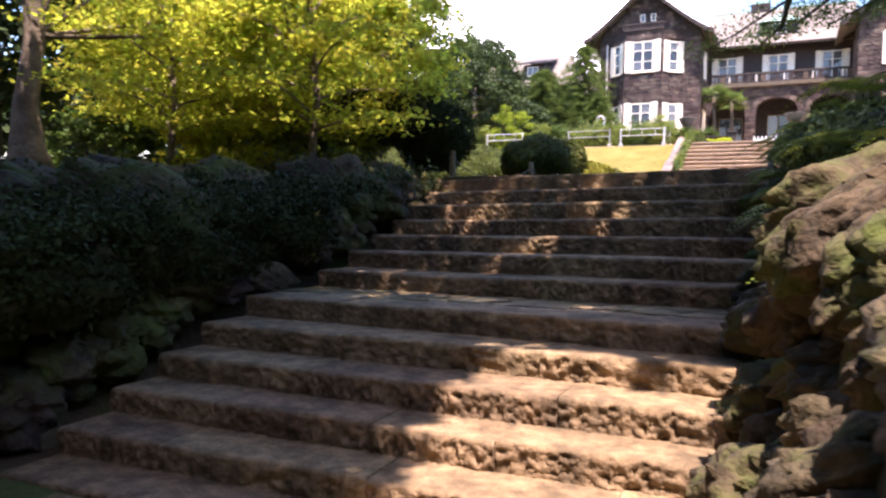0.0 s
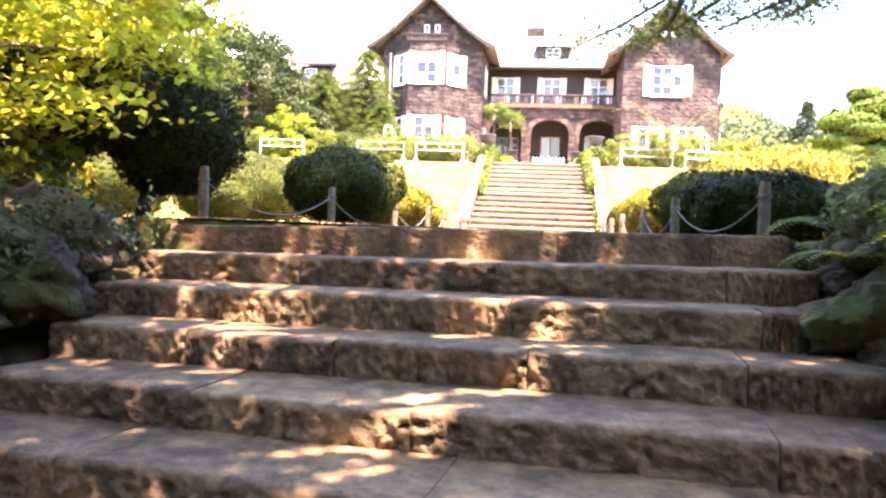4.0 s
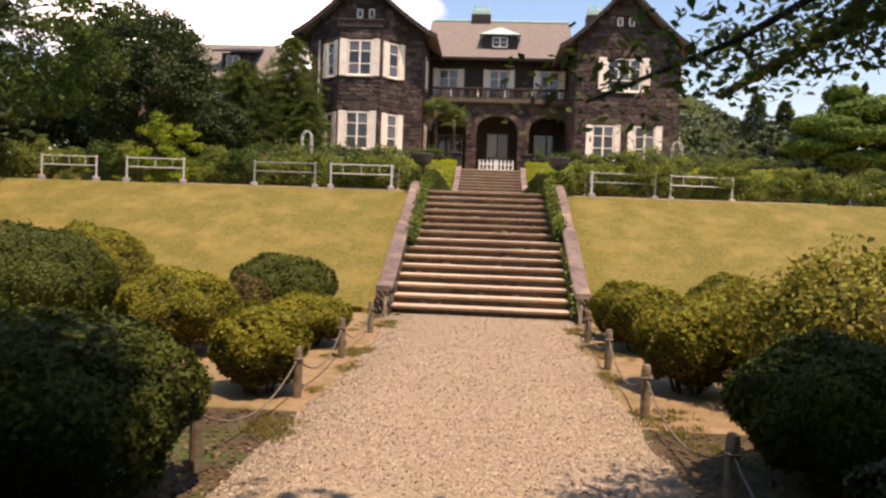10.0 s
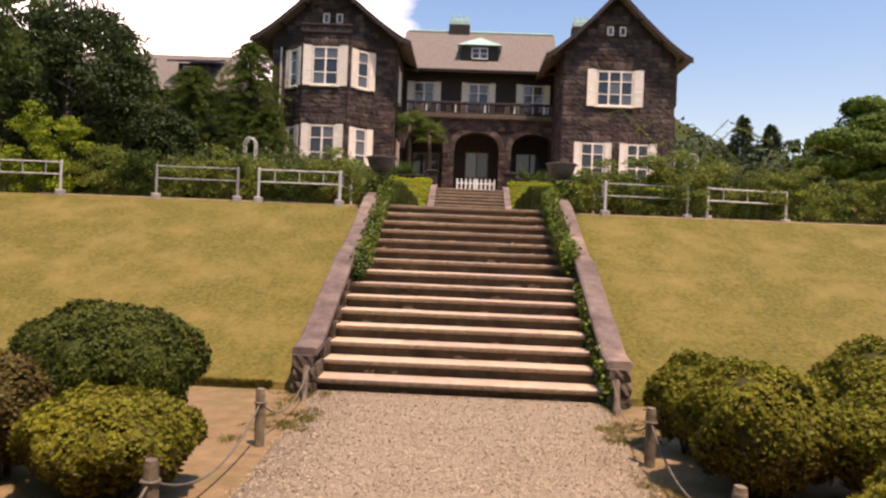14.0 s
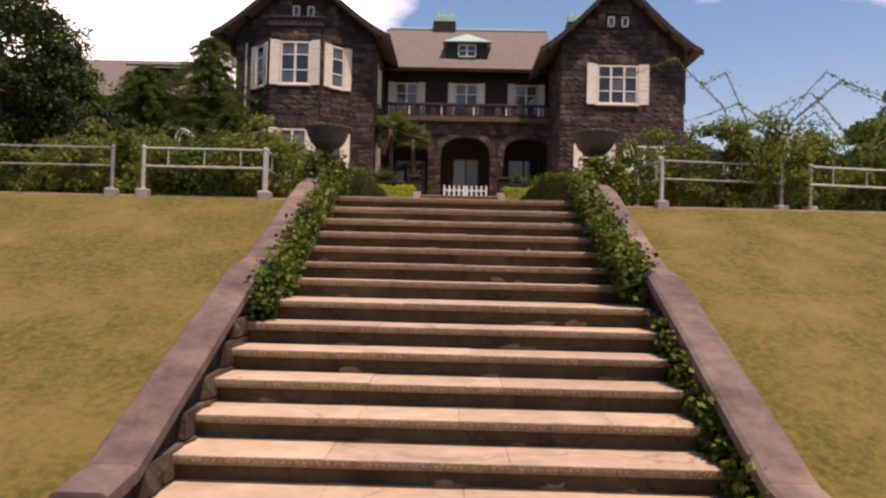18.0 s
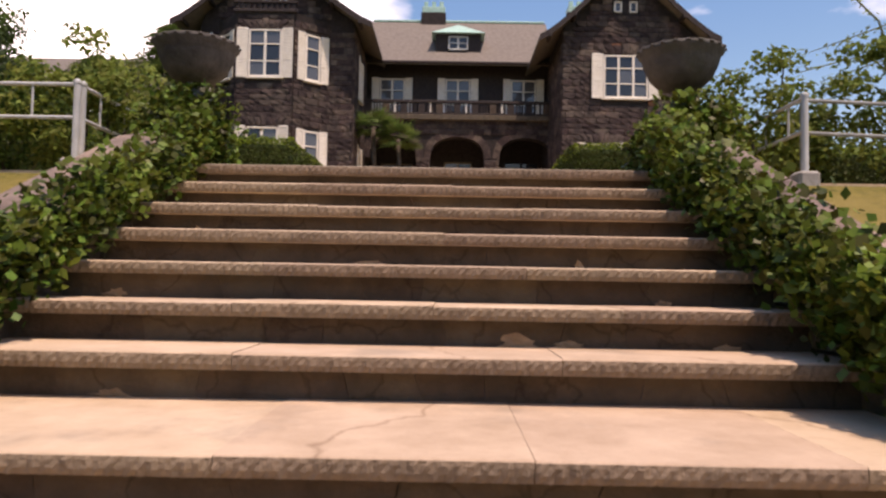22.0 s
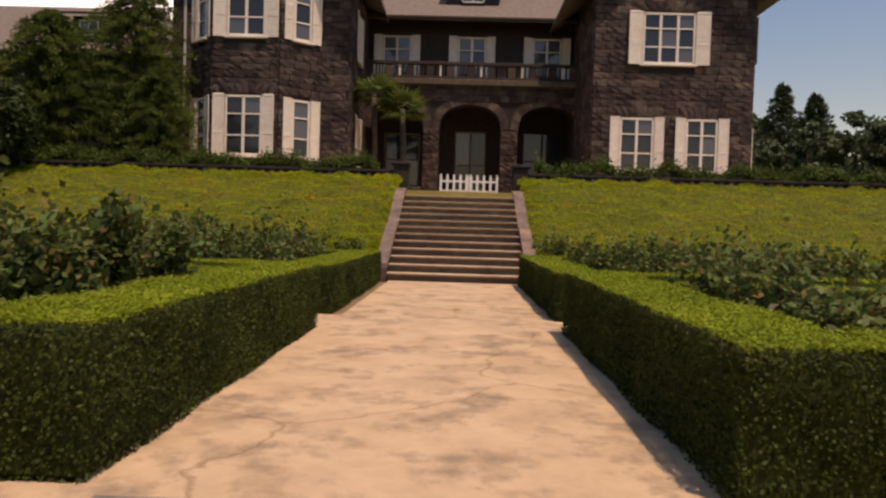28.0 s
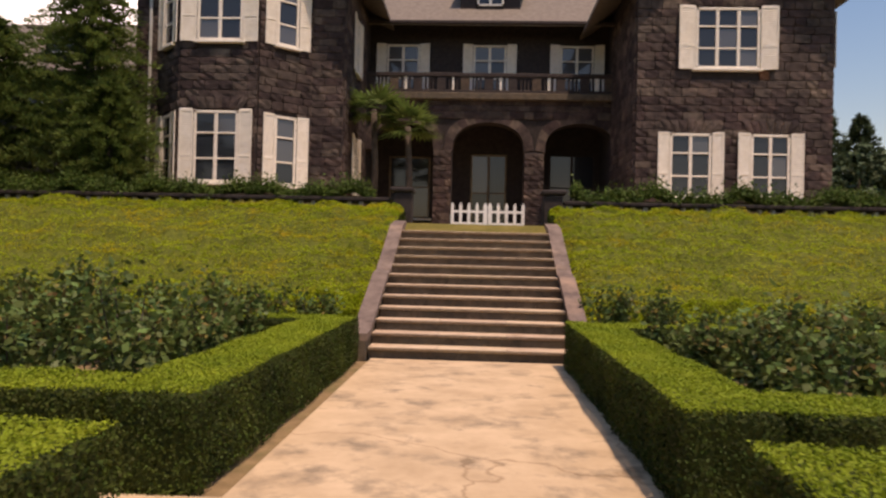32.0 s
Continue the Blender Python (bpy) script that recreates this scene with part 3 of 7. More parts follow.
def block(name, meshes, parent, x0, y0, z0, x1, y1, z1, mat=None, k=None):
    me = meshes[random.randrange(len(meshes)) if k is None else k % len(meshes)]
    ob = new(name, me)
    ob.matrix_basis = Matrix.LocRotScale(((x0 + x1) / 2, (y0 + y1) / 2, (z0 + z1) / 2), None, (x1 - x0, y1 - y0, z1 - z0))
    if mat:
        if len(me.materials) == 0:
            me.materials.append(None)
        ob.material_slots[0].link = "OBJECT"
        ob.material_slots[0].material = mat
    ob.parent = parent
    return ob


low_stairs = empty("old_stone_stairs", 0, 0, 0, label="worn flight of rough brown stone garden steps in dappled shade", category="stairs")
for k in range(13):
    m = step_frame(k)
    depth = 0.62 if k not in (0, 7) else 0.22 if k == 0 else 0.5
    x, xe = -2.5 + 0.028 * k, 1.74
    while x < xe:
        w = random.uniform(0.7, 1.5)
        w = xe - x if xe - x - w < 0.4 else w
        me = STONE_V[random.randrange(7)]
        ob = new("step_stone", me)
        ob.matrix_basis = m @ Matrix.LocRotScale((x + w / 2, depth / 2 + random.uniform(-0.012, 0.012), -0.15 + random.uniform(-0.006, 0.006)), None, (w - 0.006, depth, 0.3))
        ob.parent = low_stairs
        x += w
# landing and top of crazy paving
def crazy_paving(name, parent, frame_, x0, x1, y0, y1, z, mat, size=0.26):
    """Irregular six-sided flags with open joints."""
    def corner(x, y):
        d = noise.noise_vector(Vector((round(x, 3) * 7.3, round(y, 3) * 7.3, 1.5)))
        return min(x1, max(x0, x + d.x * size * 0.6)), min(y1, max(y0, y + d.y * size * 0.5))
    hx, hy = size, size * 0.75
    for j in range(int((y1 - y0) / hy) + 2):
        for i in range(int((x1 - x0) / hx) + 2):
            cx, cy = x0 + (i + 0.5 * (j % 2)) * hx, y0 + j * hy
            P = [corner(cx + hx * a_, cy + size * b_) for a_, b_ in ((0.5, 0.25), (0, 0.5), (-0.5, 0.25), (-0.5, -0.25), (0, -0.5), (0.5, -0.25))]
            mx_, my_ = sum(p[0] for p in P) / 6, sum(p[1] for p in P) / 6
            area = abs(sum(P[k][0] * P[(k + 1) % 6][1] - P[(k + 1) % 6][0] * P[k][1] for k in range(6))) / 2
            if area < size * size * 0.03:
                continue
            zz = z + random.uniform(-0.006, 0.006)
            V = [(lerp(x, mx_, 0.02), lerp(y, my_, 0.02), zz - 0.06) for x, y in P] + [(lerp(x, mx_, 0.025), lerp(y, my_, 0.025), zz - 0.006) for x, y in P] + [(lerp(x, mx_, 0.07), lerp(y, my_, 0.07), zz) for x, y in P]
            F = [(12, 13, 14, 15, 16, 17)] + [(r + k, r + (k + 1) % 6, r + 6 + (k + 1) % 6, r + 6 + k) for r in (0, 6) for k in range(6)]
            mesh_obj(name, V, F, mat, parent).matrix_basis = frame_


crazy_paving("flagstone", low_stairs, step_frame(7), -2.45, 1.85, 0.46, 1.2, 0.002, M_FLAG)
crazy_paving("flagstone", low_stairs, step_frame(0), -2.45, 1.8, 0.2, 0.62, 0.0, M_FLAG)
mesh_obj("joint_bed", *box_vf(-2.5, 0.18, -0.2, 1.82, 0.66, -0.012, 0.0), M_OLD, low_stairs).matrix_basis = step_frame(0)
crazy_paving("flagstone", low_stairs, step_frame(12), -2.3, 1.8, -1.3, -0.02, -0.03, M_FLAG)
mesh_obj("joint_bed", *box_vf(-2.5, 0.44, -0.2, 1.88, 1.2, -0.011, 0.0), M_OLD, low_stairs).matrix_basis = step_frame(7)
mesh_obj("joint_bed", *box_vf(-2.35, -1.32, -0.25, 1.82, -0.02, -0.045, 0.0), M_OLD, low_stairs).matrix_basis = step_frame(12)

# ---- grand middle stairs ----
MID_R, MID_T, MID_O, MID_X = 0.177, 0.373, 0.089, 1.74


def mid_nose(k):
    """Front edge y of the k-th tread; the eighth is a deep landing."""
    return 5.698 - (14 - k) * MID_T - (0.394 if k <= 7 else 0.0)


def tread_vf(a, b, y0, y1, z0, z1, n=0):
    """A tread slab with a roughly chiselled front."""
    V, F = [], []
    n = n or int((b - a) / 0.017)
    ph = random.uniform(0, 6)
    for i in range(n + 1):
        x = lerp(a, b, i / n)
        w = [0.0028 * math.sin(x * 150 + r * 1.5 + ph + 2.5 * math.sin(x * 3.1)) + random.uniform(-0.0018, 0.0018) for r in range(3)]
        V += [(x, y0 + 0.012 + w[0], z0), (x, y0 + 0.003 + w[1], lerp(z0, z1, 0.35)), (x, y0 + 0.001 + w[2], lerp(z0, z1, 0.7)), (x, y0 + 0.002 + w[2] * 0.25, z1 - 0.006), (x, y0 + 0.008, z1), (x, y1, z1), (x, y1, z0)]
    m = 7
    for i in range(n):
        for q in range(m):
            F.append((i * m + q, (i + 1) * m + q, (i + 1) * m + (q + 1) % m, i * m + (q + 1) % m))
    F += [tuple(range(m)), tuple(range(n * m, n * m + m))[::-1]]
    return V, F


def tread(parent, mat, *size):
    ob = mesh_obj("tread", *tread_vf(*size), mat, parent)
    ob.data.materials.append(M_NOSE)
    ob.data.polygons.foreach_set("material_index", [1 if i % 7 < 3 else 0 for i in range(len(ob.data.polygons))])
    return ob


mid = empty("middle_stairs", 0, 0, 0, label="broad flight of fifteen sandstone steps with overhanging treads", category="stairs")
for k in range(15):
    y, z = mid_nose(k) + MID_O, MID_R * (k + 1)
    n = 3 + k % 2
    known = {7: (-0.44, 0.39, 1.24), 14: (-1.25, -0.23, 0.8)}.get(k)
    cuts = [-MID_X, *known, MID_X] if known else [-MID_X] + [lerp(-MID_X, MID_X, (i + (0.15 if k % 2 else -0.1) + random.uniform(-0.12, 0.12)) / n) for i in range(1, n)] + [MID_X]
    back = mid_nose(k + 1) + MID_O + 0.02 if k < 14 else 6.2
    for a, b in zip(cuts, cuts[1:]):
        tread(mid, M_EDGE if k == 14 else M_STEP, a + 0.0012, b - 0.0012, y - MID_O, back, z - 0.062, z + random.uniform(-0.003, 0.003))
    x, s1 = -MID_X, 0.0
    while x < MID_X:
        w = random.uniform(0.25, 0.6)
        w = MID_X - x if MID_X - x - w < 0.2 else w
        s2 = random.uniform(-0.03, 0.03) if x + w < MID_X - 0.01 else 0.0
        yy = y + random.uniform(0, 0.006)
        zl, zh = z - MID_R - 0.01, z - 0.061
        V = [(x + 0.001 + s1, yy, zl), (x + w - 0.001 + s2, yy, zl), (x + w - 0.001 - s2, yy + 0.002, zh), (x + 0.001 - s1, yy + 0.002, zh)]
        V += [(p, yy + 0.12, r) for p, q, r in V]
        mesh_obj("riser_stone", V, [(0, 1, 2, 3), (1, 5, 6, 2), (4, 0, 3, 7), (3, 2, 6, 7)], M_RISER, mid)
        s1 = s2
        x += w
    # flakes of old mortar along the foot of the riser
    for q in range(random.randint(1, 3)):
        fx, fw, fh = random.uniform(-1.5, 1.5), random.uniform(0.025, 0.1), random.uniform(0.01, 0.03)
        mesh_obj("mortar_flake", *blob_vf((fx, y + 0.001, z - MID_R + fh * 0.5), (fw, 0.008, fh), 16, 6, 0.9), M_FLAKE, mid)


def cheek_wall(side):
    """A sloping cheek wall of rubble with coping stones, an end block and an urn pedestal at the head."""
    wall = empty("stair_cheek_wall_" + ("east" if side > 0 else "west"), side * 1.87, 0, 0, label="sloping rubble cheek wall with weathered stone coping beside the steps", category="wall", kind="structure")
    xi, xo = (-0.12, 0.12)
    prof = [(0.0, 0.55), (0.35, 0.6), (2.75, 1.72), (3.15, 1.78), (5.4, 2.78), (6.2, 3.0)]
    core = [(0.02, -0.1), (6.2, -0.1)] + [(y, z - 0.1) for y, z in reversed(prof)]
    n = len(core)
    V = [(xi + 0.03, y, z) for y, z in core] + [(xo - 0.03, y, z) for y, z in core]
    F = [tuple(range(n))[::-1], tuple(range(n, 2 * n))] + [(i, (i + 1) % n, n + (i + 1) % n, n + i) for i in range(n)]
    mesh_obj("wall_core", V, F, M_WALLD, wall)
    # coping stones follow the slope
    pts = []
    for (ya, za), (yb, zb) in zip(prof, prof[1:]):
        m = max(1, round((yb - ya) / 0.75))
        pts += [(lerp(ya, yb, i / m), lerp(za, zb, i / m)) for i in range(m)]
    pts.append(prof[-1])
    for (ya, za), (yb, zb) in zip(pts, pts[1:]):
        g = 0.004
        w = 0.03
        V = [(x, y, z + dz) for x in (xi - w, xo + w) for y, z in ((ya + g, za), (yb - g, zb)) for dz in (-0.1, 0.0)]
        # rounded shoulders
        V = []
        for y, z in ((ya + g, za), (yb - g, zb)):
            V += [(xi - w, y, z - 0.1), (xi - w, y, z - 0.02), (xi - w + 0.03, y, z), (xo + w - 0.03, y, z), (xo + w, y, z - 0.02), (xo + w, y, z - 0.1)]
        F = [(i, (i + 1) % 6, 6 + (i + 1) % 6, 6 + i) for i in range(6)] + [(5, 4, 3, 2, 1, 0), (6, 7, 8, 9, 10, 11)]
        mesh_obj("coping_stone", V, F, M_COPE, wall)
    # rubble facing on both long faces and the end
    for face in (-1, 1):
        z = -0.05
        while z < 2.85:
            h = random.uniform(0.16, 0.24)
            y = 0.03
            while y < 6.1:
                w = random.uniform(0.22, 0.42)
                top = np.interp(y, [p[0] for p in prof], [p[1] for p in prof]) - 0.1
                if z + h < top + 0.03 and (face * side < 0 and z > MID_R * ((y - 0.3) / 0.392) - 0.4 or face * side > 0 and z > terrain(side * 3, y) - 0.4):
                    bx = face * 0.1
                    ob = block("rubble_stone", BLOCK_V, wall, bx - 0.04, y + 0.005, z + 0.005, bx + 0.04, y + w - 0.005, z + h - 0.005, M_RUBBLE)
                    ob.matrix_basis = Matrix.LocRotScale((bx, y + w / 2, z + h / 2), Euler((0, 0, radians(90 * face))), (w - 0.01, 0.08, h - 0.01))
                y += w
            z += h
    for z in (0.0, 0.16, 0.31):
        for a, b in ((-0.13, 0.0), (0.0, 0.13)):
            s = 0.02 if z == 0.16 else -0.02
            block("rubble_stone", BLOCK_V, wall, max(-0.13, a + s), -0.06, z + 0.004, min(0.13, b + s), 0.06, z + 0.15, M_RUBBLE)
    return wall


cheek_wall(-1)
cheek_wall(1)


def urn(x):
    ob = empty("garden_urn", x, 6.2, 3.2, label="broad shallow mossy stone urn on a low pedestal at the stairhead", category="urn", group="stairhead urns")
    mesh_obj("pedestal", *box_vf(-0.17, -0.17, -0.58, 0.17, 0.17, 0.0, 0.02), M_URN, ob)
    mesh_obj("foot", *lathe_vf([(0.13, 0.0), (0.13, 0.03), (0.08, 0.06), (0.06, 0.1), (0.09, 0.14)]), M_URN, ob, smooth=True)
    bowl = mesh_obj("bowl", *lathe_vf([(0.07, 0.13), (0.17, 0.17), (0.24, 0.24), (0.285, 0.34), (0.3, 0.4), (0.325, 0.42), (0.325, 0.45), (0.295, 0.455), (0.27, 0.43), (0.2, 0.4)], 32), M_URN, ob, smooth=True)
    mesh_obj("soil", *lathe_vf([(0.27, 0.41), (0.15, 0.43), (0.02, 0.435)]), M_EARTH, bowl)
    for i in range(22):
        w = 2 * math.pi * i / 22
        rim = mesh_obj("rim_lobe", *blob_vf((0.32 * math.cos(w), 0.32 * math.sin(w), 0.44), (0.024, 0.024, 0.014), 7, 4, 0.0), M_URN, bowl, smooth=True)
    ob.scale = (0.97, 0.97, 1.0)
    return ob


urn(-1.8)
urn(1.9)

# ---- upper stairs ----
UP_R, UP_T, UP_Y = 0.19, 0.42, 22.4
up = empty("upper_stairs", 0.12, 0, 2.65, label="flight of twelve dark sandstone steps up to the house terrace", category="stairs")
for k in range(12):
    y, z = UP_Y + UP_T * k, UP_R * (k + 1)
    depth = UP_T + 0.05 if k < 11 else 4.2
    for a, b in ((-1.68, -0.55), (-0.55, 0.6), (0.6, 1.68)):
        tread(up, M_STEP, a + 0.003, b - 0.003, y - 0.05, y + depth, z - 0.055, z, 8)
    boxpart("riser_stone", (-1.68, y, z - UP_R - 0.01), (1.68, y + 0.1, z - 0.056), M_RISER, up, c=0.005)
for s in (-1, 1):
    w = empty("upper_cheek_wall_" + ("east" if s > 0 else "west"), 0.12 + s * 1.82, 0, 2.65, label="low sloping stone cheek wall beside the upper steps", category="wall", kind="structure")
    prof = [(22.2, 0.42), (22.6, 0.46), (24.7, 1.35), (25.1, 1.4), (27.2, 2.4), (28.0, 2.55)]
    for (ya, za), (yb, zb) in zip(prof, prof[1:]):
        V = []
        for y, z in ((ya, za), (yb - 0.005, zb)):
            V += [(-0.15, y, z - 0.12), (-0.15, y, z), (0.15, y, z), (0.15, y, z - 0.12)]
        mesh_obj("coping_stone", V, [(0, 1, 5, 4), (1, 2, 6, 5), (2, 3, 7, 6), (3, 0, 4, 7), (3, 2, 1, 0), (4, 5, 6, 7)], M_COPE, w)
    pl = [(22.22, -0.1), (28.0, -0.1)] + [(y, z - 0.1) for y, z in reversed(prof)]
    n = len(pl)
    V = [(-0.12, y, z) for y, z in pl] + [(0.12, y, z) for y, z in pl]
    mesh_obj("wall_core", V, [tuple(range(n))[::-1], tuple(range(n, 2 * n))] + [(i, (i + 1) % n, n + (i + 1) % n, n + i) for i in range(n)], M_RUBBLE, w)

# landing step, picket gate, terrace retaining wall
landing = tagged(boxpart("house_terrace_step", (-1.9, 31.0, 4.9), (2.3, 33.0, 5.23), M_RISER, c=0.02), "low stone step before the arcade", "step", kind="structure")
house_terrace = tagged(boxpart("house_terrace", (-16, 32.6, 4.6), (16, 46.0, 5.32), M_PAVE, c=0.02), "raised terrace floor before the house", "terrace", kind="structure")


def picket_gate():
    ob = empty("picket_gate", 0.46, 32.0, 5.24, label="low white-painted double picket gate across the terrace opening", category="gate")
    for leaf in (-1, 1):
        f = mesh_obj("gate_leaf", *join(box_vf(min(0.02 * leaf, 1.08 * leaf), -0.015, 0.08, max(0.02 * leaf, 1.08 * leaf), 0.015, 0.15, 0.004), box_vf(min(0.02 * leaf, 1.08 * leaf), -0.015, 0.44, max(0.02 * leaf, 1.08 * leaf), 0.015, 0.51, 0.004)), M_WHITE2, ob)
        for i in range(5):
            x = leaf * (0.07 + i * 0.245)
            wd = 0.06 if i == 0 else 0.045
            V = [(x - wd, -0.035, 0.0), (x + wd, -0.035, 0.0), (x + wd, -0.035, 0.66), (x, -0.035, 0.76), (x - wd, -0.035, 0.66)]
            V += [(a, -0.016, c) for a, b, c in V]
            mesh_obj("picket", V, [(0, 1, 2, 3, 4), (9, 8, 7, 6, 5)] + [(i_, (i_ + 1) % 5 + 0, 5 + (i_ + 1) % 5, 5 + i_) for i_ in range(5)], M_WHITE2, f)
    return ob


picket_gate()
for s, x0, x1 in ((-1, -1.75, -18.0), (1, 2.05, 18.0)):
    w = empty("terrace_balustrade_" + ("east" if s > 0 else "west"), 0, 31.6, 5.2, label="dark stone balustrade wall at the edge of the house terrace", category="balustrade", kind="structure")
    boxpart("end_pier", (min(x0, x0 + s * 0.55), -0.3, -0.6), (max(x0, x0 + s * 0.55), 0.3, 1.0), M_WALLD, w, c=0.03)
    boxpart("pier_cap", (min(x0 - s * 0.05, x0 + s * 0.65), -0.37, 1.0), (max(x0 - s * 0.05, x0 + s * 0.65), 0.37, 1.14), M_WALLD, w, c=0.04)
    boxpart("plinth", (min(x0 + s * 0.6, x1), -0.15, -0.5), (max(x0 + s * 0.6, x1), 0.15, 0.42), M_WALLD, w, c=0.02)
    boxpart("top_rail", (min(x0 + s * 0.6, x1), -0.17, 0.72), (max(x0 + s * 0.6, x1), 0.17, 0.84), M_WALLD, w, c=0.03)
    for i in range(44):
        x = x0 + s * (0.8 + i * 0.36)
        boxpart("baluster", (x - 0.06, -0.07, 0.41), (x + 0.06, 0.07, 0.73), M_CONC, w, c=0.02)


# ---- house ----
WY, LY, CY, BY = 37.3, 37.0, 42.0, 43.2
Z0 = 5.3
house = empty("stone_mansion", 0, 40, Z0, label="two-storey mansion of dark andesite blocks with cream shutters and twin gables", category="house")


def hpart(name, v, f, mat, label="", smooth=False):
    ob = mesh_obj(name, [(x, y - 40, z - Z0) for x, y, z in v], f, mat, house, label, smooth)
    return ob


def prism(outline, y0, y1):
    """A wall from an outline in x and z, between two depths."""
    n = len(outline)
    V = [(x, y0, z) for x, z in outline] + [(x, y1, z) for x, z in outline]
    return V, [tuple(range(n)), tuple(range(n, 2 * n))[::-1]] + [((i + 1) % n, i, n + i, n + (i + 1) % n) for i in range(n)]


def window(parent, x, y, z, w, h, rz=0.0, cols=2, rows=3, shutter=0.42, name="window", pale=0.15, sill=True, paint=None):
    """A white casement with bars, glass panes and louvred shutters; its face looks along -y."""
    ob = new(name)
    ob.empty_display_size = 0.2
    ob.matrix_basis = pose(x, y - 40, z - Z0, 0, 0, rz)
    ob.parent = parent
    t = 0.09
    V = [box_vf(-w / 2, -0.06, 0, -w / 2 + t, 0.04, h, 0.008), box_vf(w / 2 - t, -0.06, 0, w / 2, 0.04, h, 0.008), box_vf(-w / 2, -0.06, h - t, w / 2, 0.04, h, 0.008), box_vf(-w / 2, -0.06, 0, w / 2, 0.04, t, 0.008)]
    mesh_obj("window_frame", *join(*V), paint or M_WHITE, ob)
    bars = []
    for c in range(1, cols):
        cx = -w / 2 + w * c / cols
        bars.append(box_vf(cx - 0.06, -0.05, t, cx + 0.06, 0.02, h - t, 0.006))
    for r in range(1, rows):
        cz = h * r / rows + (0.06 if rows == 3 and r == 2 else 0)
        bars.append(box_vf(-w / 2 + t, -0.04, cz - 0.03, w / 2 - t, 0.01, cz + 0.03, 0.005))
    for vf in bars:
        mesh_obj("glazing_bar", *vf, paint or M_WHITE, ob)
    for c in range(cols):
        for r in range(rows):
            xa, xb = -w / 2 + w * c / cols + 0.06, -w / 2 + w * (c + 1) / cols - 0.06
            za, zb = h * r / rows + 0.03, h * (r + 1) / rows - 0.02
            k = random.uniform(-0.004, 0.004)
            mesh_obj("pane", [(xa, 0.0 + k, za), (xb, 0.0 - k, za), (xb, 0.002 - k, zb), (xa, 0.002 + k, zb)], [(0, 1, 2, 3)], M_GLASSL if random.random() < pale + (0.0, 0.05, 0.35)[min(2, r + 3 - rows)] else M_GLASS, ob)
    if sill:
        boxp = mesh_obj("window_sill", *box_vf(-w / 2 - 0.1, -0.16, -0.1, w / 2 + 0.1, 0.05, 0.0, 0.015), M_WHITE, ob)
    if shutter:
        for s in (-1, 1):
            xs = s * (w / 2 + 0.02)
            sh = new("shutter")
            sh.empty_display_size = 0.1
            sh.matrix_basis = pose(xs, -0.07, -0.04, 0, 0, -s * random.uniform(1, 8))
            sh.parent = ob
            x0, x1 = (0, shutter) if s > 0 else (-shutter, 0)
            H = h + 0.08
            fr = [box_vf(x0, -0.02, 0, x0 + 0.06, 0.02, H, 0.004), box_vf(x1 - 0.06, -0.02, 0, x1, 0.02, H, 0.004)] + [box_vf(x0 + 0.06, -0.02, zz, x1 - 0.06, 0.02, zz + 0.08, 0.004) for zz in (0, H * 0.36, H - 0.08)]
            n = int(H / 0.075)
            lv = []
            for i in range(n):
                zz = 0.04 + i * 0.075
                lv += [(x0 + 0.05, -0.014, zz), (x1 - 0.05, -0.014, zz), (x0 + 0.05, 0.012, zz + 0.068), (x1 - 0.05, 0.012, zz + 0.068)]
            fr.append((lv, [(2 * i, 2 * i + 1, 2 * i + 3, 2 * i + 2) for i in range(2 * n - 1)]))
            so = mesh_obj("shutter", *join(*fr), M_WHITE, ob)
            so.matrix_basis = sh.matrix_basis
            bpy.data.objects.remove(sh)
    return ob


def gable(x0, x1, xp, zp, ze, y, back, name):
    """A gable roof with bell-cast eaves, barge boards, and the wall under it is built apart."""
    prof = []
    n = 10
    for i in range(n + 1):
        u = i / n
        prof.append((lerp(x0, xp, u), lerp(ze, zp, u ** 1.22)))
    right = [(lerp(x1, xp, i / n), lerp(ze, zp, (i / n) ** 1.22)) for i in range(n)]
    line = prof + right[::-1]
    m = len(line)
    V = [(x, yy, z) for yy in (y, back) for x, z in line] + [(x, yy, z - 0.16) for yy in (y, back) for x, z in line]
    F = []
    for i in range(m - 1):
        F += [(i, i + 1, m + i + 1, m + i), (2 * m + i + 1, 2 * m + i, 3 * m + i, 3 * m + i + 1), (i + 1, i, 2 * m + i, 2 * m + i + 1)]
    F += [(0, m, 3 * m, 2 * m), (m - 1, 3 * m - 1, 4 * m - 1, 2 * m - 1)]
    hpart("roof", V, F, M_ROOF, name)
    # barge boards along the verge, purlin ends
    for i in range(m - 1):
        (xa, za), (xb, zb) = line[i], line[i + 1]
        V = [(xa, y - 0.06, za + 0.03), (xb, y - 0.06, zb + 0.03), (xb, y - 0.06, zb - 0.3), (xa, y - 0.06, za - 0.3)]
        V += [(a, y - 0.002, c) for a, b, c in V]
        hpart("barge_board", V, [(0, 3, 2, 1), (4, 5, 6, 7), (0, 1, 5, 4), (2, 3, 7, 6), (1, 2, 6, 5), (3, 0, 4, 7)], M_TIMBER)
    for u in (0.12, 0.4, 0.7):
        for xa in (lerp(x0, xp, u), lerp(x1, xp, u)):
            zz = lerp(ze, zp, u ** 1.22) - 0.3
            hpart("purlin_end", *box_vf(xa - 0.08, y - 0.1, zz - 0.1, xa + 0.08, y + 0.9, zz + 0.1, 0.02), M_TIMBER)
    return line


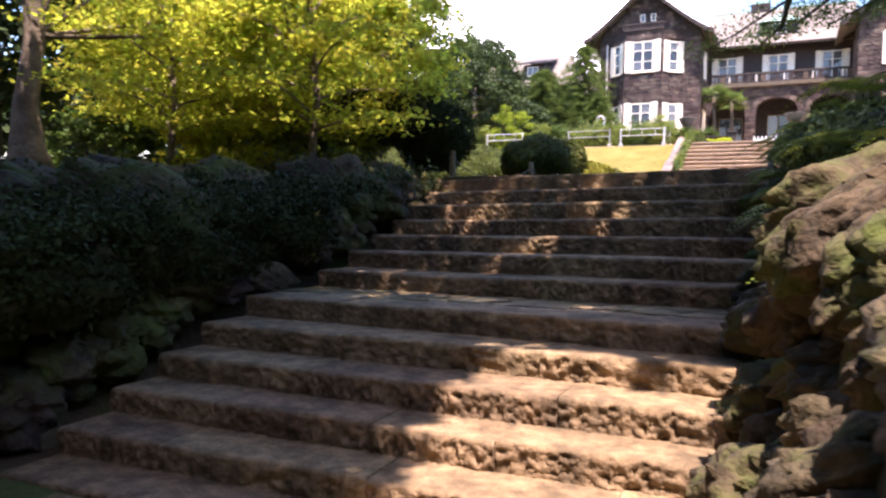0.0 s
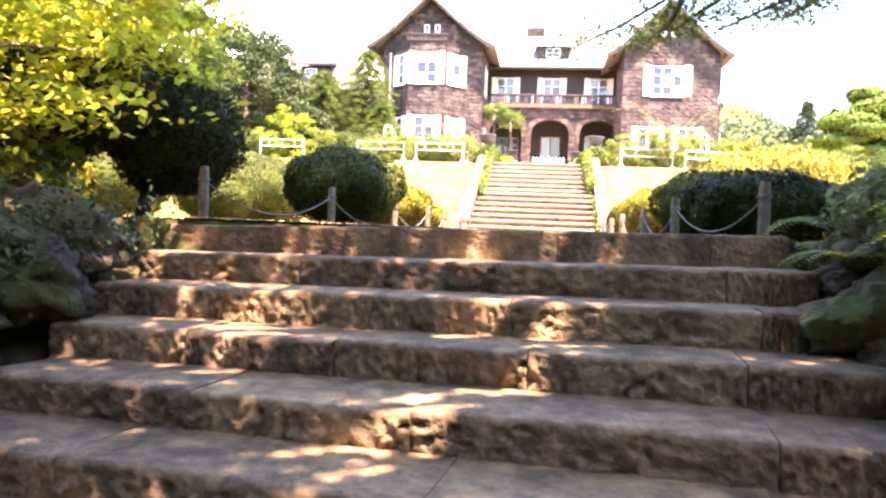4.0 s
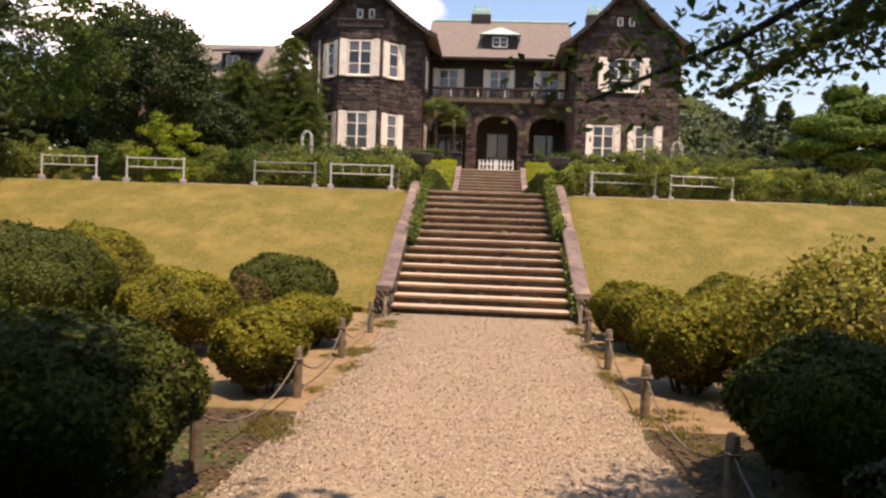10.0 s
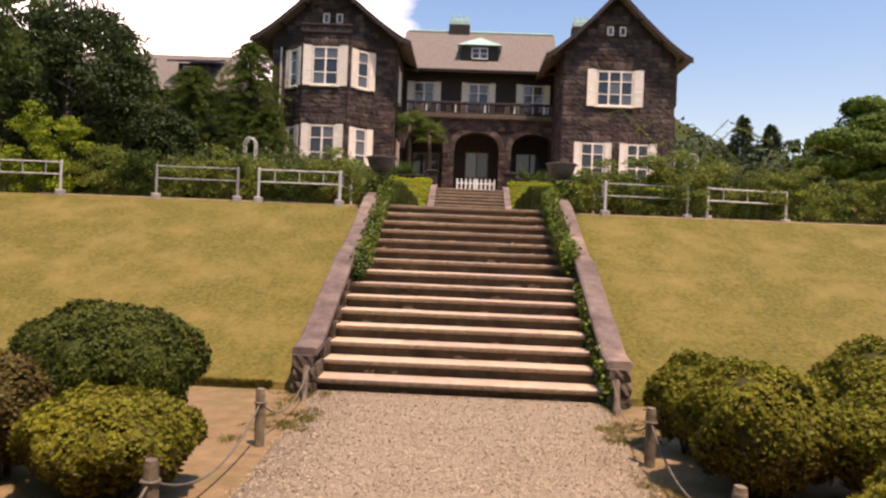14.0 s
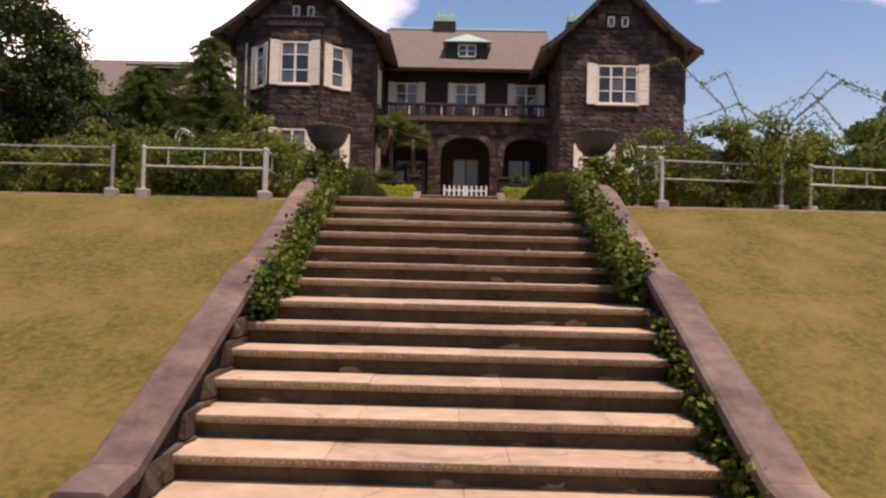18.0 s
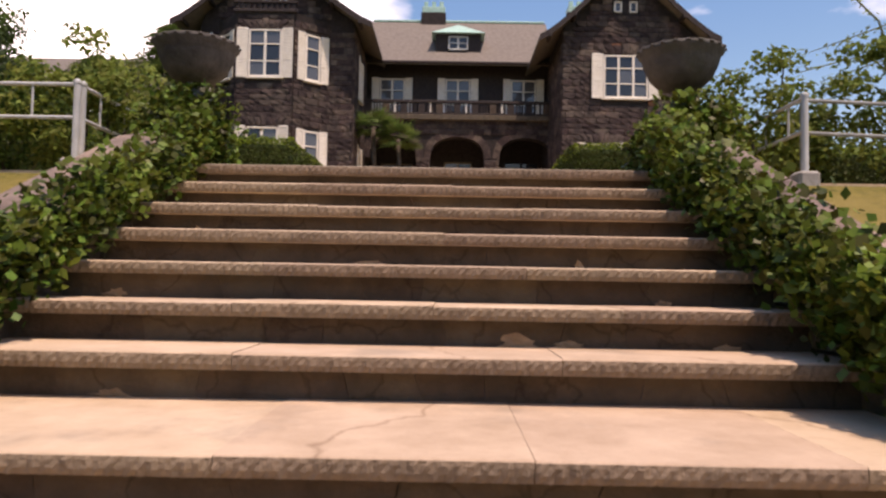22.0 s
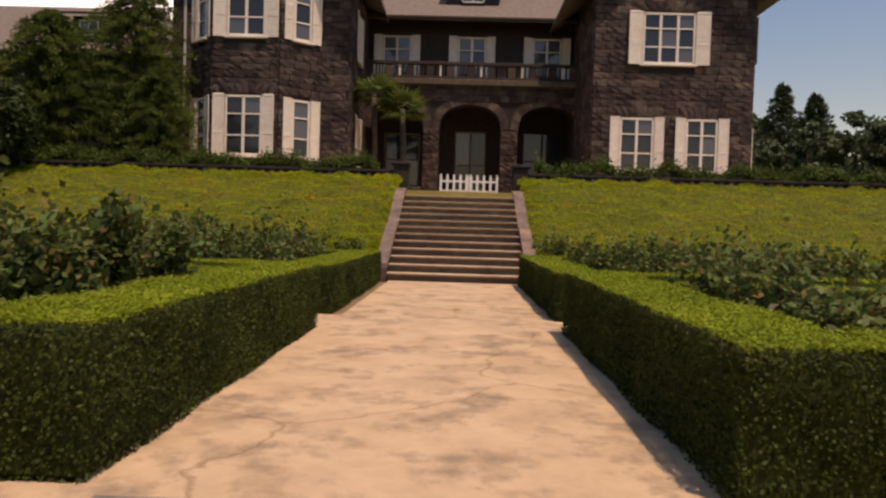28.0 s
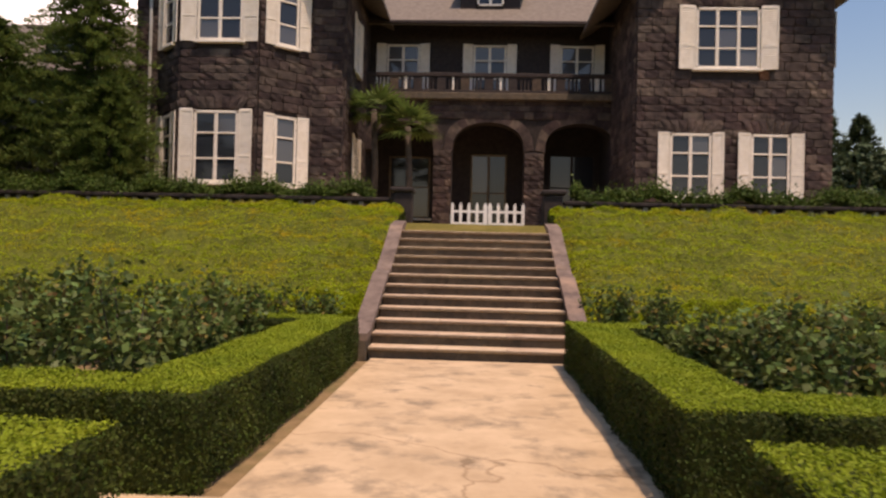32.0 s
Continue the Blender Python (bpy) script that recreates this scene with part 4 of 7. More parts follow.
# right wing
RW = (5.9, 13.0)
rl = gable(4.6, 13.85, 9.1, 18.75, 14.5, 36.5, 48.0, "brown slate roof of the east gable")
out = [(RW[0], 5.0), (RW[1], 5.0), (RW[1], 14.7)] + [(x, z - 0.25) for x, z in reversed(rl) if RW[0] < x < RW[1]] + [(RW[0], 14.9)]
hpart("wall_core", *prism(out, WY, 47.5), M_WALLD)
window(house, 9.17, WY - 0.05, 11.5, 2.3, 2.25, cols=3, rows=3, shutter=0.62)
window(house, 7.9, WY - 0.05, 6.75, 1.5, 2.35, cols=2, rows=3, shutter=0.42)
window(house, 10.77, WY - 0.05, 6.75, 1.4, 2.35, cols=2, rows=3, shutter=0.46)
window(house, 8.75, WY - 0.02, 16.0, 0.42, 0.62, cols=1, rows=1, shutter=0, sill=False)
window(house, 9.55, WY - 0.02, 16.0, 0.42, 0.62, cols=1, rows=1, shutter=0, sill=False)
hpart("side_bay", *box_vf(13.0, 38.2, 5.0, 13.35, 41.5, 11.2, 0.03), M_WALLD)
window(house, 13.08, 38.6, 11.7, 1.2, 2.0, rz=90, shutter=0.5)
window(house, 13.4, 39.5, 6.9, 1.2, 2.0, rz=90, shutter=0.5)

# left wing
LW = (-12.9, -4.95)
ll = gable(-14.15, -3.9, -9.25, 19.0, 14.85, 36.0, 48.0, "brown slate roof of the west gable")
out = [(LW[0], 5.0), (LW[1], 5.0), (LW[1], 14.9)] + [(x, z - 0.25) for x, z in reversed(ll) if LW[0] < x < LW[1]] + [(LW[0], 14.9)]
hpart("wall_core", *prism(out, LY, 47.5), M_WALLD)
bayo = [(-11.95, LY), (-10.55, 35.6), (-7.75, 35.6), (-6.15, LY)]
V = [(x, y, 5.0) for x, y in bayo] + [(x, y, 14.6) for x, y in bayo] + [(x, y - 0.1 if y < 36.5 else y, 15.1) for x, y in bayo]
hpart("bay_core", V, [(0, 1, 5, 4), (1, 2, 6, 5), (2, 3, 7, 6), (3, 0, 4, 7), (4, 5, 9, 8), (5, 6, 10, 9), (6, 7, 11, 10), (8, 9, 10, 11)], M_WALLD)
hpart("bay_parapet", *join(box_vf(-10.75, 35.42, 15.1, -7.55, 35.6, 15.25, 0.02), box_vf(-10.75, 35.42, 15.55, -7.55, 35.6, 15.68, 0.02), *[box_vf(-10.6 + 0.28 * i, 35.46, 15.24, -10.5 + 0.28 * i, 35.56, 15.56, 0.01) for i in range(11)]), M_TIMBER)
window(house, -9.15, 35.55, 11.85, 1.65, 2.4, cols=2, rows=3, shutter=0.55)
window(house, -9.2, 35.55, 6.8, 1.6, 2.55, cols=2, rows=3, shutter=0.5)
for (xa, ya), (xb, yb), sgn in ((bayo[0], bayo[1], 1), (bayo[2], bayo[3], -1)):
    ang = math.degrees(math.atan2(yb - ya, xb - xa))
    nx, ny = math.sin(radians(ang)) * 0.05, -math.cos(radians(ang)) * 0.05
    for z, h in ((11.85, 2.35), (6.8, 2.5)):
        window(house, (xa + xb) / 2 + nx, (ya + yb) / 2 + ny, z, 0.85, h, rz=ang, cols=1, rows=3, shutter=0.44)
window(house, -9.5, LY - 0.02, 16.15, 0.42, 0.65, cols=1, rows=1, shutter=0, sill=False)
window(house, -8.65, LY - 0.02, 16.15, 0.42, 0.65, cols=1, rows=1, shutter=0, sill=False)
window(house, LW[1] + 0.03, 39.4, 11.7, 1.0, 2.2, rz=90, shutter=0.45)
window(house, LW[1] + 0.03, 39.4, 6.8, 1.0, 2.3, rz=90, shutter=0.45)

# recessed centre: arcade, balcony, upper wall, roof
def arch_outline(x0, x1, zs, zt, n=12):
    pts = []
    for i in range(n + 1):
        w = math.pi * (1 - i / n)
        pts.append(((x0 + x1) / 2 + (x1 - x0) / 2 * math.cos(w), zs + (zt - zs) * math.sin(w) ** 0.7))
    return pts


arches = [(-4.6, -1.85), (-1.05, 2.12), (2.98, 6.1)]
for a, b in ((-1.85, -1.05), (2.12, 2.98)):
    hpart("arcade_pier", *box_vf(a, CY - 0.1, 5.2, b, CY + 0.75, 9.0, 0.03), M_WALLD)
for x0, x1 in arches:
    pts = arch_outline(x0, x1, 9.0, 10.3)
    n = len(pts)
    V = [(x, CY - 0.04, z) for x, z in pts] + [(x, CY - 0.04, 11.25) for x, z in pts] + [(x, CY + 0.7, z) for x, z in pts] + [(x, CY + 0.7, 11.25) for x, z in pts]
    F = []
    for i in range(n - 1):
        F += [(i, i + 1, n + i + 1, n + i), (2 * n + i + 1, 2 * n + i, 3 * n + i, 3 * n + i + 1), (i + 1, i, 2 * n + i, 2 * n + i + 1)]
    hpart("arch_wall", V, F, M_WALLD)
    # voussoirs round the opening
    big = arch_outline(x0 - 0.0, x1 + 0.0, 9.0, 10.3, 13)
    cx = (x0 + x1) / 2
    for i in range(13):
        (xa, za), (xb, zb) = big[i], big[i + 1]
        da, db = Vector((xa - cx, (za - 8.6))), Vector((xb - cx, (zb - 8.6)))
        da.normalize(), db.normalize()
        k = 0.42
        V = [(xa, za), (xb, zb), (xb + db.x * k, zb + db.y * k), (xa + da.x * k, za + da.y * k)]
        V = [(x * 0.985 + cx * 0.015, CY - 0.1, z) for x, z in V] + [(x, CY - 0.02, z) for x, z in V]
        hpart("voussoir", V, [(0, 1, 2, 3), (7, 6, 5, 4), (0, 4, 5, 1), (1, 5, 6, 2), (2, 6, 7, 3), (3, 7, 4, 0)], M_WALL)
for a, b in zip([-4.95, -1.85, 2.12, 6.1], [-4.6, -1.05, 2.98, 6.0]):
    hpart("spandrel", *box_vf(min(a, b), CY - 0.03, 9.0, max(a, b), CY + 0.7, 11.25, 0.0), M_WALLD)
hpart("arcade_back_wall", *box_vf(-4.95, 45.2, 5.0, 5.95, 45.5, 11.2, 0.0), M_WALLD)
hpart("balcony_slab", *box_vf(-4.93, CY - 0.35, 11.25, 5.88, BY + 0.1, 11.55, 0.03), M_RISER)
hpart("balcony_rail", *join(box_vf(-4.9, CY - 0.3, 12.25, 5.86, CY - 0.1, 12.42, 0.02), box_vf(-4.9, CY - 0.28, 11.55, 5.86, CY - 0.12, 11.68, 0.02)), M_TIMBER)
for i in range(11):
    x = -4.7 + i * 1.04
    hpart("baluster_block", *box_vf(x - 0.2, CY - 0.27, 11.66, x + 0.2, CY - 0.13, 12.26, 0.02), M_RUBBLE if i % 3 == 1 else M_TIMBER)
    for dx in (0.36, 0.52, 0.68):
        hpart("baluster", *box_vf(x + dx - 0.045, CY - 0.25, 11.66, x + dx + 0.045, CY - 0.15, 12.26, 0.015), M_WHITE if dx == 0.52 and i % 2 else M_TIMBER)
hpart("upper_wall", *box_vf(-4.95, BY, 11.2, 5.95, BY + 0.4, 15.2, 0.0), M_TIMBER)
for x in (-3.43, 0.53, 4.48):
    window(house, x, BY - 0.05, 11.75, 1.5, 2.3, cols=2, rows=3, shutter=0.45, pale=0.6)
# French door and arched windows inside the arcade
door = window(house, 0.62, 45.12, 5.6, 1.75, 3.75, cols=2, rows=2, shutter=0, name="french_door", sill=False, paint=M_WOOD)
window(house, 4.6, 45.12, 6.2, 2.2, 3.2, cols=2, rows=2, shutter=0, paint=M_TIMBER)
window(house, -3.2, 45.12, 6.2, 2.0, 3.0, cols=2, rows=2, shutter=0, paint=M_WOOD)
V = [(-5.2, 41.9, 14.75), (6.2, 41.9, 14.75), (6.2, 46.4, 18.75), (-5.2, 46.4, 18.75), (-5.2, 51.0, 14.75), (6.2, 51.0, 14.75)]
V += [(x, y, z - 0.2) for x, y, z in V]
hpart("main_roof", V, [(0, 1, 2, 3), (3, 2, 5, 4), (7, 6, 9, 8), (8, 9, 10, 11), (1, 0, 6, 7)], M_ROOF, "brown slate main roof")
hpart("ridge_tiles", *box_vf(-5.0, 46.28, 18.7, 6.1, 46.52, 18.86, 0.04), M_COPPER)
hpart("gutter", *box_vf(-5.0, 41.78, 14.6, 6.0, 41.95, 14.76, 0.03), M_TIMBER)
# dormer
hpart("dormer_body", *box_vf(-0.85, 42.9, 15.5, 1.85, 45.5, 16.85, 0.02), M_TIMBER)
V = [(-1.1, 42.6, 16.75), (2.1, 42.6, 16.75), (0.5, 43.4, 17.5), (0.5, 46.0, 17.5), (-1.1, 45.8, 16.75), (2.1, 45.8, 16.75)]
hpart("dormer_roof", V, [(0, 1, 2), (1, 5, 3, 2), (0, 2, 3, 4), (0, 4, 5, 1)], M_COPPER)
window(house, 0.5, 42.86, 15.75, 1.2, 0.85, cols=2, rows=2, shutter=0, sill=False, paint=M_RAIL)
for cx, cy in ((-1.1, 46.6), (8.3, 46.2)):
    hpart("chimney", *box_vf(cx - 0.8, cy - 0.5, 17.5, cx + 0.8, cy + 0.5, 19.3, 0.03), M_WALLD)
    hpart("chimney_cap", *box_vf(cx - 0.75, cy - 0.45, 19.3, cx + 0.75, cy + 0.45, 19.7, 0.03), M_COPPER)
    for dx in (-0.5, 0.0, 0.5):
        hpart("chimney_pot", *box_vf(cx + dx - 0.13, cy - 0.13, 19.7, cx + dx + 0.13, cy + 0.13, 20.15, 0.02), M_COPPER)
# drain pipe
hpart("drain_pipe", *tube_vf([(-12.3, 36.85, 5.3), (-12.3, 36.85, 14.5)], [0.06, 0.06]), M_RAIL)

# service wing far behind on the west
wing = empty("service_wing", -22.7, 48.5, 4.55, label="low rear wing with brown slate roof and a small shed dormer", category="house")
mesh_obj("wall", *box_vf(-14, 0, -1, 4.0, 9, 9.4, 0.0), M_WALLD, wing)
for x in (-4.6, -1.6, 1.6):
    mesh_obj("window_frame", *box_vf(x - 0.5, -0.06, 6.6, x + 0.5, 0.0, 8.2, 0.01), M_WHITE, wing)
    mesh_obj("pane", *box_vf(x - 0.4, -0.075, 6.7, x + 0.4, -0.062, 8.1, 0.0), M_GLASS, wing)
V = [(-14.6, -0.8, 9.3), (4.8, -0.8, 9.3), (2.6, 4.5, 13.5), (-14.6, 4.5, 13.5), (4.8, 9.8, 9.3), (-14.6, 9.8, 9.3)]
mesh_obj("roof", V, [(0, 1, 2, 3), (1, 4, 2), (3, 2, 4, 5), (5, 4, 1, 0)], M_ROOF, wing)
mesh_obj("gutter", *box_vf(-14.6, -0.92, 9.18, 4.85, -0.78, 9.32, 0.03), M_TIMBER, wing)
mesh_obj("dormer", *box_vf(-1.3, 0.3, 10.2, 1.0, 3.4, 11.75, 0.02), M_TIMBER, wing)
mesh_obj("dormer_roof", [(-2.0, -0.3, 11.7), (1.9, -0.3, 11.7), (1.5, 3.4, 12.75), (-1.5, 3.4, 12.75), (-2.0, -0.3, 11.86), (1.9, -0.3, 11.86), (1.5, 3.4, 12.91), (-1.5, 3.4, 12.91)], [(0, 1, 2, 3), (4, 7, 6, 5), (0, 4, 5, 1), (1, 5, 6, 2), (3, 7, 4, 0)], M_TIMBER, wing)
mesh_obj("dormer_window", *box_vf(-0.85, 0.2, 10.55, 0.35, 0.28, 11.5, 0.01), M_WHITE, wing)
for dx in (-0.78, -0.22):
    mesh_obj("pane", *box_vf(dx, 0.17, 10.64, dx + 0.5, 0.19, 11.42, 0.0), M_GLASSL, wing)
link = empty("link_wing", -15.5, 50.0, 4.55, label="lower slate-roofed link behind the conifers", category="house")
mesh_obj("wall", *box_vf(-3.0, 0, -1, 3.0, 6, 8.4, 0.0), M_WALLD, link)
mesh_obj("roof", [(-3.2, -0.6, 8.3), (3.2, -0.6, 8.3), (3.2, 3.0, 11.4), (-3.2, 3.0, 11.4), (-3.2, 6.6, 8.3), (3.2, 6.6, 8.3)], [(0, 1, 2, 3), (3, 2, 5, 4), (0, 3, 4), (1, 5, 2), (0, 4, 5, 1)], M_ROOF, link)


# ---- block facing of the house walls ----
def courses(x0, x1, z0, z1, holes, top=None):
    """Rectangles of coursed ashlar in a wall plane, leaving the holes free."""
    out, z = [], z0
    while z < z1 - 0.1:
        h = random.choice((0.26, 0.3, 0.34))
        x = x0 - random.uniform(0, 0.3)
        while x < x1:
            w = random.uniform(0.38, 0.8)
            a, b = max(x, x0), min(x + w, x1)
            x += w
            if b - a < 0.12 or top and z + h > top((a + b) / 2):
                continue
            for hx0, hx1, hz0, hz1 in holes:
                if a < hx1 and b > hx0 and z < hz1 - 0.03 and z + h > hz0 + 0.03:
                    if a < hx0 - 0.12:
                        out.append((a, hx0, z, z + h))
                    if b > hx1 + 0.12:
                        out.append((hx1, b, z, z + h))
                    break
            else:
                out.append((a, b, z, z + h))
        z += h
    return out


def facing(rects, origin, ang, singly):
    """Blocks on a wall plane through origin; singly as parts, or joined."""
    m = pose(origin[0], origin[1] - 40, 0, 0, 0, ang)
    VF = []
    for i, (a, b, z0, z1) in enumerate(rects):
        t = Matrix.LocRotScale(((a + b) / 2, -0.01, (z0 + z1) / 2 - Z0), None, (b - a - 0.016, 0.11, z1 - z0 - 0.016))
        if singly:
            ob = new("block", BLOCK_V[i % 6])
            ob.material_slots[0].link = "OBJECT"
            xc, zc = (a + b) / 2, (z0 + z1) / 2
            rusty = 6.8 < xc < 7.5 and 9.2 < zc < 10.5 or 8.0 < xc < 8.5 and 10.6 < zc < 11.4 or 10.2 < xc < 11.3 and 9.2 < zc < 9.7 or abs(xc - 9.17) < 1.2 - (zc - 13.8) * 0.9 and zc > 13.8 or 10.3 < xc < 10.8 and 10.7 < zc < 11.3
            ob.material_slots[0].material = M_RUST if rusty and random.random() < 0.35 else M_WALL
            ob.matrix_basis = m @ t
            ob.parent = house
        else:
            me = BLOCK_V[i % 6]
            VF.append(([m @ t @ v.co for v in me.vertices], [tuple(p.vertices) for p in me.polygons]))
    if VF:
        ob = mesh_obj("block_facing", *join(*VF), M_WALLJ, house)
        ob["kind"] = "stuff"


def flat_arch(x, y, z, w, n=7, h=0.46, fan=0.32):
    """Wedge stones over a window head."""
    for i in range(n):
        a, b = x - w / 2 + w * i / n, x - w / 2 + w * (i + 1) / n
        ta, tb = x + (a - x) * (1 + fan), x + (b - x) * (1 + fan)
        lift = 0.1 if i == n // 2 else 0.0
        V = [(a + 0.012, y - 0.1, z), (b - 0.012, y - 0.1, z), (tb - 0.012, y - 0.1, z + h + lift), (ta + 0.012, y - 0.1, z + h + lift)]
        V += [(p, y, r) for p, q, r in V]
        V += [((a + b + ta + tb) / 4, y - 0.135, z + h / 2)]
        hpart("voussoir", V, [(0, 1, 8), (1, 2, 8), (2, 3, 8), (3, 0, 8), (0, 4, 5, 1), (1, 5, 6, 2), (2, 6, 7, 3), (3, 7, 4, 0)], M_WALL)


for wx, wz, ww in ((9.17, 13.8, 2.5), (7.9, 9.13, 1.7), (10.77, 9.13, 1.6)):
    flat_arch(wx, WY, wz, ww)
for wz in (14.3, 9.42):
    flat_arch(-9.15, 35.6, wz, 1.75, h=0.42)
roof_r = lambda x: np.interp(x, [p[0] for p in rl], [p[1] for p in rl]) - 0.45
roof_l = lambda x: np.interp(x, [p[0] for p in ll], [p[1] for p in ll]) - 0.45
hr = [(8.0, 10.34, 11.4, 13.75), (7.14, 8.66, 6.65, 9.1), (10.06, 11.48, 6.65, 9.1), (8.5, 9.8, 15.95, 16.65)]
rects = courses(5.9, 13.0, 6.0, 18.6, hr, roof_r)
low_r = [r for r in rects if r[2] < 14.2][:295]
facing(low_r, (0, WY), 0, True)
facing([r for r in rects if r not in low_r], (0, WY), 0, False)
facing(courses(-6.15, -4.95, 6.0, 14.6, []), (0, LY), 0, False)
facing(courses(-12.9, -11.95, 6.0, 14.6, []), (0, LY), 0, False)
facing(courses(-12.0, -6.1, 15.3, 18.8, [(-9.75, -8.4, 16.1, 16.85)], roof_l), (0, LY), 0, False)
facing(courses(-10.55, -7.75, 6.0, 15.0, [(-9.98, -8.32, 11.75, 14.3), (-10.0, -8.4, 6.7, 9.4)]), (0, 35.6), 0, False)
for (xa, ya), (xb, yb) in ((bayo[0], bayo[1]), (bayo[2], bayo[3])):
    w_ = math.hypot(xb - xa, yb - ya)
    facing(courses(0, w_, 6.0, 14.6, [(w_ / 2 - 0.43, w_ / 2 + 0.43, 11.75, 14.25), (w_ / 2 - 0.43, w_ / 2 + 0.43, 6.7, 9.35)]), (xa, ya), math.degrees(math.atan2(yb - ya, xb - xa)), False)
facing(courses(0, 5.0, 6.0, 14.6, [(1.9, 2.9, 11.6, 14.0), (1.9, 2.9, 6.7, 9.2)]), (-4.95, LY), 90, False)
facing(courses(0, 4.7, 6.0, 14.4, []), (5.9, 42.0), -90, False)
for a, b in ((-1.85, -1.05), (2.12, 2.98)):
    facing(courses(a, b, 5.4, 9.0, []), (0, CY - 0.1), 0, False)
facing(courses(-4.95, 5.95, 10.45, 11.2, []), (0, CY - 0.04), 0, False)


# ---- clipped bushes, posts and ropes along the gravel path ----
def bush(x, y, rx, ry, top, z0, leaf, label, n=9000, size=0.028, undercut=0.12, group=""):
    ob = empty("clipped_bush", x, y, z0, label=label, category="bush", group=group)
    h = top - z0
    c = (0, 0, h * 0.5 + undercut * 0.5)
    r = (rx, ry, h * 0.5 - undercut * 0.5 + 0.02)
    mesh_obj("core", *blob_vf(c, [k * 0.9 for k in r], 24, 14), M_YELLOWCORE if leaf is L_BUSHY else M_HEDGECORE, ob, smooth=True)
    P, N, D = on_ellipsoid(n, c, r, -0.85, 0.09)
    tuft = np.sin(P[:, 0] * 17 + x * 7.3) * np.sin(P[:, 1] * 15 + y * 7.3) * np.sin(P[:, 2] * 19) + 0.6 * np.sin(P[:, 0] * 41 + P[:, 2] * 33) * np.sin(P[:, 1] * 37 - P[:, 2] * 29)
    P = P + N * (0.032 * tuft[:, None] + RNG.normal(0, 0.014, (len(P), 1)))
    P = P[(tuft > -0.55) | (RNG.random(len(P)) < 0.35)]
    N = unit((P - np.array(c)) / np.array(r) ** 2)
    # lower leaves turn brown, which also paints in the shade under the dome
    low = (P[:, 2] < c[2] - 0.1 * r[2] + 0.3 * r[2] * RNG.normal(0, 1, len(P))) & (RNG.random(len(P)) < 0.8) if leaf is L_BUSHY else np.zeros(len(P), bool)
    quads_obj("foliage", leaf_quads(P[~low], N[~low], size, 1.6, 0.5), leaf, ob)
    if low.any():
        quads_obj("old_leaves", leaf_quads(P[low], N[low], size, 1.6, 0.7), L_BROWN, ob, "lower leaves in a brown that carries the underside shade")
    for i in range(7):
        w = 2 * math.pi * i / 7 + 0.3
        mesh_obj("stem", *tube_vf([(0.1 * math.cos(w), 0.1 * math.sin(w), -0.08), (rx * 0.45 * math.cos(w), ry * 0.45 * math.sin(w), h * 0.35)], [0.022, 0.014], 5), M_BARKD, ob)
    return ob


Y_, D_ = "round clipped azalea bush with yellow-green new leaves", "dark green dome-clipped bush beside the roped path"
for bx, by, brx, bry, bt, lf, lb in (
        (-3.85, -4.55, 0.7, 0.66, 1.02, L_BUSHY, Y_), (-3.2, -2.1, 0.82, 0.66, 1.13, L_BUSH, "broad clipped green bush at the foot of the lawn bank"), (-2.18, -6.35, 0.45, 0.44, 0.83, L_BUSHY, Y_),
        (-2.4, -3.6, 0.58, 0.5, 0.67, L_BUSHY, Y_), (-3.35, -3.4, 0.34, 0.33, 0.88, L_BROWN, "small browned azalea bush between larger clipped ones"), (-5.65, -4.8, 0.98, 0.86, 1.5, L_BUSH, "broad clipped green bush beyond the roped path"), (-6.0, -2.75, 0.84, 0.74, 1.5, L_BUSHY, Y_),
        (-2.47, -9.3, 0.8, 0.78, 1.1, L_BUSH, D_), (-5.7, -6.4, 0.74, 0.7, 1.02, L_BUSH, D_), (-8.3, -5.2, 0.95, 0.85, 1.5, L_BUSH, D_),
        (2.2, -1.85, 0.44, 0.42, 0.87, L_BUSHY, Y_), (2.3, -2.9, 0.58, 0.55, 0.96, L_BUSHY, Y_), (2.28, -5.4, 0.54, 0.54, 1.0, L_BUSHY, Y_),
        (4.0, -1.7, 0.68, 0.56, 1.06, L_BUSHY, Y_), (3.4, -3.1, 0.72, 0.6, 0.84, L_BUSHY, Y_), (2.5, -8.3, 0.68, 0.66, 1.02, L_BUSH, D_), (2.8, -9.95, 0.88, 0.8, 0.86, L_BUSHD, D_), (4.9, -8.6, 0.95, 0.85, 1.0, L_BUSH, D_)):
    bush(bx, by, brx, bry, bt, terrain(bx, by) - 0.02, lf, lb, n=int((11000 + 21000 * brx) * (1.0 if by > -8 else 1.25)), size=0.023, group="clipped bushes along the path")

for bx, br in ((-2.95, 0.42), (3.15, 0.5)):
    bush(bx, 8.15, br, br * 0.9, 3.36, 2.64, L_BUSHY, "small rounded brownish bush before the terrace hedge", n=7000, size=0.03)
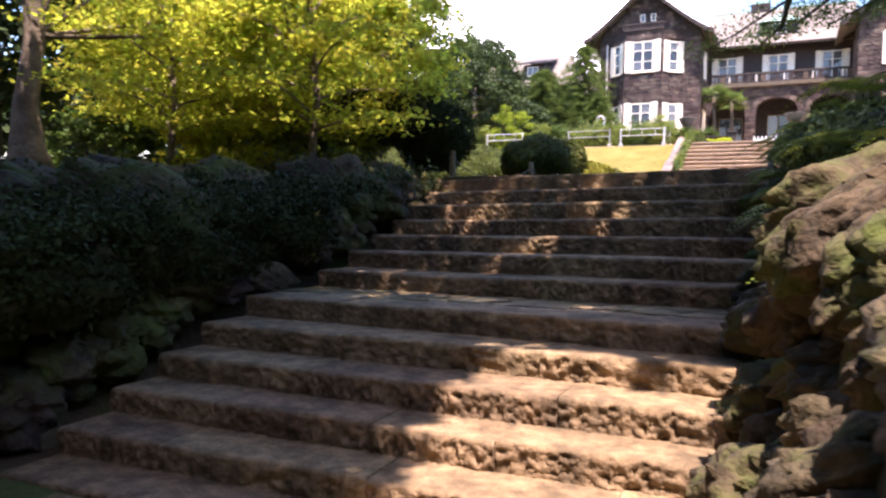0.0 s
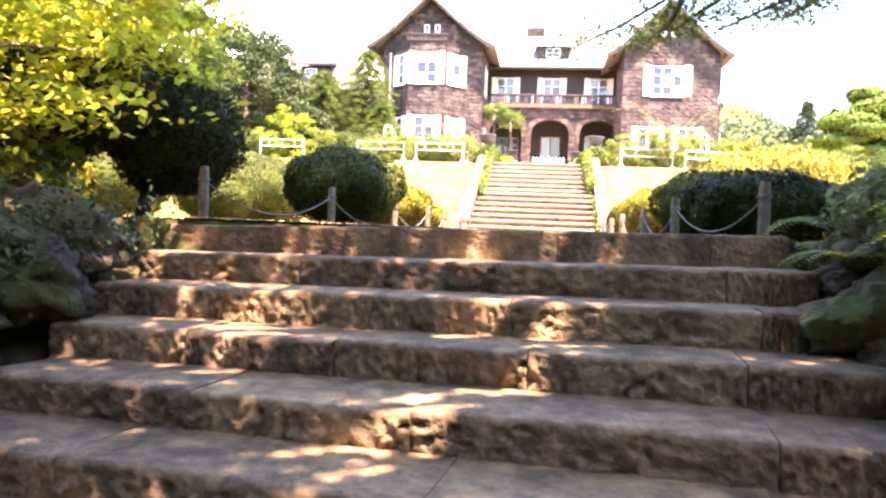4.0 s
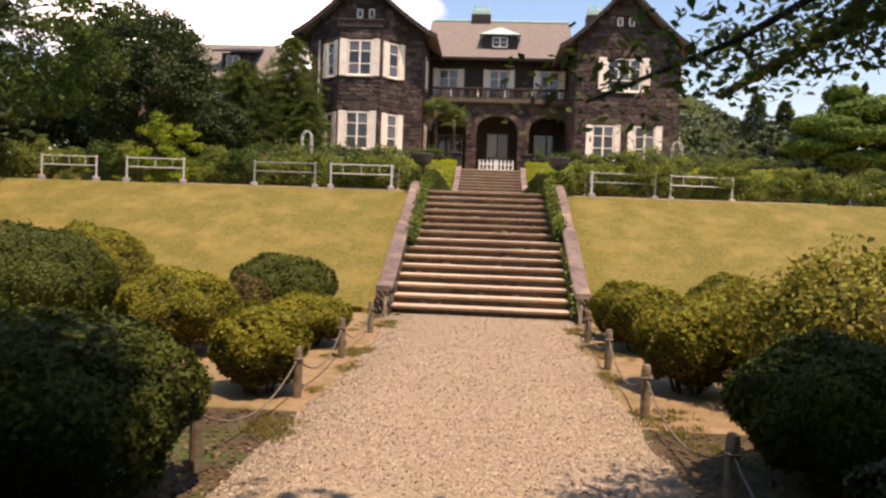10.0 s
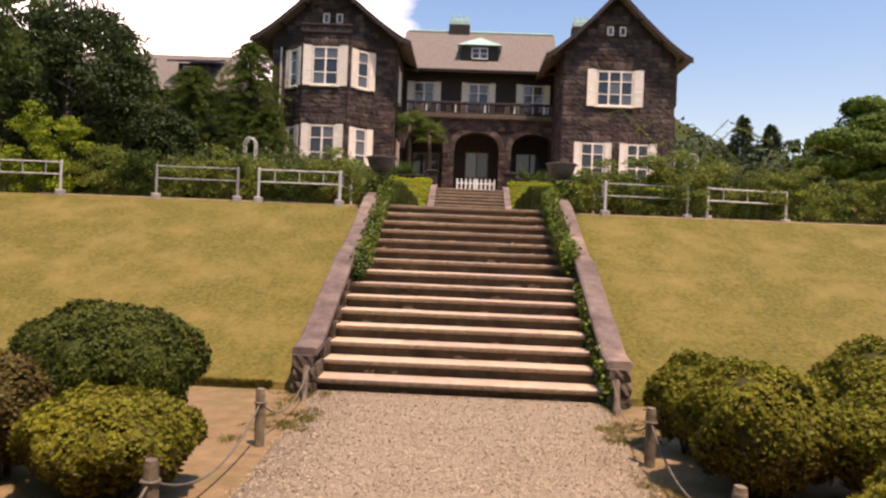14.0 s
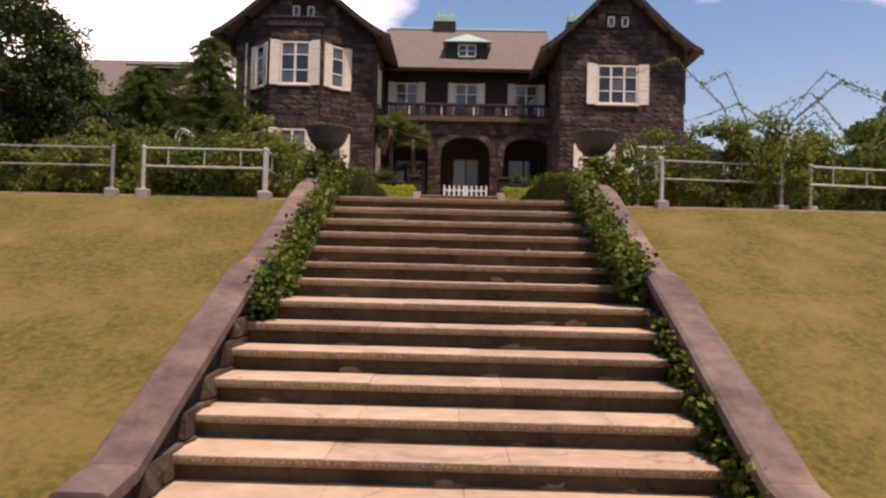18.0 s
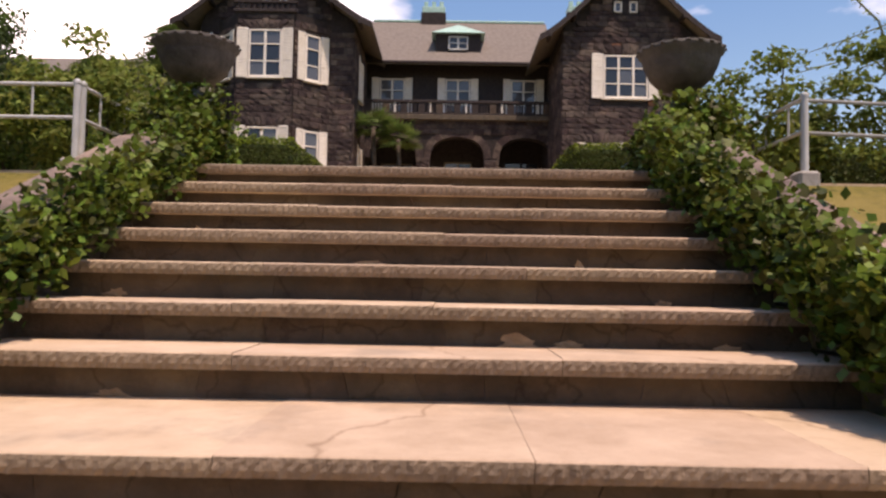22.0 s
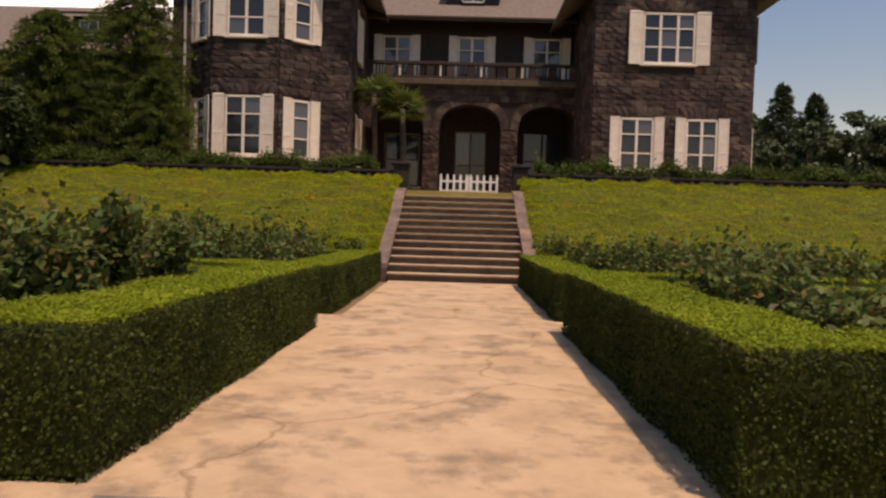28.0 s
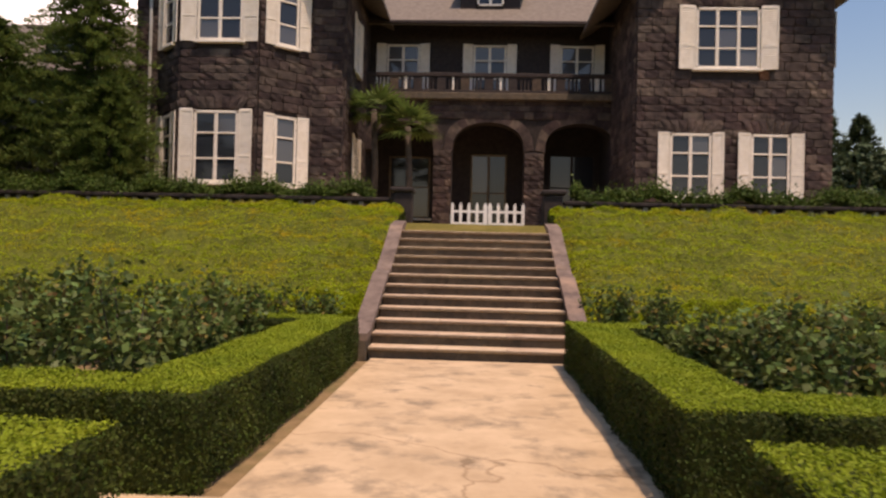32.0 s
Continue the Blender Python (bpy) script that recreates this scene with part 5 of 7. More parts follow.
# loose pale shrub
big = empty("loose_shrub", 3.95, -6.3, 0, label="tall loosely clipped pale green shrub behind the round bushes", category="shrub")
mesh_obj("core", *blob_vf((0, 0, 0.72), (1.1, 0.75, 0.64), 16, 10, 0.2), M_YELLOWCORE, big, smooth=True)
P, N, D = on_ellipsoid(15000, (0, 0, 0.76), (1.4, 1.0, 0.75), -0.85, 0.16)
P = P + N * RNG.normal(0, 0.09, (len(P), 1))
quads_obj("foliage", leaf_quads(P, N, 0.04, 1.8, 0.9), L_PALE, big)
for i in range(70):
    w, u = RNG.random() * 6.28, math.sqrt(RNG.random())
    a = Vector((1.0 * u * math.cos(w), 0.7 * u * math.sin(w), 0.75))
    b = Vector((1.36 * u * math.cos(w), 0.98 * u * math.sin(w), 0.76 + 0.76 * math.sqrt(1 - 0.9 * u * u) + RNG.random() * 0.14))
    mesh_obj("shoot", *tube_vf([tuple(a), tuple(b)], [0.008, 0.003], 4), M_CANE, big)
    P = np.array(a)[None] + RNG.uniform(0.3, 1.0, (60, 1)) * np.array(b - a)[None] + RNG.normal(0, 0.03, (60, 3))
    quads_obj("shoot_leaves", leaf_quads(P, np.tile([0, -0.3, 0.8], (60, 1)), 0.035, 1.9, 0.9), L_PALE, big)


def rope_post(x, y, z=0.0):
    ob = empty("rope_post", x, y, z, random.uniform(0, 90), label="short weathered wooden post of the rope fence", category="post", group="rope fence posts")
    shaft = mesh_obj("shaft", *tube_vf([(0, 0, -0.1), (0.004, 0, 0.24), (0.0, 0.004, 0.46), (0, 0, 0.5)], [0.045, 0.046, 0.044, 0.036], 10), M_WOOD, ob)
    mesh_obj("rope_ring", *tube_vf([(0.05 * math.cos(w * 0.7), 0.05 * math.sin(w * 0.7), 0.38) for w in range(10)], [0.011] * 10, 5), M_ROPE, shaft)
    return ob


POSTS_L = [(-1.73, -0.35), (-1.73, -2.28), (-1.75, -4.4), (-1.75, -6.5), (-1.9, -8.55), (-2.2, -10.7), (-2.78, -12.7)]
POSTS_R = [(1.72, -0.35), (1.63, -2.32), (1.6, -4.35), (1.56, -6.6), (1.6, -8.8), (1.64, -10.9), (1.95, -12.9)]
for row in (POSTS_L, POSTS_R):
    for p in row[1:]:
        rope_post(*p, path_rise(p[1]))
    for (xa, ya), (xb, yb) in zip(row, row[1:]):
        pts = [(lerp(xa, xb, i / 12), lerp(ya, yb, i / 12), 0.38 + path_rise(lerp(ya, yb, i / 12)) - 0.26 * (1 - (2 * i / 12 - 1) ** 2)) for i in range(13)]
        tagged(mesh_obj("rope", *tube_vf(pts, [0.0085] * 13, 6), M_ROPE, None, smooth=True), "sagging grey rope strung between short wooden posts", "rope", "path ropes")
for s in (-1, 1):
    stake = tagged(mesh_obj("leaning_stake", *tube_vf([(s * 1.78 - s * 0.02, -0.45, -0.05), (s * 1.82, -0.1, 0.34)], [0.035, 0.033], 8), M_WOOD), "pale wooden stake leaning on the cheek wall", "stake", "stakes")

# ---- white rail fence panels on the terrace edge ----
def fence_panel(x0, x1, y0=6.05, y1=6.05, paint=None):
    paint = paint or M_RAIL
    ob = empty("rail_fence_panel", x0, y0, 2.64, math.degrees(math.atan2(y1 - y0, x1 - x0)), label="low metal rail fence panel with flaking pale paint on concrete feet" if paint is M_RAIL else "low bare grey metal rail fence panel on concrete feet", category="fence", group="terrace fence panels")
    w = math.hypot(x1 - x0, y1 - y0)
    for x in (0, w):
        post = mesh_obj("post", *tube_vf([(x, 0, 0), (x, 0, 0.66)], [0.026, 0.026], 10), paint, ob)
        mesh_obj("foot", *box_vf(x - 0.08, -0.08, -0.08, x + 0.08, 0.08, 0.09, 0.02), M_CONC, post)
        mesh_obj("cap", *lathe_vf([(0.03, 0.655), (0.03, 0.675), (0.012, 0.69)], 10), paint, post).location.x = x
    for z in (0.65, 0.4):
        mesh_obj("rail", *tube_vf([(0, 0, z), (w, 0, z)], [0.016, 0.016], 8), paint, ob)
    for u in (0.2, 0.5, 0.8) if paint is M_RAIL else ():
        mesh_obj("upright", *tube_vf([(w * u, 0, 0.4), (w * u, 0, 0.65)], [0.009, 0.009], 6), paint, ob)
    return ob


for a, b, ya, yb, p in ((-15.66, -14.1, 6.05, 6.05, None), (-12.54, -10.95, 6.05, 6.05, None), (-10.07, -8.44, 6.05, 6.05, None), (-6.45, -4.75, 6.1, 6.1, M_RAILG), (-4.3, -2.63, 6.06, 6.06, None), (2.83, 4.55, 6.2, 6.4, M_RAILG), (4.98, 6.72, 6.45, 6.75, None), (10.3, 12.0, 7.6, 7.9, None), (13.4, 15.0, 8.1, 8.4, None)):
    fence_panel(a, b, ya, yb, p)

fence_panel(-2.62, -2.62, 6.12, 7.5)
fence_panel(2.8, 2.8, 6.12, 7.4)


def trellis(x, y):
    ob = empty("trellis_arch", x, y, 2.63, label="narrow white metal rose arch standing in the terrace beds", category="trellis", group="rose arches")
    for dy in (-0.13, 0.13):
        pts = [(-0.19, dy, 0), (-0.19, dy, 2.4)] + [(-0.19 * math.cos(w * math.pi / 8), dy, 2.5 + 0.26 * math.sin(w * math.pi / 8)) for w in range(9)] + [(0.19, dy, 2.4), (0.19, dy, 0)]
        mesh_obj("hoop", *tube_vf(pts, [0.025] * len(pts), 6), M_RAIL, ob)
    for i in range(9):
        for sx in (-0.19, 0.19):
            mesh_obj("rung", *tube_vf([(sx, -0.13, 0.2 + i * 0.28), (sx, 0.13, 0.2 + i * 0.28)], [0.014, 0.014], 5), M_RAIL, ob)
    return ob


trellis(-7.5, 15.7)
trellis(7.5, 15.75)

# ---- terrace hedges ----
def hedge(x0, x1, y0, y1, z0=2.65, z1=3.36, name_label="square-clipped box hedge, new growth on top in a sunlit tone, sides in a shade tone", dens=4600, size=0.017):
    cx, cy = (x0 + x1) / 2, (y0 + y1) / 2
    ob = empty("box_hedge", cx, cy, z0, label=name_label, category="hedge", group="terrace hedges")
    a, b, h = (x1 - x0) / 2, (y1 - y0) / 2, z1 - z0
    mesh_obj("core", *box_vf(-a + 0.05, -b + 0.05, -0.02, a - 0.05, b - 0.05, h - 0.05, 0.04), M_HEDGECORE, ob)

    def face(n, f):
        u, v = RNG.random(n) * 2 - 1, RNG.random(n)
        return f(u, v)
    sides = []
    for nn, f in ((int(4 * b * h / 1 * dens / 2), lambda u, v: (np.stack([np.full_like(u, a), u * b, v * h], 1), (1, 0, 0))), (int(4 * b * h * dens / 2), lambda u, v: (np.stack([np.full_like(u, -a), u * b, v * h], 1), (-1, 0, 0))),
                  (int(4 * a * h * dens / 2), lambda u, v: (np.stack([u * a, np.full_like(u, -b), v * h], 1), (0, -1, 0))), (int(4 * a * h * dens / 2), lambda u, v: (np.stack([u * a, np.full_like(u, b), v * h], 1), (0, 1, 0)))):
        P, N = face(nn, f)
        N = np.tile(np.array(N, float), (len(P), 1))
        wob = 0.015 * np.sin(P[:, :1] * 4.1 + P[:, 1:2] * 3.3 + P[:, 2:] * 6)
        sides.append(leaf_quads(P + N * (wob + RNG.normal(0, 0.012, (len(P), 1))), N, size, 1.5, 0.8))
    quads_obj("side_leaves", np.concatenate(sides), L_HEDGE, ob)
    n = int(4 * a * b * dens * 1.5)
    P = np.stack([(RNG.random(n) * 2 - 1) * a, (RNG.random(n) * 2 - 1) * b, np.full(n, h)], 1)
    P[:, 2] += 0.012 * np.sin(P[:, 0] * 5) * np.sin(P[:, 1] * 3.7) + RNG.normal(0, 0.012, n)
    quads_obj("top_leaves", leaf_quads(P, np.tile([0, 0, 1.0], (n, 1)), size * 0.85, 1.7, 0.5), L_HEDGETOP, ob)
    return ob


for s, xp in ((-1, 1.62), (1, 1.54)):
    def hx(u0, u1):
        return (s * u0, s * u1) if s > 0 else (s * u1, s * u0)
    hedge(*hx(xp, xp + 0.8), 8.75, 14.4, z1=3.44)
    hedge(*hx(xp + 0.81, 4.4), 8.75, 9.45, z1=3.44)
    hedge(*hx(4.41, 9.0), 8.75, 9.45, z1=3.44, dens=1500, size=0.03)
    hedge(*hx(xp + 0.81, 4.4), 13.75, 14.4)
    hedge(*hx(4.41, 9.0), 13.75, 14.4, dens=1200, size=0.034)
    hedge(*hx(xp + 0.05, xp + 0.8), 15.6, 22.0)
    hedge(*hx(xp + 0.81, 4.4), 15.6, 16.3)
    hedge(*hx(4.41, 9.0), 15.6, 16.3, dens=1200, size=0.034)
    hedge(*hx(xp + 0.81, 4.4), 21.4, 22.0)
    hedge(*hx(4.41, 9.0), 21.4, 22.0, dens=1200, size=0.034)

# drain cover in the paving
cover = tagged(boxpart("drain_cover", (-1.5, 8.05, 2.64), (-0.84, 8.6, 2.664), M_IRON, None, c=0.006), "flat grey rectangular drain cover set in the paving", "drain cover")


# ---- rose beds ----
def rose_bush(x, y, h, leaf, z0=2.65, n=420, r=0.45, label="leafy rose bush in a hedged terrace bed", tips=0.04, blooms=0):
    ob = empty("rose_bush", x, y, z0, label=label, category="rose bush", group="terrace roses")
    twigs = []
    for i in range(6):
        w = random.uniform(0, 6.28)
        rr = random.uniform(0.3, 1.0) * r
        hh = h * random.uniform(0.65, 1.05)
        pts = [(0.05 * math.cos(w), 0.05 * math.sin(w), 0), (rr * 0.5 * math.cos(w), rr * 0.5 * math.sin(w), hh * 0.55), (rr * math.cos(w), rr * math.sin(w), hh)]
        mesh_obj("cane", *tube_vf(pts, [0.012, 0.01, 0.006], 4), M_BARKD, ob)
        twigs += [np.array(pts[1]) * (1 - u) + np.array(pts[2]) * u for u in np.linspace(-0.5, 1, 10)]
    T = np.array(twigs)
    P = T[RNG.integers(0, len(T), n)] + RNG.normal(0, 0.11, (n, 3))
    P[:, 2] = np.maximum(P[:, 2], 0.08)
    young = (P[:, 2] > h * 0.62) & (RNG.random(n) < tips * 3)
    quads_obj("foliage", leaf_quads(P[~young], np.tile([0, 0, 1.0], ((~young).sum(), 1)), 0.062, 1.5, 0.9), leaf, ob)
    if young.any():
        quads_obj("young_growth", leaf_quads(P[young], np.tile([0, 0, 1.0], (young.sum(), 1)), 0.045, 1.8, 0.9), L_RED, ob, "reddish young shoot leaves")["kind"] = "stuff"
    for i in range(blooms):
        p = T[int(RNG.integers(0, len(T)))]
        bloom = [blob_vf((p[0], p[1], max(p[2], h * 0.75) + 0.03), (0.034, 0.034, 0.026), 8, 5, 0.25)]
        bloom += [blob_vf((p[0] + 0.028 * math.cos(k * 1.26), p[1] + 0.028 * math.sin(k * 1.26), max(p[2], h * 0.75) + 0.022), (0.022, 0.022, 0.012), 6, 4, 0.2) for k in range(5)]
        mesh_obj("bloom", *join(*bloom), M_BLOOM, ob, "open red rose bloom", smooth=True)
    return ob


for s in (-1, 1):
    for (ya, yb, rows) in ((10.0, 13.2, 4), (17.0, 20.8, 4)):
        for j in range(rows):
            for i in range(5):
                x = s * (3.1 + i * 1.15 + random.uniform(-0.2, 0.2))
                y = lerp(ya, yb, j / (rows - 1)) + random.uniform(-0.2, 0.2)
                front = s < 0 and ya < 15
                rose_bush(x, y, random.uniform(1.15, 1.45) + (0.4 if i > 0 else 0.1) * random.random() if front else random.uniform(0.75, 1.2) if s > 0 else random.uniform(0.85, 1.4), L_ROSE, n=2000 if front else 950, tips=0.065 if front else 0.05, blooms=random.choice((0, 1, 1, 2)) if front else 0)
for s in (-1, 1):
    for i in range(9):
        rose_bush(s * (2.6 + i * 0.9), 23.3 + random.uniform(-0.3, 0.3), random.uniform(0.75, 1.15), L_ROSE, n=1150)

# ---- clipped azalea bank below the house terrace ----
for s, xa in ((-1, -1.95), (1, 2.2)):
    ob = empty("azalea_bank_" + ("east" if s > 0 else "west"), 0, 0, 0, label="sloping bank of close-clipped yellow-green azalea", category="hedge bank")
    nu, nv = 170, 80
    xe = s * 19.0
    prof = [(24.3, 2.6), (24.45, 3.15), (25.0, 3.5), (27.5, 4.55), (30.0, 5.5), (31.1, 5.75), (31.3, 5.5)]

    def bank_pt(u, v):
        x = lerp(xa, xe, u ** 1.3)
        k = v * (len(prof) - 1)
        i = min(int(k), len(prof) - 2)
        y, z = lerp(prof[i][0], prof[i + 1][0], k - i), lerp(prof[i][1], prof[i + 1][1], k - i)
        edge = min(1.0, abs(x - xa) / 0.25)
        z = z - 0.12 * (1 - edge) ** 2 + 0.09 * noise.noise(Vector((x * 0.8, y * 0.9, 0))) + 0.2 * noise.noise(Vector((x * 1.2, y * 2.6, 3))) + 0.13 * abs(noise.noise(Vector((x * 2.6, y * 4.6, 6))))
        return x, y, z
    V = [bank_pt(i / nu, j / nv) for j in range(nv + 1) for i in range(nu + 1)]
    F = [(j * (nu + 1) + i, j * (nu + 1) + i + 1, (j + 1) * (nu + 1) + i + 1, (j + 1) * (nu + 1) + i) for j in range(nv) for i in range(nu)]
    k = len(V)
    V += [bank_pt(0, j / nv)[:2] + (2.4,) for j in range(nv + 1)]
    F += [(j * (nu + 1), (j + 1) * (nu + 1), k + j + 1, k + j) for j in range(nv)]
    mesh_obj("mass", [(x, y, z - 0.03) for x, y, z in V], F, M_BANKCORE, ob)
    n = 190000
    P = np.array([bank_pt(u, v) for u, v in zip(RNG.random(n), RNG.random(n))])
    # leaves dropped in bands so the darkened fill reads as shade
    gaps = np.array([noise.noise(Vector((p[0] * 0.9, p[1] * 3.4, 8))) + 0.4 * noise.noise(Vector((p[0] * 4, p[1] * 7, 2))) for p in P])
    P = P[gaps < 0.42 + 0.16 * RNG.random(n)]
    n = len(P)
    P[:, 2] += RNG.normal(0, 0.022, n) + 0.05 * np.array([noise.noise(Vector((p[0] * 6, p[1] * 9, 1))) for p in P])
    quads_obj("foliage", leaf_quads(P, np.tile([0, -0.4, 0.9], (n, 1)), 0.028, 1.6, 0.65), L_BANK, ob)
    n = 3500
    yy = 24.3 + RNG.random(n) * 6.9
    zt = np.array([bank_pt(0.0, (np.interp(y, [p[0] for p in prof], np.linspace(0, 1, len(prof)))))[2] for y in yy])
    P = np.stack([np.full(n, xa - s * 0.02), yy, zt - RNG.random(n) * 1.0], 1)
    quads_obj("side_leaves", leaf_quads(P, np.tile([-s * 1.0, 0, 0], (n, 1)), 0.08, 1.5, 0.8), L_HEDGE, ob)
    # dark hedge on the balustrade
    hb = empty("balustrade_hedge", s * 10, 31.9, 6.0, label="dark leafy hedge growing over the terrace balustrade", category="hedge")
    mesh_obj("core", *box_vf(min(-s * 7.1, s * 8.4), -0.16, -0.12, max(-s * 7.1, s * 8.4), 0.16, 0.1, 0.04), M_HEDGECORE, hb)
    n = 26000
    P = np.stack([s * (2.9 + RNG.random(n) * 15.5) - s * 10, RNG.normal(0, 0.22, n), 0.05 + np.abs(RNG.normal(0, 0.2, n))], 1)
    P[:, 2] += 0.12 * np.sin(P[:, 0] * 2.3) + 0.08 * np.sin(P[:, 0] * 5.1)
    quads_obj("foliage", leaf_quads(P, np.tile([0, -0.3, 0.8], (n, 1)), 0.058, 1.6, 0.9), L_MID, hb)


# ---- trees ----
def crown_quads(centre, radii, clumps, per, size, clump_r, hollow=0.55, flat=0.6, wild=0.8):
    D = unit(RNG.normal(size=(clumps, 3)))
    rad = (hollow + (1 - hollow) * RNG.random((clumps, 1)) ** 0.6)
    C = np.array(centre) + D * rad * np.array(radii)
    cr = clump_r * (0.6 + 0.8 * RNG.random((clumps, 1)))
    off = unit(RNG.normal(size=(clumps, per, 3))) * (RNG.random((clumps, per, 1)) ** 0.45)
    off[:, :, 2] *= flat
    P = (C[:, None, :] + off * cr[:, None, :]).reshape(-1, 3)
    N = (off + np.array([0, 0, 0.8])).reshape(-1, 3)
    return leaf_quads(P, unit(N), size, 1.7, wild), C


def tree(name, x, y, z0, trunk, crowns, leaf, bark, label, limbs=9, category="tree", gap=None):
    """trunk: points and radii; crowns: (centre, radii, clumps, per, size, clump radius) lists, relative to the base."""
    ob = empty(name, x, y, z0, label=label, category=category)
    pts, rad = trunk
    mesh_obj("trunk", *tube_vf(pts, rad, 12), bark, ob, smooth=True)
    Q, LB = [], []
    for centre, radii, clumps, per, size, cr in crowns:
        q, C = crown_quads(centre, radii, clumps, per, size, cr)
        for gx_, gy_, gr_ in gap or ():
            q = q[np.hypot(q[:, 0, 0] - gx_, q[:, 0, 1] - gy_) > gr_]
        Q.append(q)
        for i in RNG.choice(len(C), min(limbs, len(C)), replace=False):
            a = Vector(pts[-1 - int(RNG.integers(0, max(1, len(pts) // 2)))])
            b = Vector(C[i])
            mid_ = a.lerp(b, 0.5) + Vector((RNG.normal(0, 0.15), RNG.normal(0, 0.15), 0.25))
            LB.append(tube_vf([a, mid_, b], [rad[-1] * 0.55, rad[-1] * 0.3, 0.012], 6))
    for k, (v, f) in enumerate(LB):
        mesh_obj("limb", v, f, bark, ob, smooth=True)
    quads_obj("crown", np.concatenate(Q), leaf, ob)
    return ob


# maple with the pale flared trunk on the west bank
tree("maple_tree", -8.4, -15.8, 0.05, ([(0.15, 0, -0.3), (0.05, 0, 0.3), (0.0, 0, 1.0), (0.15, 0.05, 2.0), (-0.05, 0.1, 3.2), (0.3, 0.2, 4.6)], [0.46, 0.26, 0.17, 0.15, 0.13, 0.08]),
     [((1.5, 1.4, 3.6), (3.4, 3.6, 1.6), 44, 90, 0.07, 0.42), ((3.2, 3.0, 2.3), (2.2, 2.4, 1.3), 100, 110, 0.07, 0.36), ((0.2, 4.0, 2.6), (3.0, 2.6, 1.9), 110, 110, 0.07, 0.42)], L_MAPLE, M_BARK, "maple with pale flared trunk and yellow-green leaves", limbs=5)
# tall shade tree on the east side, its crown over the old steps
# the crown is out of view; lobes and gaps are placed to shape dapples
tree("shade_tree", 5.0, -17.0, 0.3, ([(0, 0, -0.5), (-0.05, 0, 1.5), (-0.35, 0.3, 3.2), (-0.7, 0.8, 5.2), (-1.2, 1.4, 7.0)], [0.34, 0.26, 0.22, 0.18, 0.12]),
     [((-4.6, -0.9, 6.6), (3.7, 4.3, 1.3), 150, 60, 0.13, 0.5), ((-5.0, -4.6, 6.6), (1.9, 1.7, 0.8), 210, 70, 0.13, 0.5), ((-1.6, 1.6, 6.3), (3.2, 3.0, 1.0), 80, 60, 0.13, 0.5), ((-2.8, 3.7, 6.6), (5.4, 2.1, 0.9), 290, 60, 0.13, 0.5), ((0.4, 5.6, 6.3), (2.8, 2.1, 0.8), 230, 64, 0.13, 0.5), ((-6.6, 4.6, 6.6), (1.7, 1.4, 0.7), 60, 64, 0.13, 0.5), ((-1.8, -2.4, 6.6), (1.4, 1.2, 0.6), 55, 60, 0.13, 0.5), ((-7.3, -5.6, 6.6), (3.9, 3.2, 1.2), 520, 70, 0.13, 0.55), ((-6.9, -0.7, 6.3), (1.2, 2.0, 0.6), 55, 60, 0.13, 0.5)], L_MID, M_BARKD, "tall dark-barked tree whose crown shades the old steps", limbs=14, gap=((-2.3, -4.3, 0.7), (-1.0, -4.7, 0.95), (-1.3, -0.6, 0.5), (-0.8, 0.6, 0.45), (-1.5, -1.7, 0.36), (-4.6, -2.6, 0.3), (-3.7, -1.9, 0.32), (-2.6, -2.7, 0.28), (-4.2, -0.9, 0.32), (-3.1, -0.4, 0.3), (-2.2, -1.2, 0.28), (-4.8, 0.2, 0.3), (-3.6, 0.7, 0.32), (-2.4, 0.4, 0.28)))
# low bough over the path
bough = empty("overhanging_bough", 3.4, -9.9, 0.0, label="leafy low bough of a tree reaching over the path", category="tree")
mesh_obj("trunk", *tube_vf([(2.6, -0.6, -0.2), (2.5, -0.6, 1.8), (2.2, -0.5, 3.6), (1.6, -0.3, 5.4)], [0.2, 0.17, 0.14, 0.08], 10), M_BARKD, bough, smooth=True)
BQ = []
for pts in ([(2.2, -0.5, 3.6), (-0.3, -0.35, 3.75), (-1.6, -0.3, 3.0), (-2.35, -0.25, 2.55), (-2.95, -0.1, 2.3)], [(-0.3, -0.35, 3.75), (-0.9, 0.3, 3.2), (-1.5, 0.7, 2.85)], [(-1.6, -0.3, 3.0), (-1.7, 0.3, 2.75), (-2.1, 0.7, 2.5)], [(2.2, -0.5, 3.6), (0.6, 0.1, 3.4), (-0.4, 0.5, 3.05), (-1.0, 0.7, 2.8)], [(0.6, 0.1, 3.4), (0.3, 0.9, 3.3), (0.0, 1.6, 3.2)], [(1.6, -0.3, 5.4), (0.2, -0.6, 4.5), (-1.4, -0.8, 3.9)]):
    mesh_obj("limb", *tube_vf(pts, [0.05, 0.036, 0.024, 0.015, 0.008][:len(pts)], 6), M_BARKD, bough, smooth=True)
    A = np.array(pts[1:])
    NB = 1300
    idx = RNG.random((NB, 1)) * (len(A) - 1)
    i0 = np.minimum(idx.astype(int), len(A) - 2)[:, 0]
    P = A[i0] * (1 - (idx - i0[:, None])) + A[i0 + 1] * (idx - i0[:, None])
    P = P + np.clip(RNG.normal(0, 1, (NB, 3)), -1.6, 1.6) * np.array([0.24, 0.26, 0.09])
    BQ.append(leaf_quads(P, np.tile([0, 0, 1.0], (NB, 1)), 0.03, 1.9, 0.6))
BQ = np.concatenate(BQ)
quads_obj("foliage", BQ[(BQ[:, 0, 1] < 0.55) | (BQ[:, 0, 2] > 2.75)], L_MID, bough)

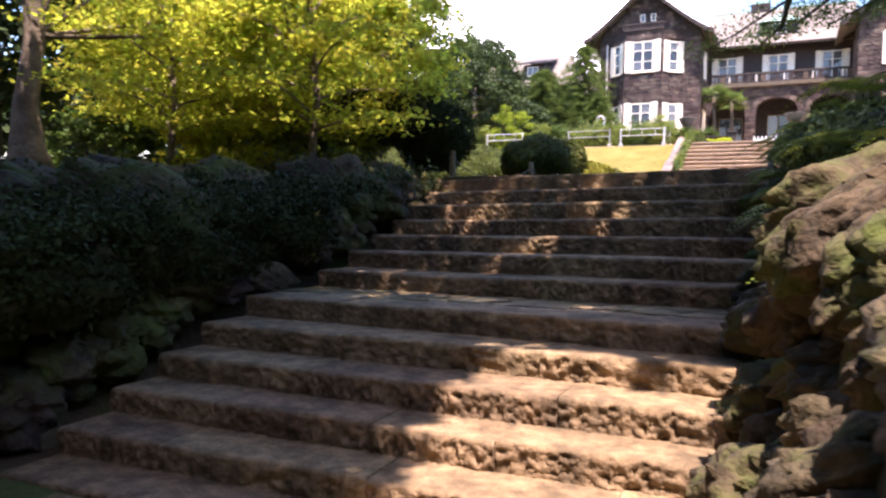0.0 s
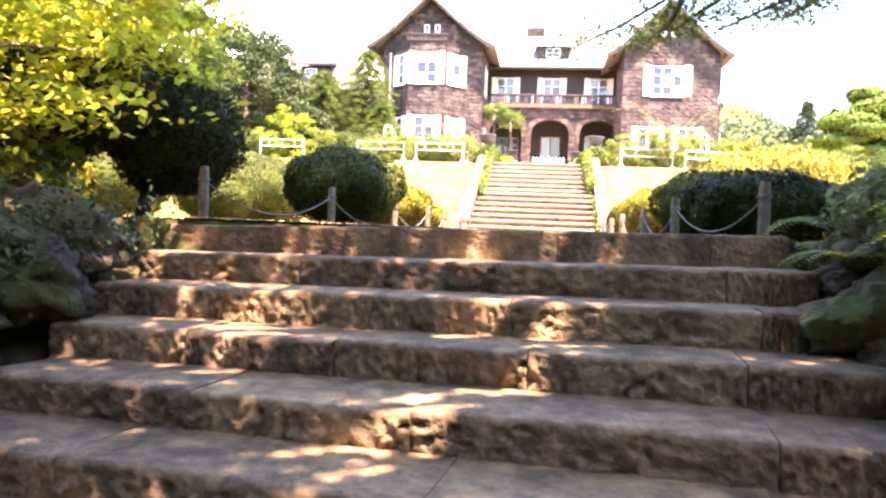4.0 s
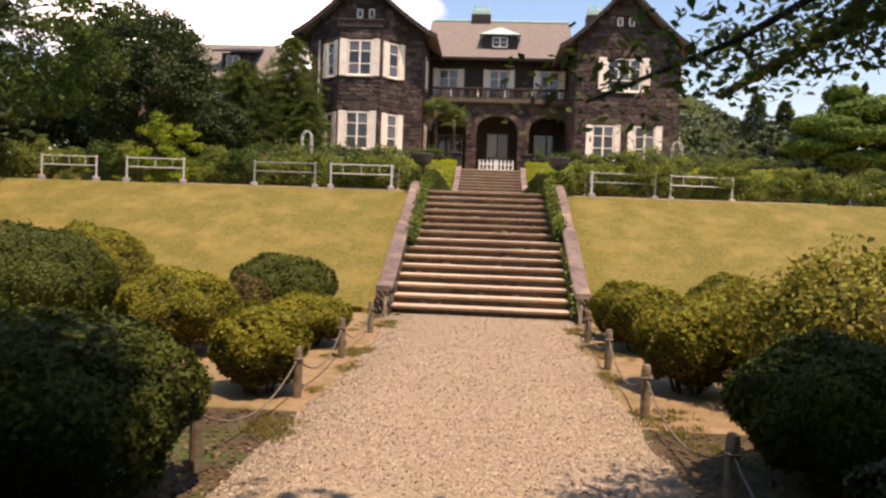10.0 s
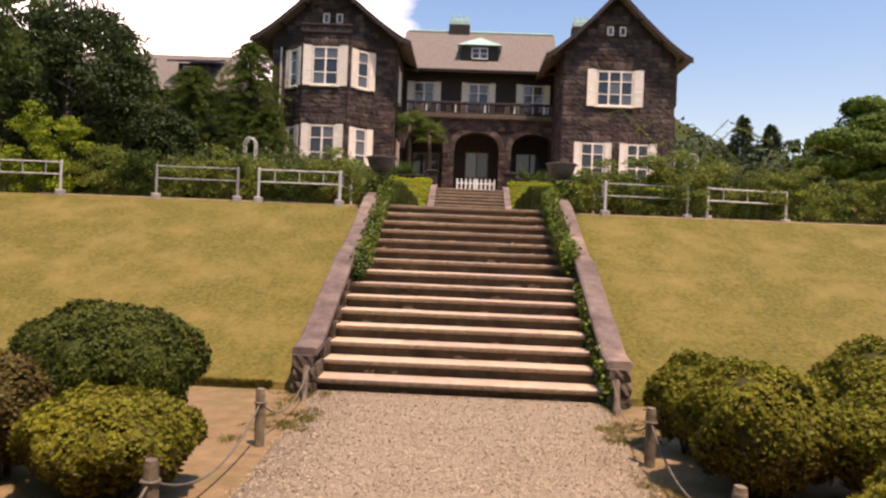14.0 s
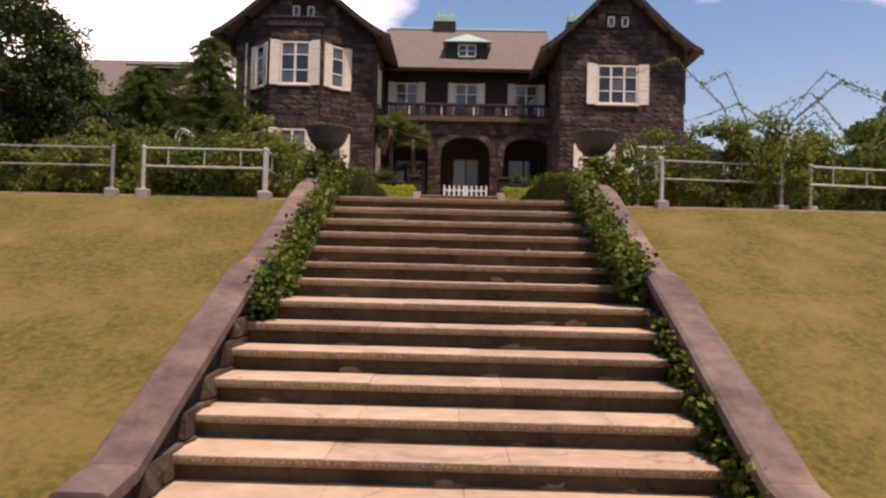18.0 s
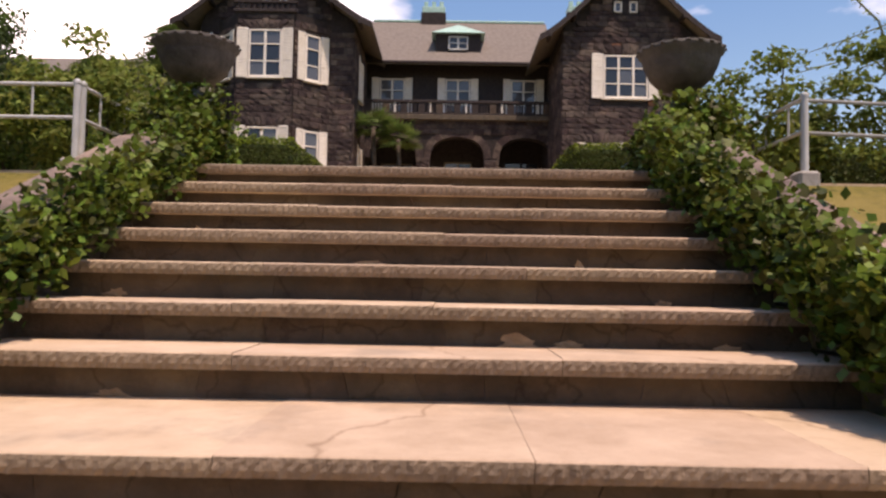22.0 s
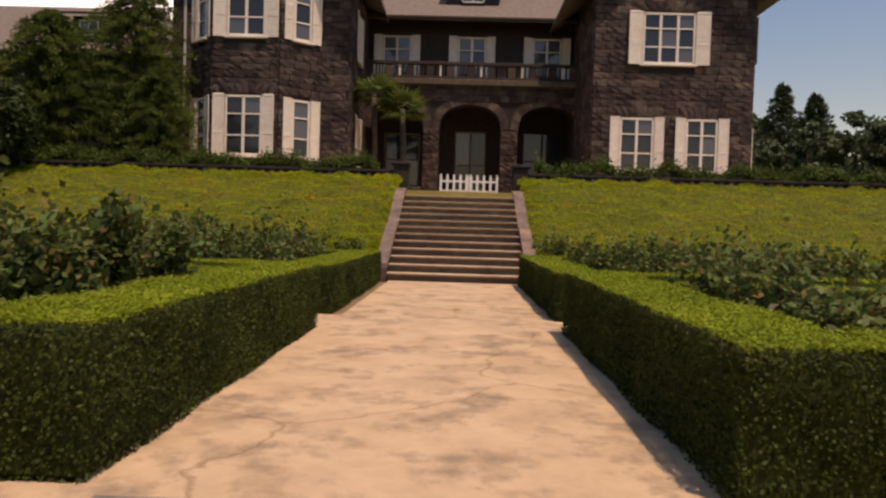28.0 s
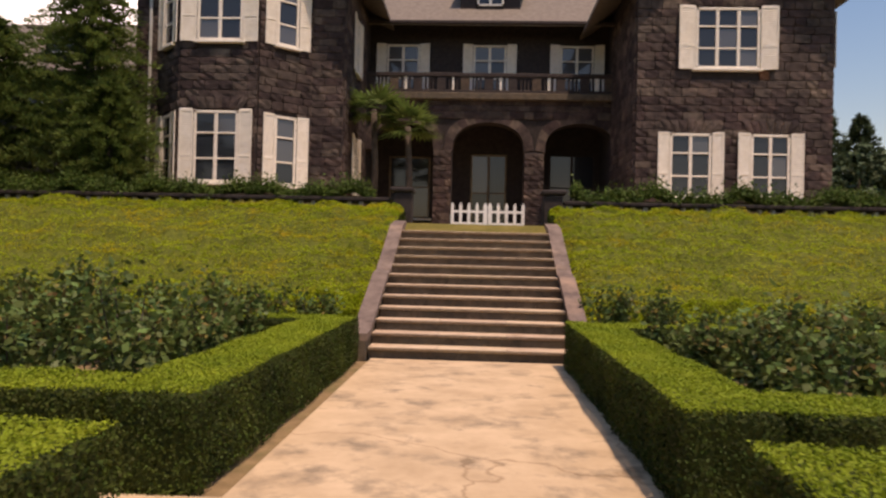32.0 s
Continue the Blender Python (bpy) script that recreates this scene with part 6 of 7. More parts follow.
# cloud-pruned dark shrub on the west bank
cloud = empty("cloud_pruned_shrub", -4.05, -11.6, -0.03, label="dark cloud-pruned evergreen with a bare twisted stem", category="shrub")
mesh_obj("stem", *tube_vf([(0, 0, -0.1), (0.1, 0, 0.5), (-0.1, 0.1, 1.0)], [0.09, 0.07, 0.05], 8), M_BARKD, cloud, smooth=True)
for c, r in (((0.3, 0.15, 0.92), (0.68, 0.62, 0.62)), ((-0.35, -0.25, 1.3), (0.95, 0.85, 0.58)), ((-1.35, 0.0, 1.1), (0.75, 0.7, 0.55))):
    mesh_obj("core", *blob_vf(c, [k * 0.93 for k in r], 20, 12, 0.1), M_CORE, cloud, smooth=True)
    P, N, D = on_ellipsoid(9000, c, r, -0.9, 0.08)
    quads_obj("foliage", leaf_quads(P + N * RNG.normal(0, 0.025, (len(P), 1)), N, 0.03, 1.7, 0.7), L_SHADED, cloud)

# trees out of view, added to block skylight round the lower garden
for x, y, h, r in ((-6, -27, 9, 3.6), (0.5, -29, 10, 3.8), (7, -27, 9, 3.6), (11, -21, 9, 3.5), (10.5, -15, 8.5, 3.2), (12.5, -9.5, 7, 2.8), (-11.5, -25, 9, 3.4), (8.5, -19, 7.5, 2.6)):
    tree("skylight_screen_tree", x, y, -1.2, ([(0, 0, -0.8), (0.1, 0, h * 0.3), (-0.1, 0.2, h * 0.6)], [0.3, 0.24, 0.15]),
         [((0, 0, h * 0.6), (r, r, h * 0.45), 190, 60, 0.18, 0.85)], L_DARK, M_BARKD, "unseen dark tree added to keep skylight off the lower garden", limbs=6)
# understorey and big trees to the west
for x, y, z, h, r, lf, lb in ((-11, -9, 0.2, 5.5, 2.8, L_MAPLE, "broad yellow-green maple in the west wood"), (-15.2, -1.5, 0.2, 8.0, 3.2, L_MID, "tall dark evergreen tree west of the lawn"), (-17, 4, 1.5, 9.0, 4.0, L_DARK, "tall dark evergreen tree west of the lawn"),
                              (-20, 14, 2.6, 11.0, 5.2, L_MID, "large dark tree west of the terrace"), (-18.2, 23, 2.8, 9.5, 3.4, L_DARK, "large dark tree west of the terrace"), (-22, 30, 4.5, 9.5, 4.5, L_MID, "leafy tree beside the service wing"), (-20.5, 27, 3.2, 6.2, 2.6, L_DARK, "dark leafy tree before the service wing"), (-22.4, 34.5, 4.4, 7.4, 3.0, L_DARK, "dark leafy tree before the service wing"), (-27, 33, 4.2, 8.0, 3.4, L_DARK, "dark leafy tree before the service wing"), (-17.2, 29.5, 4.2, 4.6, 2.1, L_DARK, "dark leafy tree before the service wing"), (-14, -13, 0.2, 7.0, 3.0, L_DARK, "tall dark evergreen tree west of the lawn"), (-13, -20, -0.5, 7.5, 3.2, L_MID, "leafy tree on the shaded bank")):
    tree("garden_tree", x, y, z, ([(0, 0, -0.5), (0.1, 0, h * 0.3), (-0.1, 0.2, h * 0.6)], [0.3, 0.24, 0.15]),
         [((0, 0, h * 0.62), (r, r, h * 0.4), 210, 110, 0.12, 0.75)], lf, M_BARKD, lb, limbs=6)
for x, y, r, h, lf in ((-5.2, -12.6, 1.0, 1.1, L_FERN), (-6.6, -13.4, 1.1, 1.0, L_MAPLE), (-6.8, -11.0, 1.1, 1.5, L_MAPLE), (-8.6, -10.6, 1.3, 1.5, L_MAPLE), (-9.8, -13.2, 1.2, 1.3, L_MID), (4.6, -12.4, 1.0, 1.1, L_MID), (6.2, -11.0, 1.3, 1.4, L_DARK), (7.5, -13.5, 1.5, 1.6, L_DARK), (-9.5, -6.5, 1.2, 1.6, L_BUSHY)):
    ob = empty("woodland_shrub", x, y, terrain(x, y), label="loose leafy shrub under the garden trees", category="shrub")
    q, C = crown_quads((0, 0, h * 0.5), (r, r, h * 0.5), 60, 45, 0.085, 0.3)
    for c in C[:9]:
        mesh_obj("stem", *tube_vf([(0, 0, -0.05), (c[0] * 0.5, c[1] * 0.5, c[2] * 0.6), tuple(c)], [0.025, 0.016, 0.006], 4), M_BARKD, ob)
    quads_obj("foliage", q, lf, ob)


def conifer(x, y, z0, h, r, leaf, label, n=60, per=70, size=0.16, slim=0.8, rise=0.0):
    """Tiers of drooping sprays round a straight trunk; the higher slim, the more pointed the tree."""
    ob = empty("conifer_tree", x, y, z0, label=label, category="tree")
    mesh_obj("trunk", *tube_vf([(0, 0, -0.4), (0, 0, h * 0.5), (0, 0, h)], [0.2, 0.13, 0.03], 8), M_BARKD, ob, smooth=True)
    Q = []
    for i in range(n):
        u = (i + 0.5) / n
        z = h * (0.05 + 0.95 * u)
        rr = r * (1 - u) ** slim * random.uniform(0.45, 1.3) + 0.06
        w = i * 2.4 + random.uniform(-0.3, 0.3)
        t_ = RNG.random((per, 1)) ** 0.6
        base = np.array([math.cos(w), math.sin(w), 0])
        base = unit(base + np.array([0, 0, rise * (1 - u)])[None])[0]
        P = t_ * rr * base + RNG.normal(0, 1, (per, 3)) * np.array([0.1, 0.1, 0.05]) * (0.3 + 0.7 * rr / max(r, 0.1)) + np.array([0, 0, z]) + t_ * (0.18 - 0.5 * t_) * np.array([0, 0, rr])
        d = unit(np.tile(base, (per, 1)) + RNG.normal(0, 0.42, (per, 3)) + np.array([0, 0, 0.15]))
        side = unit(np.cross(d, RNG.normal(0, 0.5, (per, 3)) + np.array([0, 0, 1.0]))) * size * 0.42
        long = d * size * (2.2 + 1.6 * RNG.random((per, 1)))
        Q.append(np.stack([P, P + long * 0.45 + side, P + long, P + long * 0.45 - side], 1))
    quads_obj("crown", np.concatenate(Q), leaf, ob)
    return ob


conifer(-13.7, 35.2, 4.4, 9.8, 3.0, L_CONIFER, "dense feathery conifer standing close to the west gable", 520, 110, 0.06, 0.42, 1.0)
conifer(-17.0, 34.6, 4.4, 8.0, 3.2, L_CONIFER, "dense feathery conifer near the service wing", 420, 105, 0.066, 0.4, 1.0)
conifer(-12.2, 33.9, 4.6, 5.4, 2.0, L_CONIFER, "low feathery conifer before the west bay", 240, 100, 0.06, 0.5, 0.9)
conifer(-19.8, 34.6, 4.4, 6.4, 3.2, L_CONIFER, "dense feathery conifer near the service wing", 320, 130, 0.062, 0.5, 0.9)
for x, y, h, r in ((36.7, 88, 16.0, 5.0), (40.4, 88, 15.0, 5.0), (46.3, 66, 30, 4.2), (46, 84, 11, 4)):
    conifer(x, y, 5.3, h, r, L_FAR, "distant pointed conifer beyond the house", 170, 60, 0.22, 0.75, 0.6)
for x, y, h, r in ((29.5, 75, 8.4, 3.2), (33.0, 74, 9.6, 3.4), (36.5, 72, 10.2, 3.6), (40.5, 70, 9.8, 3.8), (45, 68, 9.0, 3.8), (50, 66, 8.2, 3.8)):
    tree("far_tree", x, y, 5.0, ([(0, 0, -0.5), (0, 0, h * 0.5)], [0.25, 0.16]), [((0, 0, h * 0.55), (r, r, h * 0.5), 70, 60, 0.34, 0.9)], L_FAR, M_BARKD, "rounded dark tree beyond the house", limbs=4)
# niwaki pine to the east
pine = empty("garden_pine", 18.6, 25, 3.6, label="broad layered garden pine with flat green pads", category="tree")
mesh_obj("trunk", *tube_vf([(0, 0, -1), (0.3, 0, 1.5), (-0.2, 0.2, 3.5), (0.2, 0, 5.2)], [0.3, 0.24, 0.18, 0.08], 10), M_BARKD, pine, smooth=True)
for c, r in (((-0.3, 0, 5.6), (0.9, 0.8, 0.42)), ((1.2, 0, 4.8), (2.5, 2.0, 0.75)), ((-1.2, -0.1, 4.0), (1.6, 1.5, 0.55)), ((3.6, 0.2, 4.7), (2.4, 2.0, 0.9)), ((0.6, -0.6, 3.4), (2.4, 1.7, 0.5)), ((-1.6, 0.2, 2.9), (1.5, 1.4, 0.45)), ((3.4, -0.3, 3.2), (2.2, 1.6, 0.5)), ((1.0, -0.2, 2.3), (2.2, 1.5, 0.4))):
    mesh_obj("pad_core", *blob_vf(c, [k * 0.85 for k in r], 16, 8, 0.2), M_HEDGECORE, pine, smooth=True)
    P, N, D = on_ellipsoid(3600, c, r, -0.9, 0.12)
    quads_obj("needle_pad", leaf_quads(P + RNG.normal(0, 0.05, P.shape), N, 0.09, 2.2, 0.55), L_PINE, pine)
    mesh_obj("limb", *tube_vf([(0, 0, c[2] - 0.8), (c[0] * 0.6, c[1], c[2] - 0.3), (c[0], c[1], c[2])], [0.08, 0.06, 0.03], 6), M_BARKD, pine, smooth=True)
# distant wooded rise
wood = empty("distant_wood", 40, 95, 5.3, label="distant wooded rise closing the east side", category="woods")
wood["kind"] = "stuff"
Q = []
for i in range(46):
    x = -16 + i * 1.6 + random.uniform(-2, 2)
    hh = max(6.0, 11.0 - 0.2 * i) + random.uniform(-1.5, 1.5)
    q, C = crown_quads((x, random.uniform(-6, 6), hh * 0.5), (3.0, 3.0, hh * 0.62), 34, 22, 0.7, 1.1)
    Q.append(q)
mesh_obj("hill", *blob_vf((-14, 4, -3), (20, 10, 19.5), 40, 16, 0.12), M_HEDGECORE, wood, smooth=True)
P, N, D = on_ellipsoid(26000, (-14, 4, -3), (20.3, 10.3, 19.8), 0.0, 0.06)
Q.append(leaf_quads(P + RNG.normal(0, 0.35, P.shape), N, 0.55, 1.5, 0.8))
quads_obj("foliage", np.concatenate(Q), L_FAR, wood)
westwood = empty("west_wood_edge", -34, 10, 2.0, label="dense dark edge of the west wood", category="woods")
westwood["kind"] = "stuff"
Q = []
for i in range(34):
    q, C = crown_quads((random.uniform(-5, 5), -44 + i * 2.4, 4.0), (3.2, 3.2, 5.5), 34, 24, 0.55, 1.1)
    Q.append(q)
quads_obj("foliage", np.concatenate(Q), L_DARK, westwood)

# shrubs behind the fence
for s, xs in ((-1, np.arange(2.9, 17.5, 0.85)), (1, np.arange(2.9, 17.5, 0.85))):
    for x in xs:
        h = random.uniform(0.7, 1.15) + (0.75 if s < 0 and 8.5 < x < 10.5 else 0) + (0.5 if s > 0 and 2.8 < x < 6 else 0.15)
        # this stretch takes the sunlit hedge-top leaf colour instead of shrub green
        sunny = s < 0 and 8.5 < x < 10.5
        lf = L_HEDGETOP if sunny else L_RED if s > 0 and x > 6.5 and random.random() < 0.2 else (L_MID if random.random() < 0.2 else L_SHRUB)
        ob = empty("fence_shrub", s * x, (6.5 if 2.5 < x < 7 and random.random() < (0.6 if s > 0 else 0.3) else 6.95) + random.uniform(-0.1, 0.2), 2.64, label="leafy shrub growing behind the rail fence", category="shrub", group="fence shrubs")
        q, C = crown_quads((0, 0, h * 0.5), (0.6, 0.4, h * 0.5), 34, 130, 0.034, 0.22, 0.3)
        for c in C[:5]:
            mesh_obj("stem", *tube_vf([(0, 0, -0.03), (c[0] * 0.5, c[1] * 0.5, c[2] * 0.6), tuple(c)], [0.016, 0.012, 0.005], 4), M_BARKD, ob)
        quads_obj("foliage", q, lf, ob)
# long arching rose canes above the fence
for x, y, h in ((4.6, 7.3, 2.5), (5.6, 7.2, 1.9), (5.1, 7.6, 1.5), (6.3, 7.4, 2.2), (-5.4, 7.4, 1.3), (-3.8, 7.4, 1.4)):
    ob = empty("climbing_rose", x, y, 2.64, label="straggling rose with long arching canes behind the fence", category="rose bush", group="climbing roses")
    for i in range(5):
        w, rr, hh = random.uniform(-0.9, 0.9) + (0 if i % 3 else 3.1), random.uniform(0.9, 2.2), h * random.uniform(0.55, 1.0)
        pts = [(0, 0, 0), (rr * 0.25 * math.cos(w), rr * 0.2 * math.sin(w), hh * 0.7), (rr * 0.6 * math.cos(w), rr * 0.4 * math.sin(w), hh), (rr * math.cos(w), rr * 0.6 * math.sin(w), hh * 0.85)]
        mesh_obj("cane", *tube_vf(pts, [0.012, 0.01, 0.008, 0.004], 5), M_CANE, ob)
        A = np.array(pts)
        k = RNG.random((90, 1)) * 2.0 + 1.0
        i0 = np.minimum(k.astype(int), 2)[:, 0]
        P = A[i0] * (1 - (k - i0[:, None])) + A[i0 + 1] * (k - i0[:, None]) + RNG.normal(0, 0.03, (90, 3))
        spray = quads_obj("spray", leaf_quads(P, np.tile([0, 0, 1.0], (90, 1)), 0.024, 1.7, 0.9), L_SHRUB, ob)
        spray["kind"] = "stuff"
# palm by the arcade
palm = empty("fan_palm", -3.4, 38.4, 5.3, label="pair of shaggy fan palms before the arcade", category="palm")
for tx, th in ((-0.6, 4.75), (0.75, 4.1)):
    mesh_obj("trunk", *tube_vf([(tx, 0, 0), (tx + 0.1, 0, th * 0.5), (tx, 0, th)], [0.16, 0.14, 0.12], 8), M_BARKD, palm, smooth=True)
    for i in range(26):
        w, el = i * 2.4, random.uniform(-0.5, 0.9)
        d = np.array([math.cos(w) * math.cos(el), math.sin(w) * math.cos(el), math.sin(el)])
        base = np.array([tx, 0, th]) + d * 0.55
        fr = []
        side = np.cross(d, [0, 0, 1.0])
        side /= np.linalg.norm(side) + 1e-6
        upv = np.cross(side, d)
        for k in range(11):
            a = (k - 5) * 0.27
            tip = base + (d * math.cos(a) + side * math.sin(a)) * 0.95 - np.array([0, 0, 0.25 * abs(k - 5) / 5])
            dirv = tip - base
            nrm = np.cross(dirv, upv)
            nrm = nrm / (np.linalg.norm(nrm) + 1e-6) * 0.055
            fr.append([base, base + dirv * 0.5 + nrm, tip, base + dirv * 0.5 - nrm])
        frond = quads_obj("frond", np.array(fr), L_CONIFER, palm)


# ---- ivy over the cheek walls ----
def ivy(name, x, pts, spread, n, label):
    ob = empty(name, x, 0, 0, label=label, category="ivy")
    A = np.array(pts)
    idx = RNG.random(n) * (len(A) - 1)
    i0 = np.minimum(idx.astype(int), len(A) - 2)
    f = (idx - i0)[:, None]
    P = A[i0] * (1 - f) + A[i0 + 1] * f + np.clip(RNG.normal(0, 1, (n, 3)), -1.7, 1.7) * np.array(spread)
    stem = mesh_obj("vine", *tube_vf(pts, [0.02] * len(pts), 5), M_BARKD, ob)
    quads_obj("foliage", leaf_quads(P, np.tile([0, -0.5, 0.8], (n, 1)), 0.042, 1.25, 0.75), L_IVY, ob)
    return ob


ivy("ivy", -1.66, [(0.0, 2.5, 1.4), (0.02, 3.2, 1.72), (0.0, 4.6, 2.32), (0, 5.7, 2.76), (-0.1, 6.1, 2.92)], (0.065, 0.16, 0.1), 8200, "thick ivy trailing down the inner face of the stair wall")
ivy("ivy", 1.66, [(0.02, 3.0, 1.66), (0.0, 3.5, 1.88), (-0.02, 4.6, 2.34), (-0.05, 5.6, 2.76), (0.1, 6.1, 2.95)], (0.08, 0.16, 0.11), 9800, "thick ivy trailing down the inner face of the stair wall")
ivy("ivy", -1.74, [(0.08, 5.6, 2.75), (0.1, 6.0, 2.85), (0.1, 6.3, 2.8), (-0.1, 6.5, 2.75)], (0.07, 0.14, 0.13), 3000, "ivy wrapped round the stairhead pier")
ivy("ivy", 1.74, [(-0.08, 5.6, 2.75), (-0.1, 6.0, 2.85), (-0.1, 6.3, 2.8), (0.1, 6.5, 2.75)], (0.07, 0.14, 0.13), 3000, "ivy wrapped round the stairhead pier")
for x in (-1.84, 1.94):
    ivy("ivy", x, [(0.0, 5.85, 2.8), (-0.1, 5.95, 3.05), (0.12, 5.98, 3.08), (0.22, 6.15, 2.95), (-0.22, 6.15, 2.95)], (0.12, 0.07, 0.12), 2600, "ivy heaped round the urn pedestal at the stairhead")
ivy("ivy", 1.76, [(-0.04, 0.1, 0.12), (-0.04, 0.9, 0.48), (-0.04, 1.7, 0.84), (-0.04, 2.4, 1.18)], (0.035, 0.2, 0.12), 3600, "thin ivy hanging from the stair wall")


# ---- rockery beside the old steps ----
ROCK_V = []
for _k in range(7):
    bm = bmesh.new()
    bmesh.ops.create_icosphere(bm, subdivisions=4, radius=1.0)
    for v in bm.verts:
        d = v.co.normalized()
        lay = (d.z + 0.5 * d.x + 0.3 * noise.noise(d * 2 + Vector((_k, 3, 3)))) * 3.5
        q = 1 + 0.42 * noise.noise(d * 1.4 + Vector((9 * _k, 2, 4))) + 0.22 * noise.noise(d * 3.5 + Vector((_k, 8, 1))) + 0.14 * noise.noise(d * 7 + Vector((_k, 1, 5))) + 0.07 * noise.noise(d * 17 + Vector((_k, 6, 5))) + 0.13 * (abs((lay % 1) - 0.5) * 2 - 0.5)
        v.co = d * q
    me = bpy.data.meshes.new("rock")
    bm.to_mesh(me)
    bm.free()
    me.materials.append(M_ROCK)
    me.polygons.foreach_set("use_smooth", [True] * len(me.polygons))
    ROCK_V.append(me)


def rock(x, y, z, s, flat=0.7):
    ob = new("garden_rock", ROCK_V[random.randrange(7)])
    ob.matrix_basis = Matrix.LocRotScale((x, y - 0.6, z - 0.06), Euler((random.uniform(-0.25, 0.25), (-0.45 if x > 0 else 0.3) + random.uniform(-0.2, 0.2), random.uniform(-0.5, 0.5))), (s * random.uniform(1.0, 1.5), s * random.uniform(0.8, 1.2), s * flat))
    return tagged(ob, "rough mossy brown rock of the rockery beside the steps", "rock", "rockery rocks")


def west_top(y):
    return 0.02 + 0.12 * (y + 16)


for side in (-1, 1):
    for i in range(34):
        y = -13.7 - 0.21 * i + random.uniform(-0.1, 0.1)
        zs = step_z(y - 0.6)
        xe = 1.93 if side > 0 else -2.72
        for j in range(3 if side > 0 else 2):
            s = random.uniform(0.2, 0.34)
            zz = lerp(zs + 0.1, 0.1 + 0.16 * (y + 15.5) if side > 0 else 0.0, j / 2.2) + random.uniform(-0.08, 0.08)
            if side < 0:
                zz = min(zz, west_top(y) - s * 0.6)
            rock(xe + side * (j * 0.24 + random.uniform(0, 0.15)), y, zz, s)
for i in range(26):
    yy = random.uniform(-20.5, -14.2)
    sr = random.uniform(0.35, 0.6)
    rock(-3.1 - random.uniform(0, 2.6), yy, west_top(yy) - sr * 0.72, sr, 0.8)
for i in range(60):
    yy, u = random.uniform(-20.6, -14.6), random.random()
    sr = random.uniform(0.16, 0.34) if yy > -18.8 else random.uniform(0.12, 0.2)
    rock(2.15 + u * 1.5, yy, lerp(-0.1, 0.3, u) + 0.16 * (yy + 16) - 0.2 * smooth(-18, -20, yy), sr, 0.75)
for s_, lf, nn in ((-1, L_DARK, 5000), (1, L_DARK, 4500)):
    ob = empty("rockery_plants", s_ * 2.6, -17.1, -0.56, label="low ferns and ivy growing over the rockery", category="ground cover")
    ob["kind"] = "stuff"
    P = np.stack([s_ * (np.abs(RNG.normal(0, 0.5, nn)) - 0.25), RNG.uniform(-3.6, 3.2, nn), np.zeros(nn)], 1)
    P[:, 2] = (0.65 if s_ > 0 else 0.2) + 0.12 * P[:, 1] + s_ * 0.35 * P[:, 0] + RNG.normal(0, 0.12, nn)
    quads_obj("foliage", leaf_quads(P, np.tile([-s_ * 0.6, -0.2, 0.8], (nn, 1)), 0.026, 1.8, 0.8), lf, ob)
# ferns arching out of the east rocks
def fern(x, y, z, r, tilt):
    ob = empty("fern", x, y - 0.6, z - 0.06, label="bright green fern arching out of the rocks", category="fern", group="rockery ferns")
    for i in range(10):
        w = 2 * math.pi * i / 10 + random.uniform(-0.25, 0.25)
        L = r * random.uniform(0.75, 1.1)
        d = np.array([math.cos(w) - tilt * 0.6, math.sin(w) - 0.3, 0.0])
        d /= np.linalg.norm(d)
        side = np.array([-d[1], d[0], 0.0])
        q = []
        for k in range(1, 17):
            u = k / 17
            c = d * L * u + np.array([0, 0, L * (0.75 * u - 0.95 * u * u)])
            ln = L * 0.24 * math.sin(math.pi * min(1, u * 0.85 + 0.15)) + 0.012
            for s2 in (-1, 1):
                tip = c + s2 * side * ln + d * ln * 0.35 - np.array([0, 0, 0.2 * ln])
                q.append([c - d * 0.009, (c + tip) / 2 + d * 0.011, tip, (c + tip) / 2 - d * 0.011])
        quads_obj("frond", np.array(q), L_FERN, ob)
    return ob


for x, y, z, r in ((2.0, -15.3, 0.15, 0.5), (2.25, -15.8, 0.2, 0.55), (2.15, -16.5, 0.0, 0.5), (2.45, -16.1, 0.45, 0.6), (2.0, -17.4, -0.45, 0.42), (2.3, -17.2, -0.05, 0.5), (2.6, -17.9, -0.1, 0.5), (2.1, -14.6, 0.25, 0.45), (2.5, -14.9, 0.5, 0.55), (2.9, -15.6, 0.6, 0.6), (2.15, -18.4, -0.75, 0.4), (2.2, -13.9, 0.25, 0.45), (2.0, -13.4, 0.2, 0.45), (2.4, -13.5, 0.35, 0.5), (2.3, -14.3, 0.4, 0.5), (1.95, -14.9, 0.12, 0.4), (1.85, -13.3, 0.05, 0.42), (1.85, -14.2, 0.0, 0.42), (1.95, -15.7, -0.15, 0.42), (2.0, -16.2, -0.3, 0.45), (1.95, -16.9, -0.5, 0.42), (2.6, -15.2, 0.62, 0.5), (2.7, -14.2, 0.6, 0.5), (2.2, -17.8, -0.5, 0.45), (2.5, -18.6, -0.45, 0.5)):
    fern(x, y, z, r, 1.0)
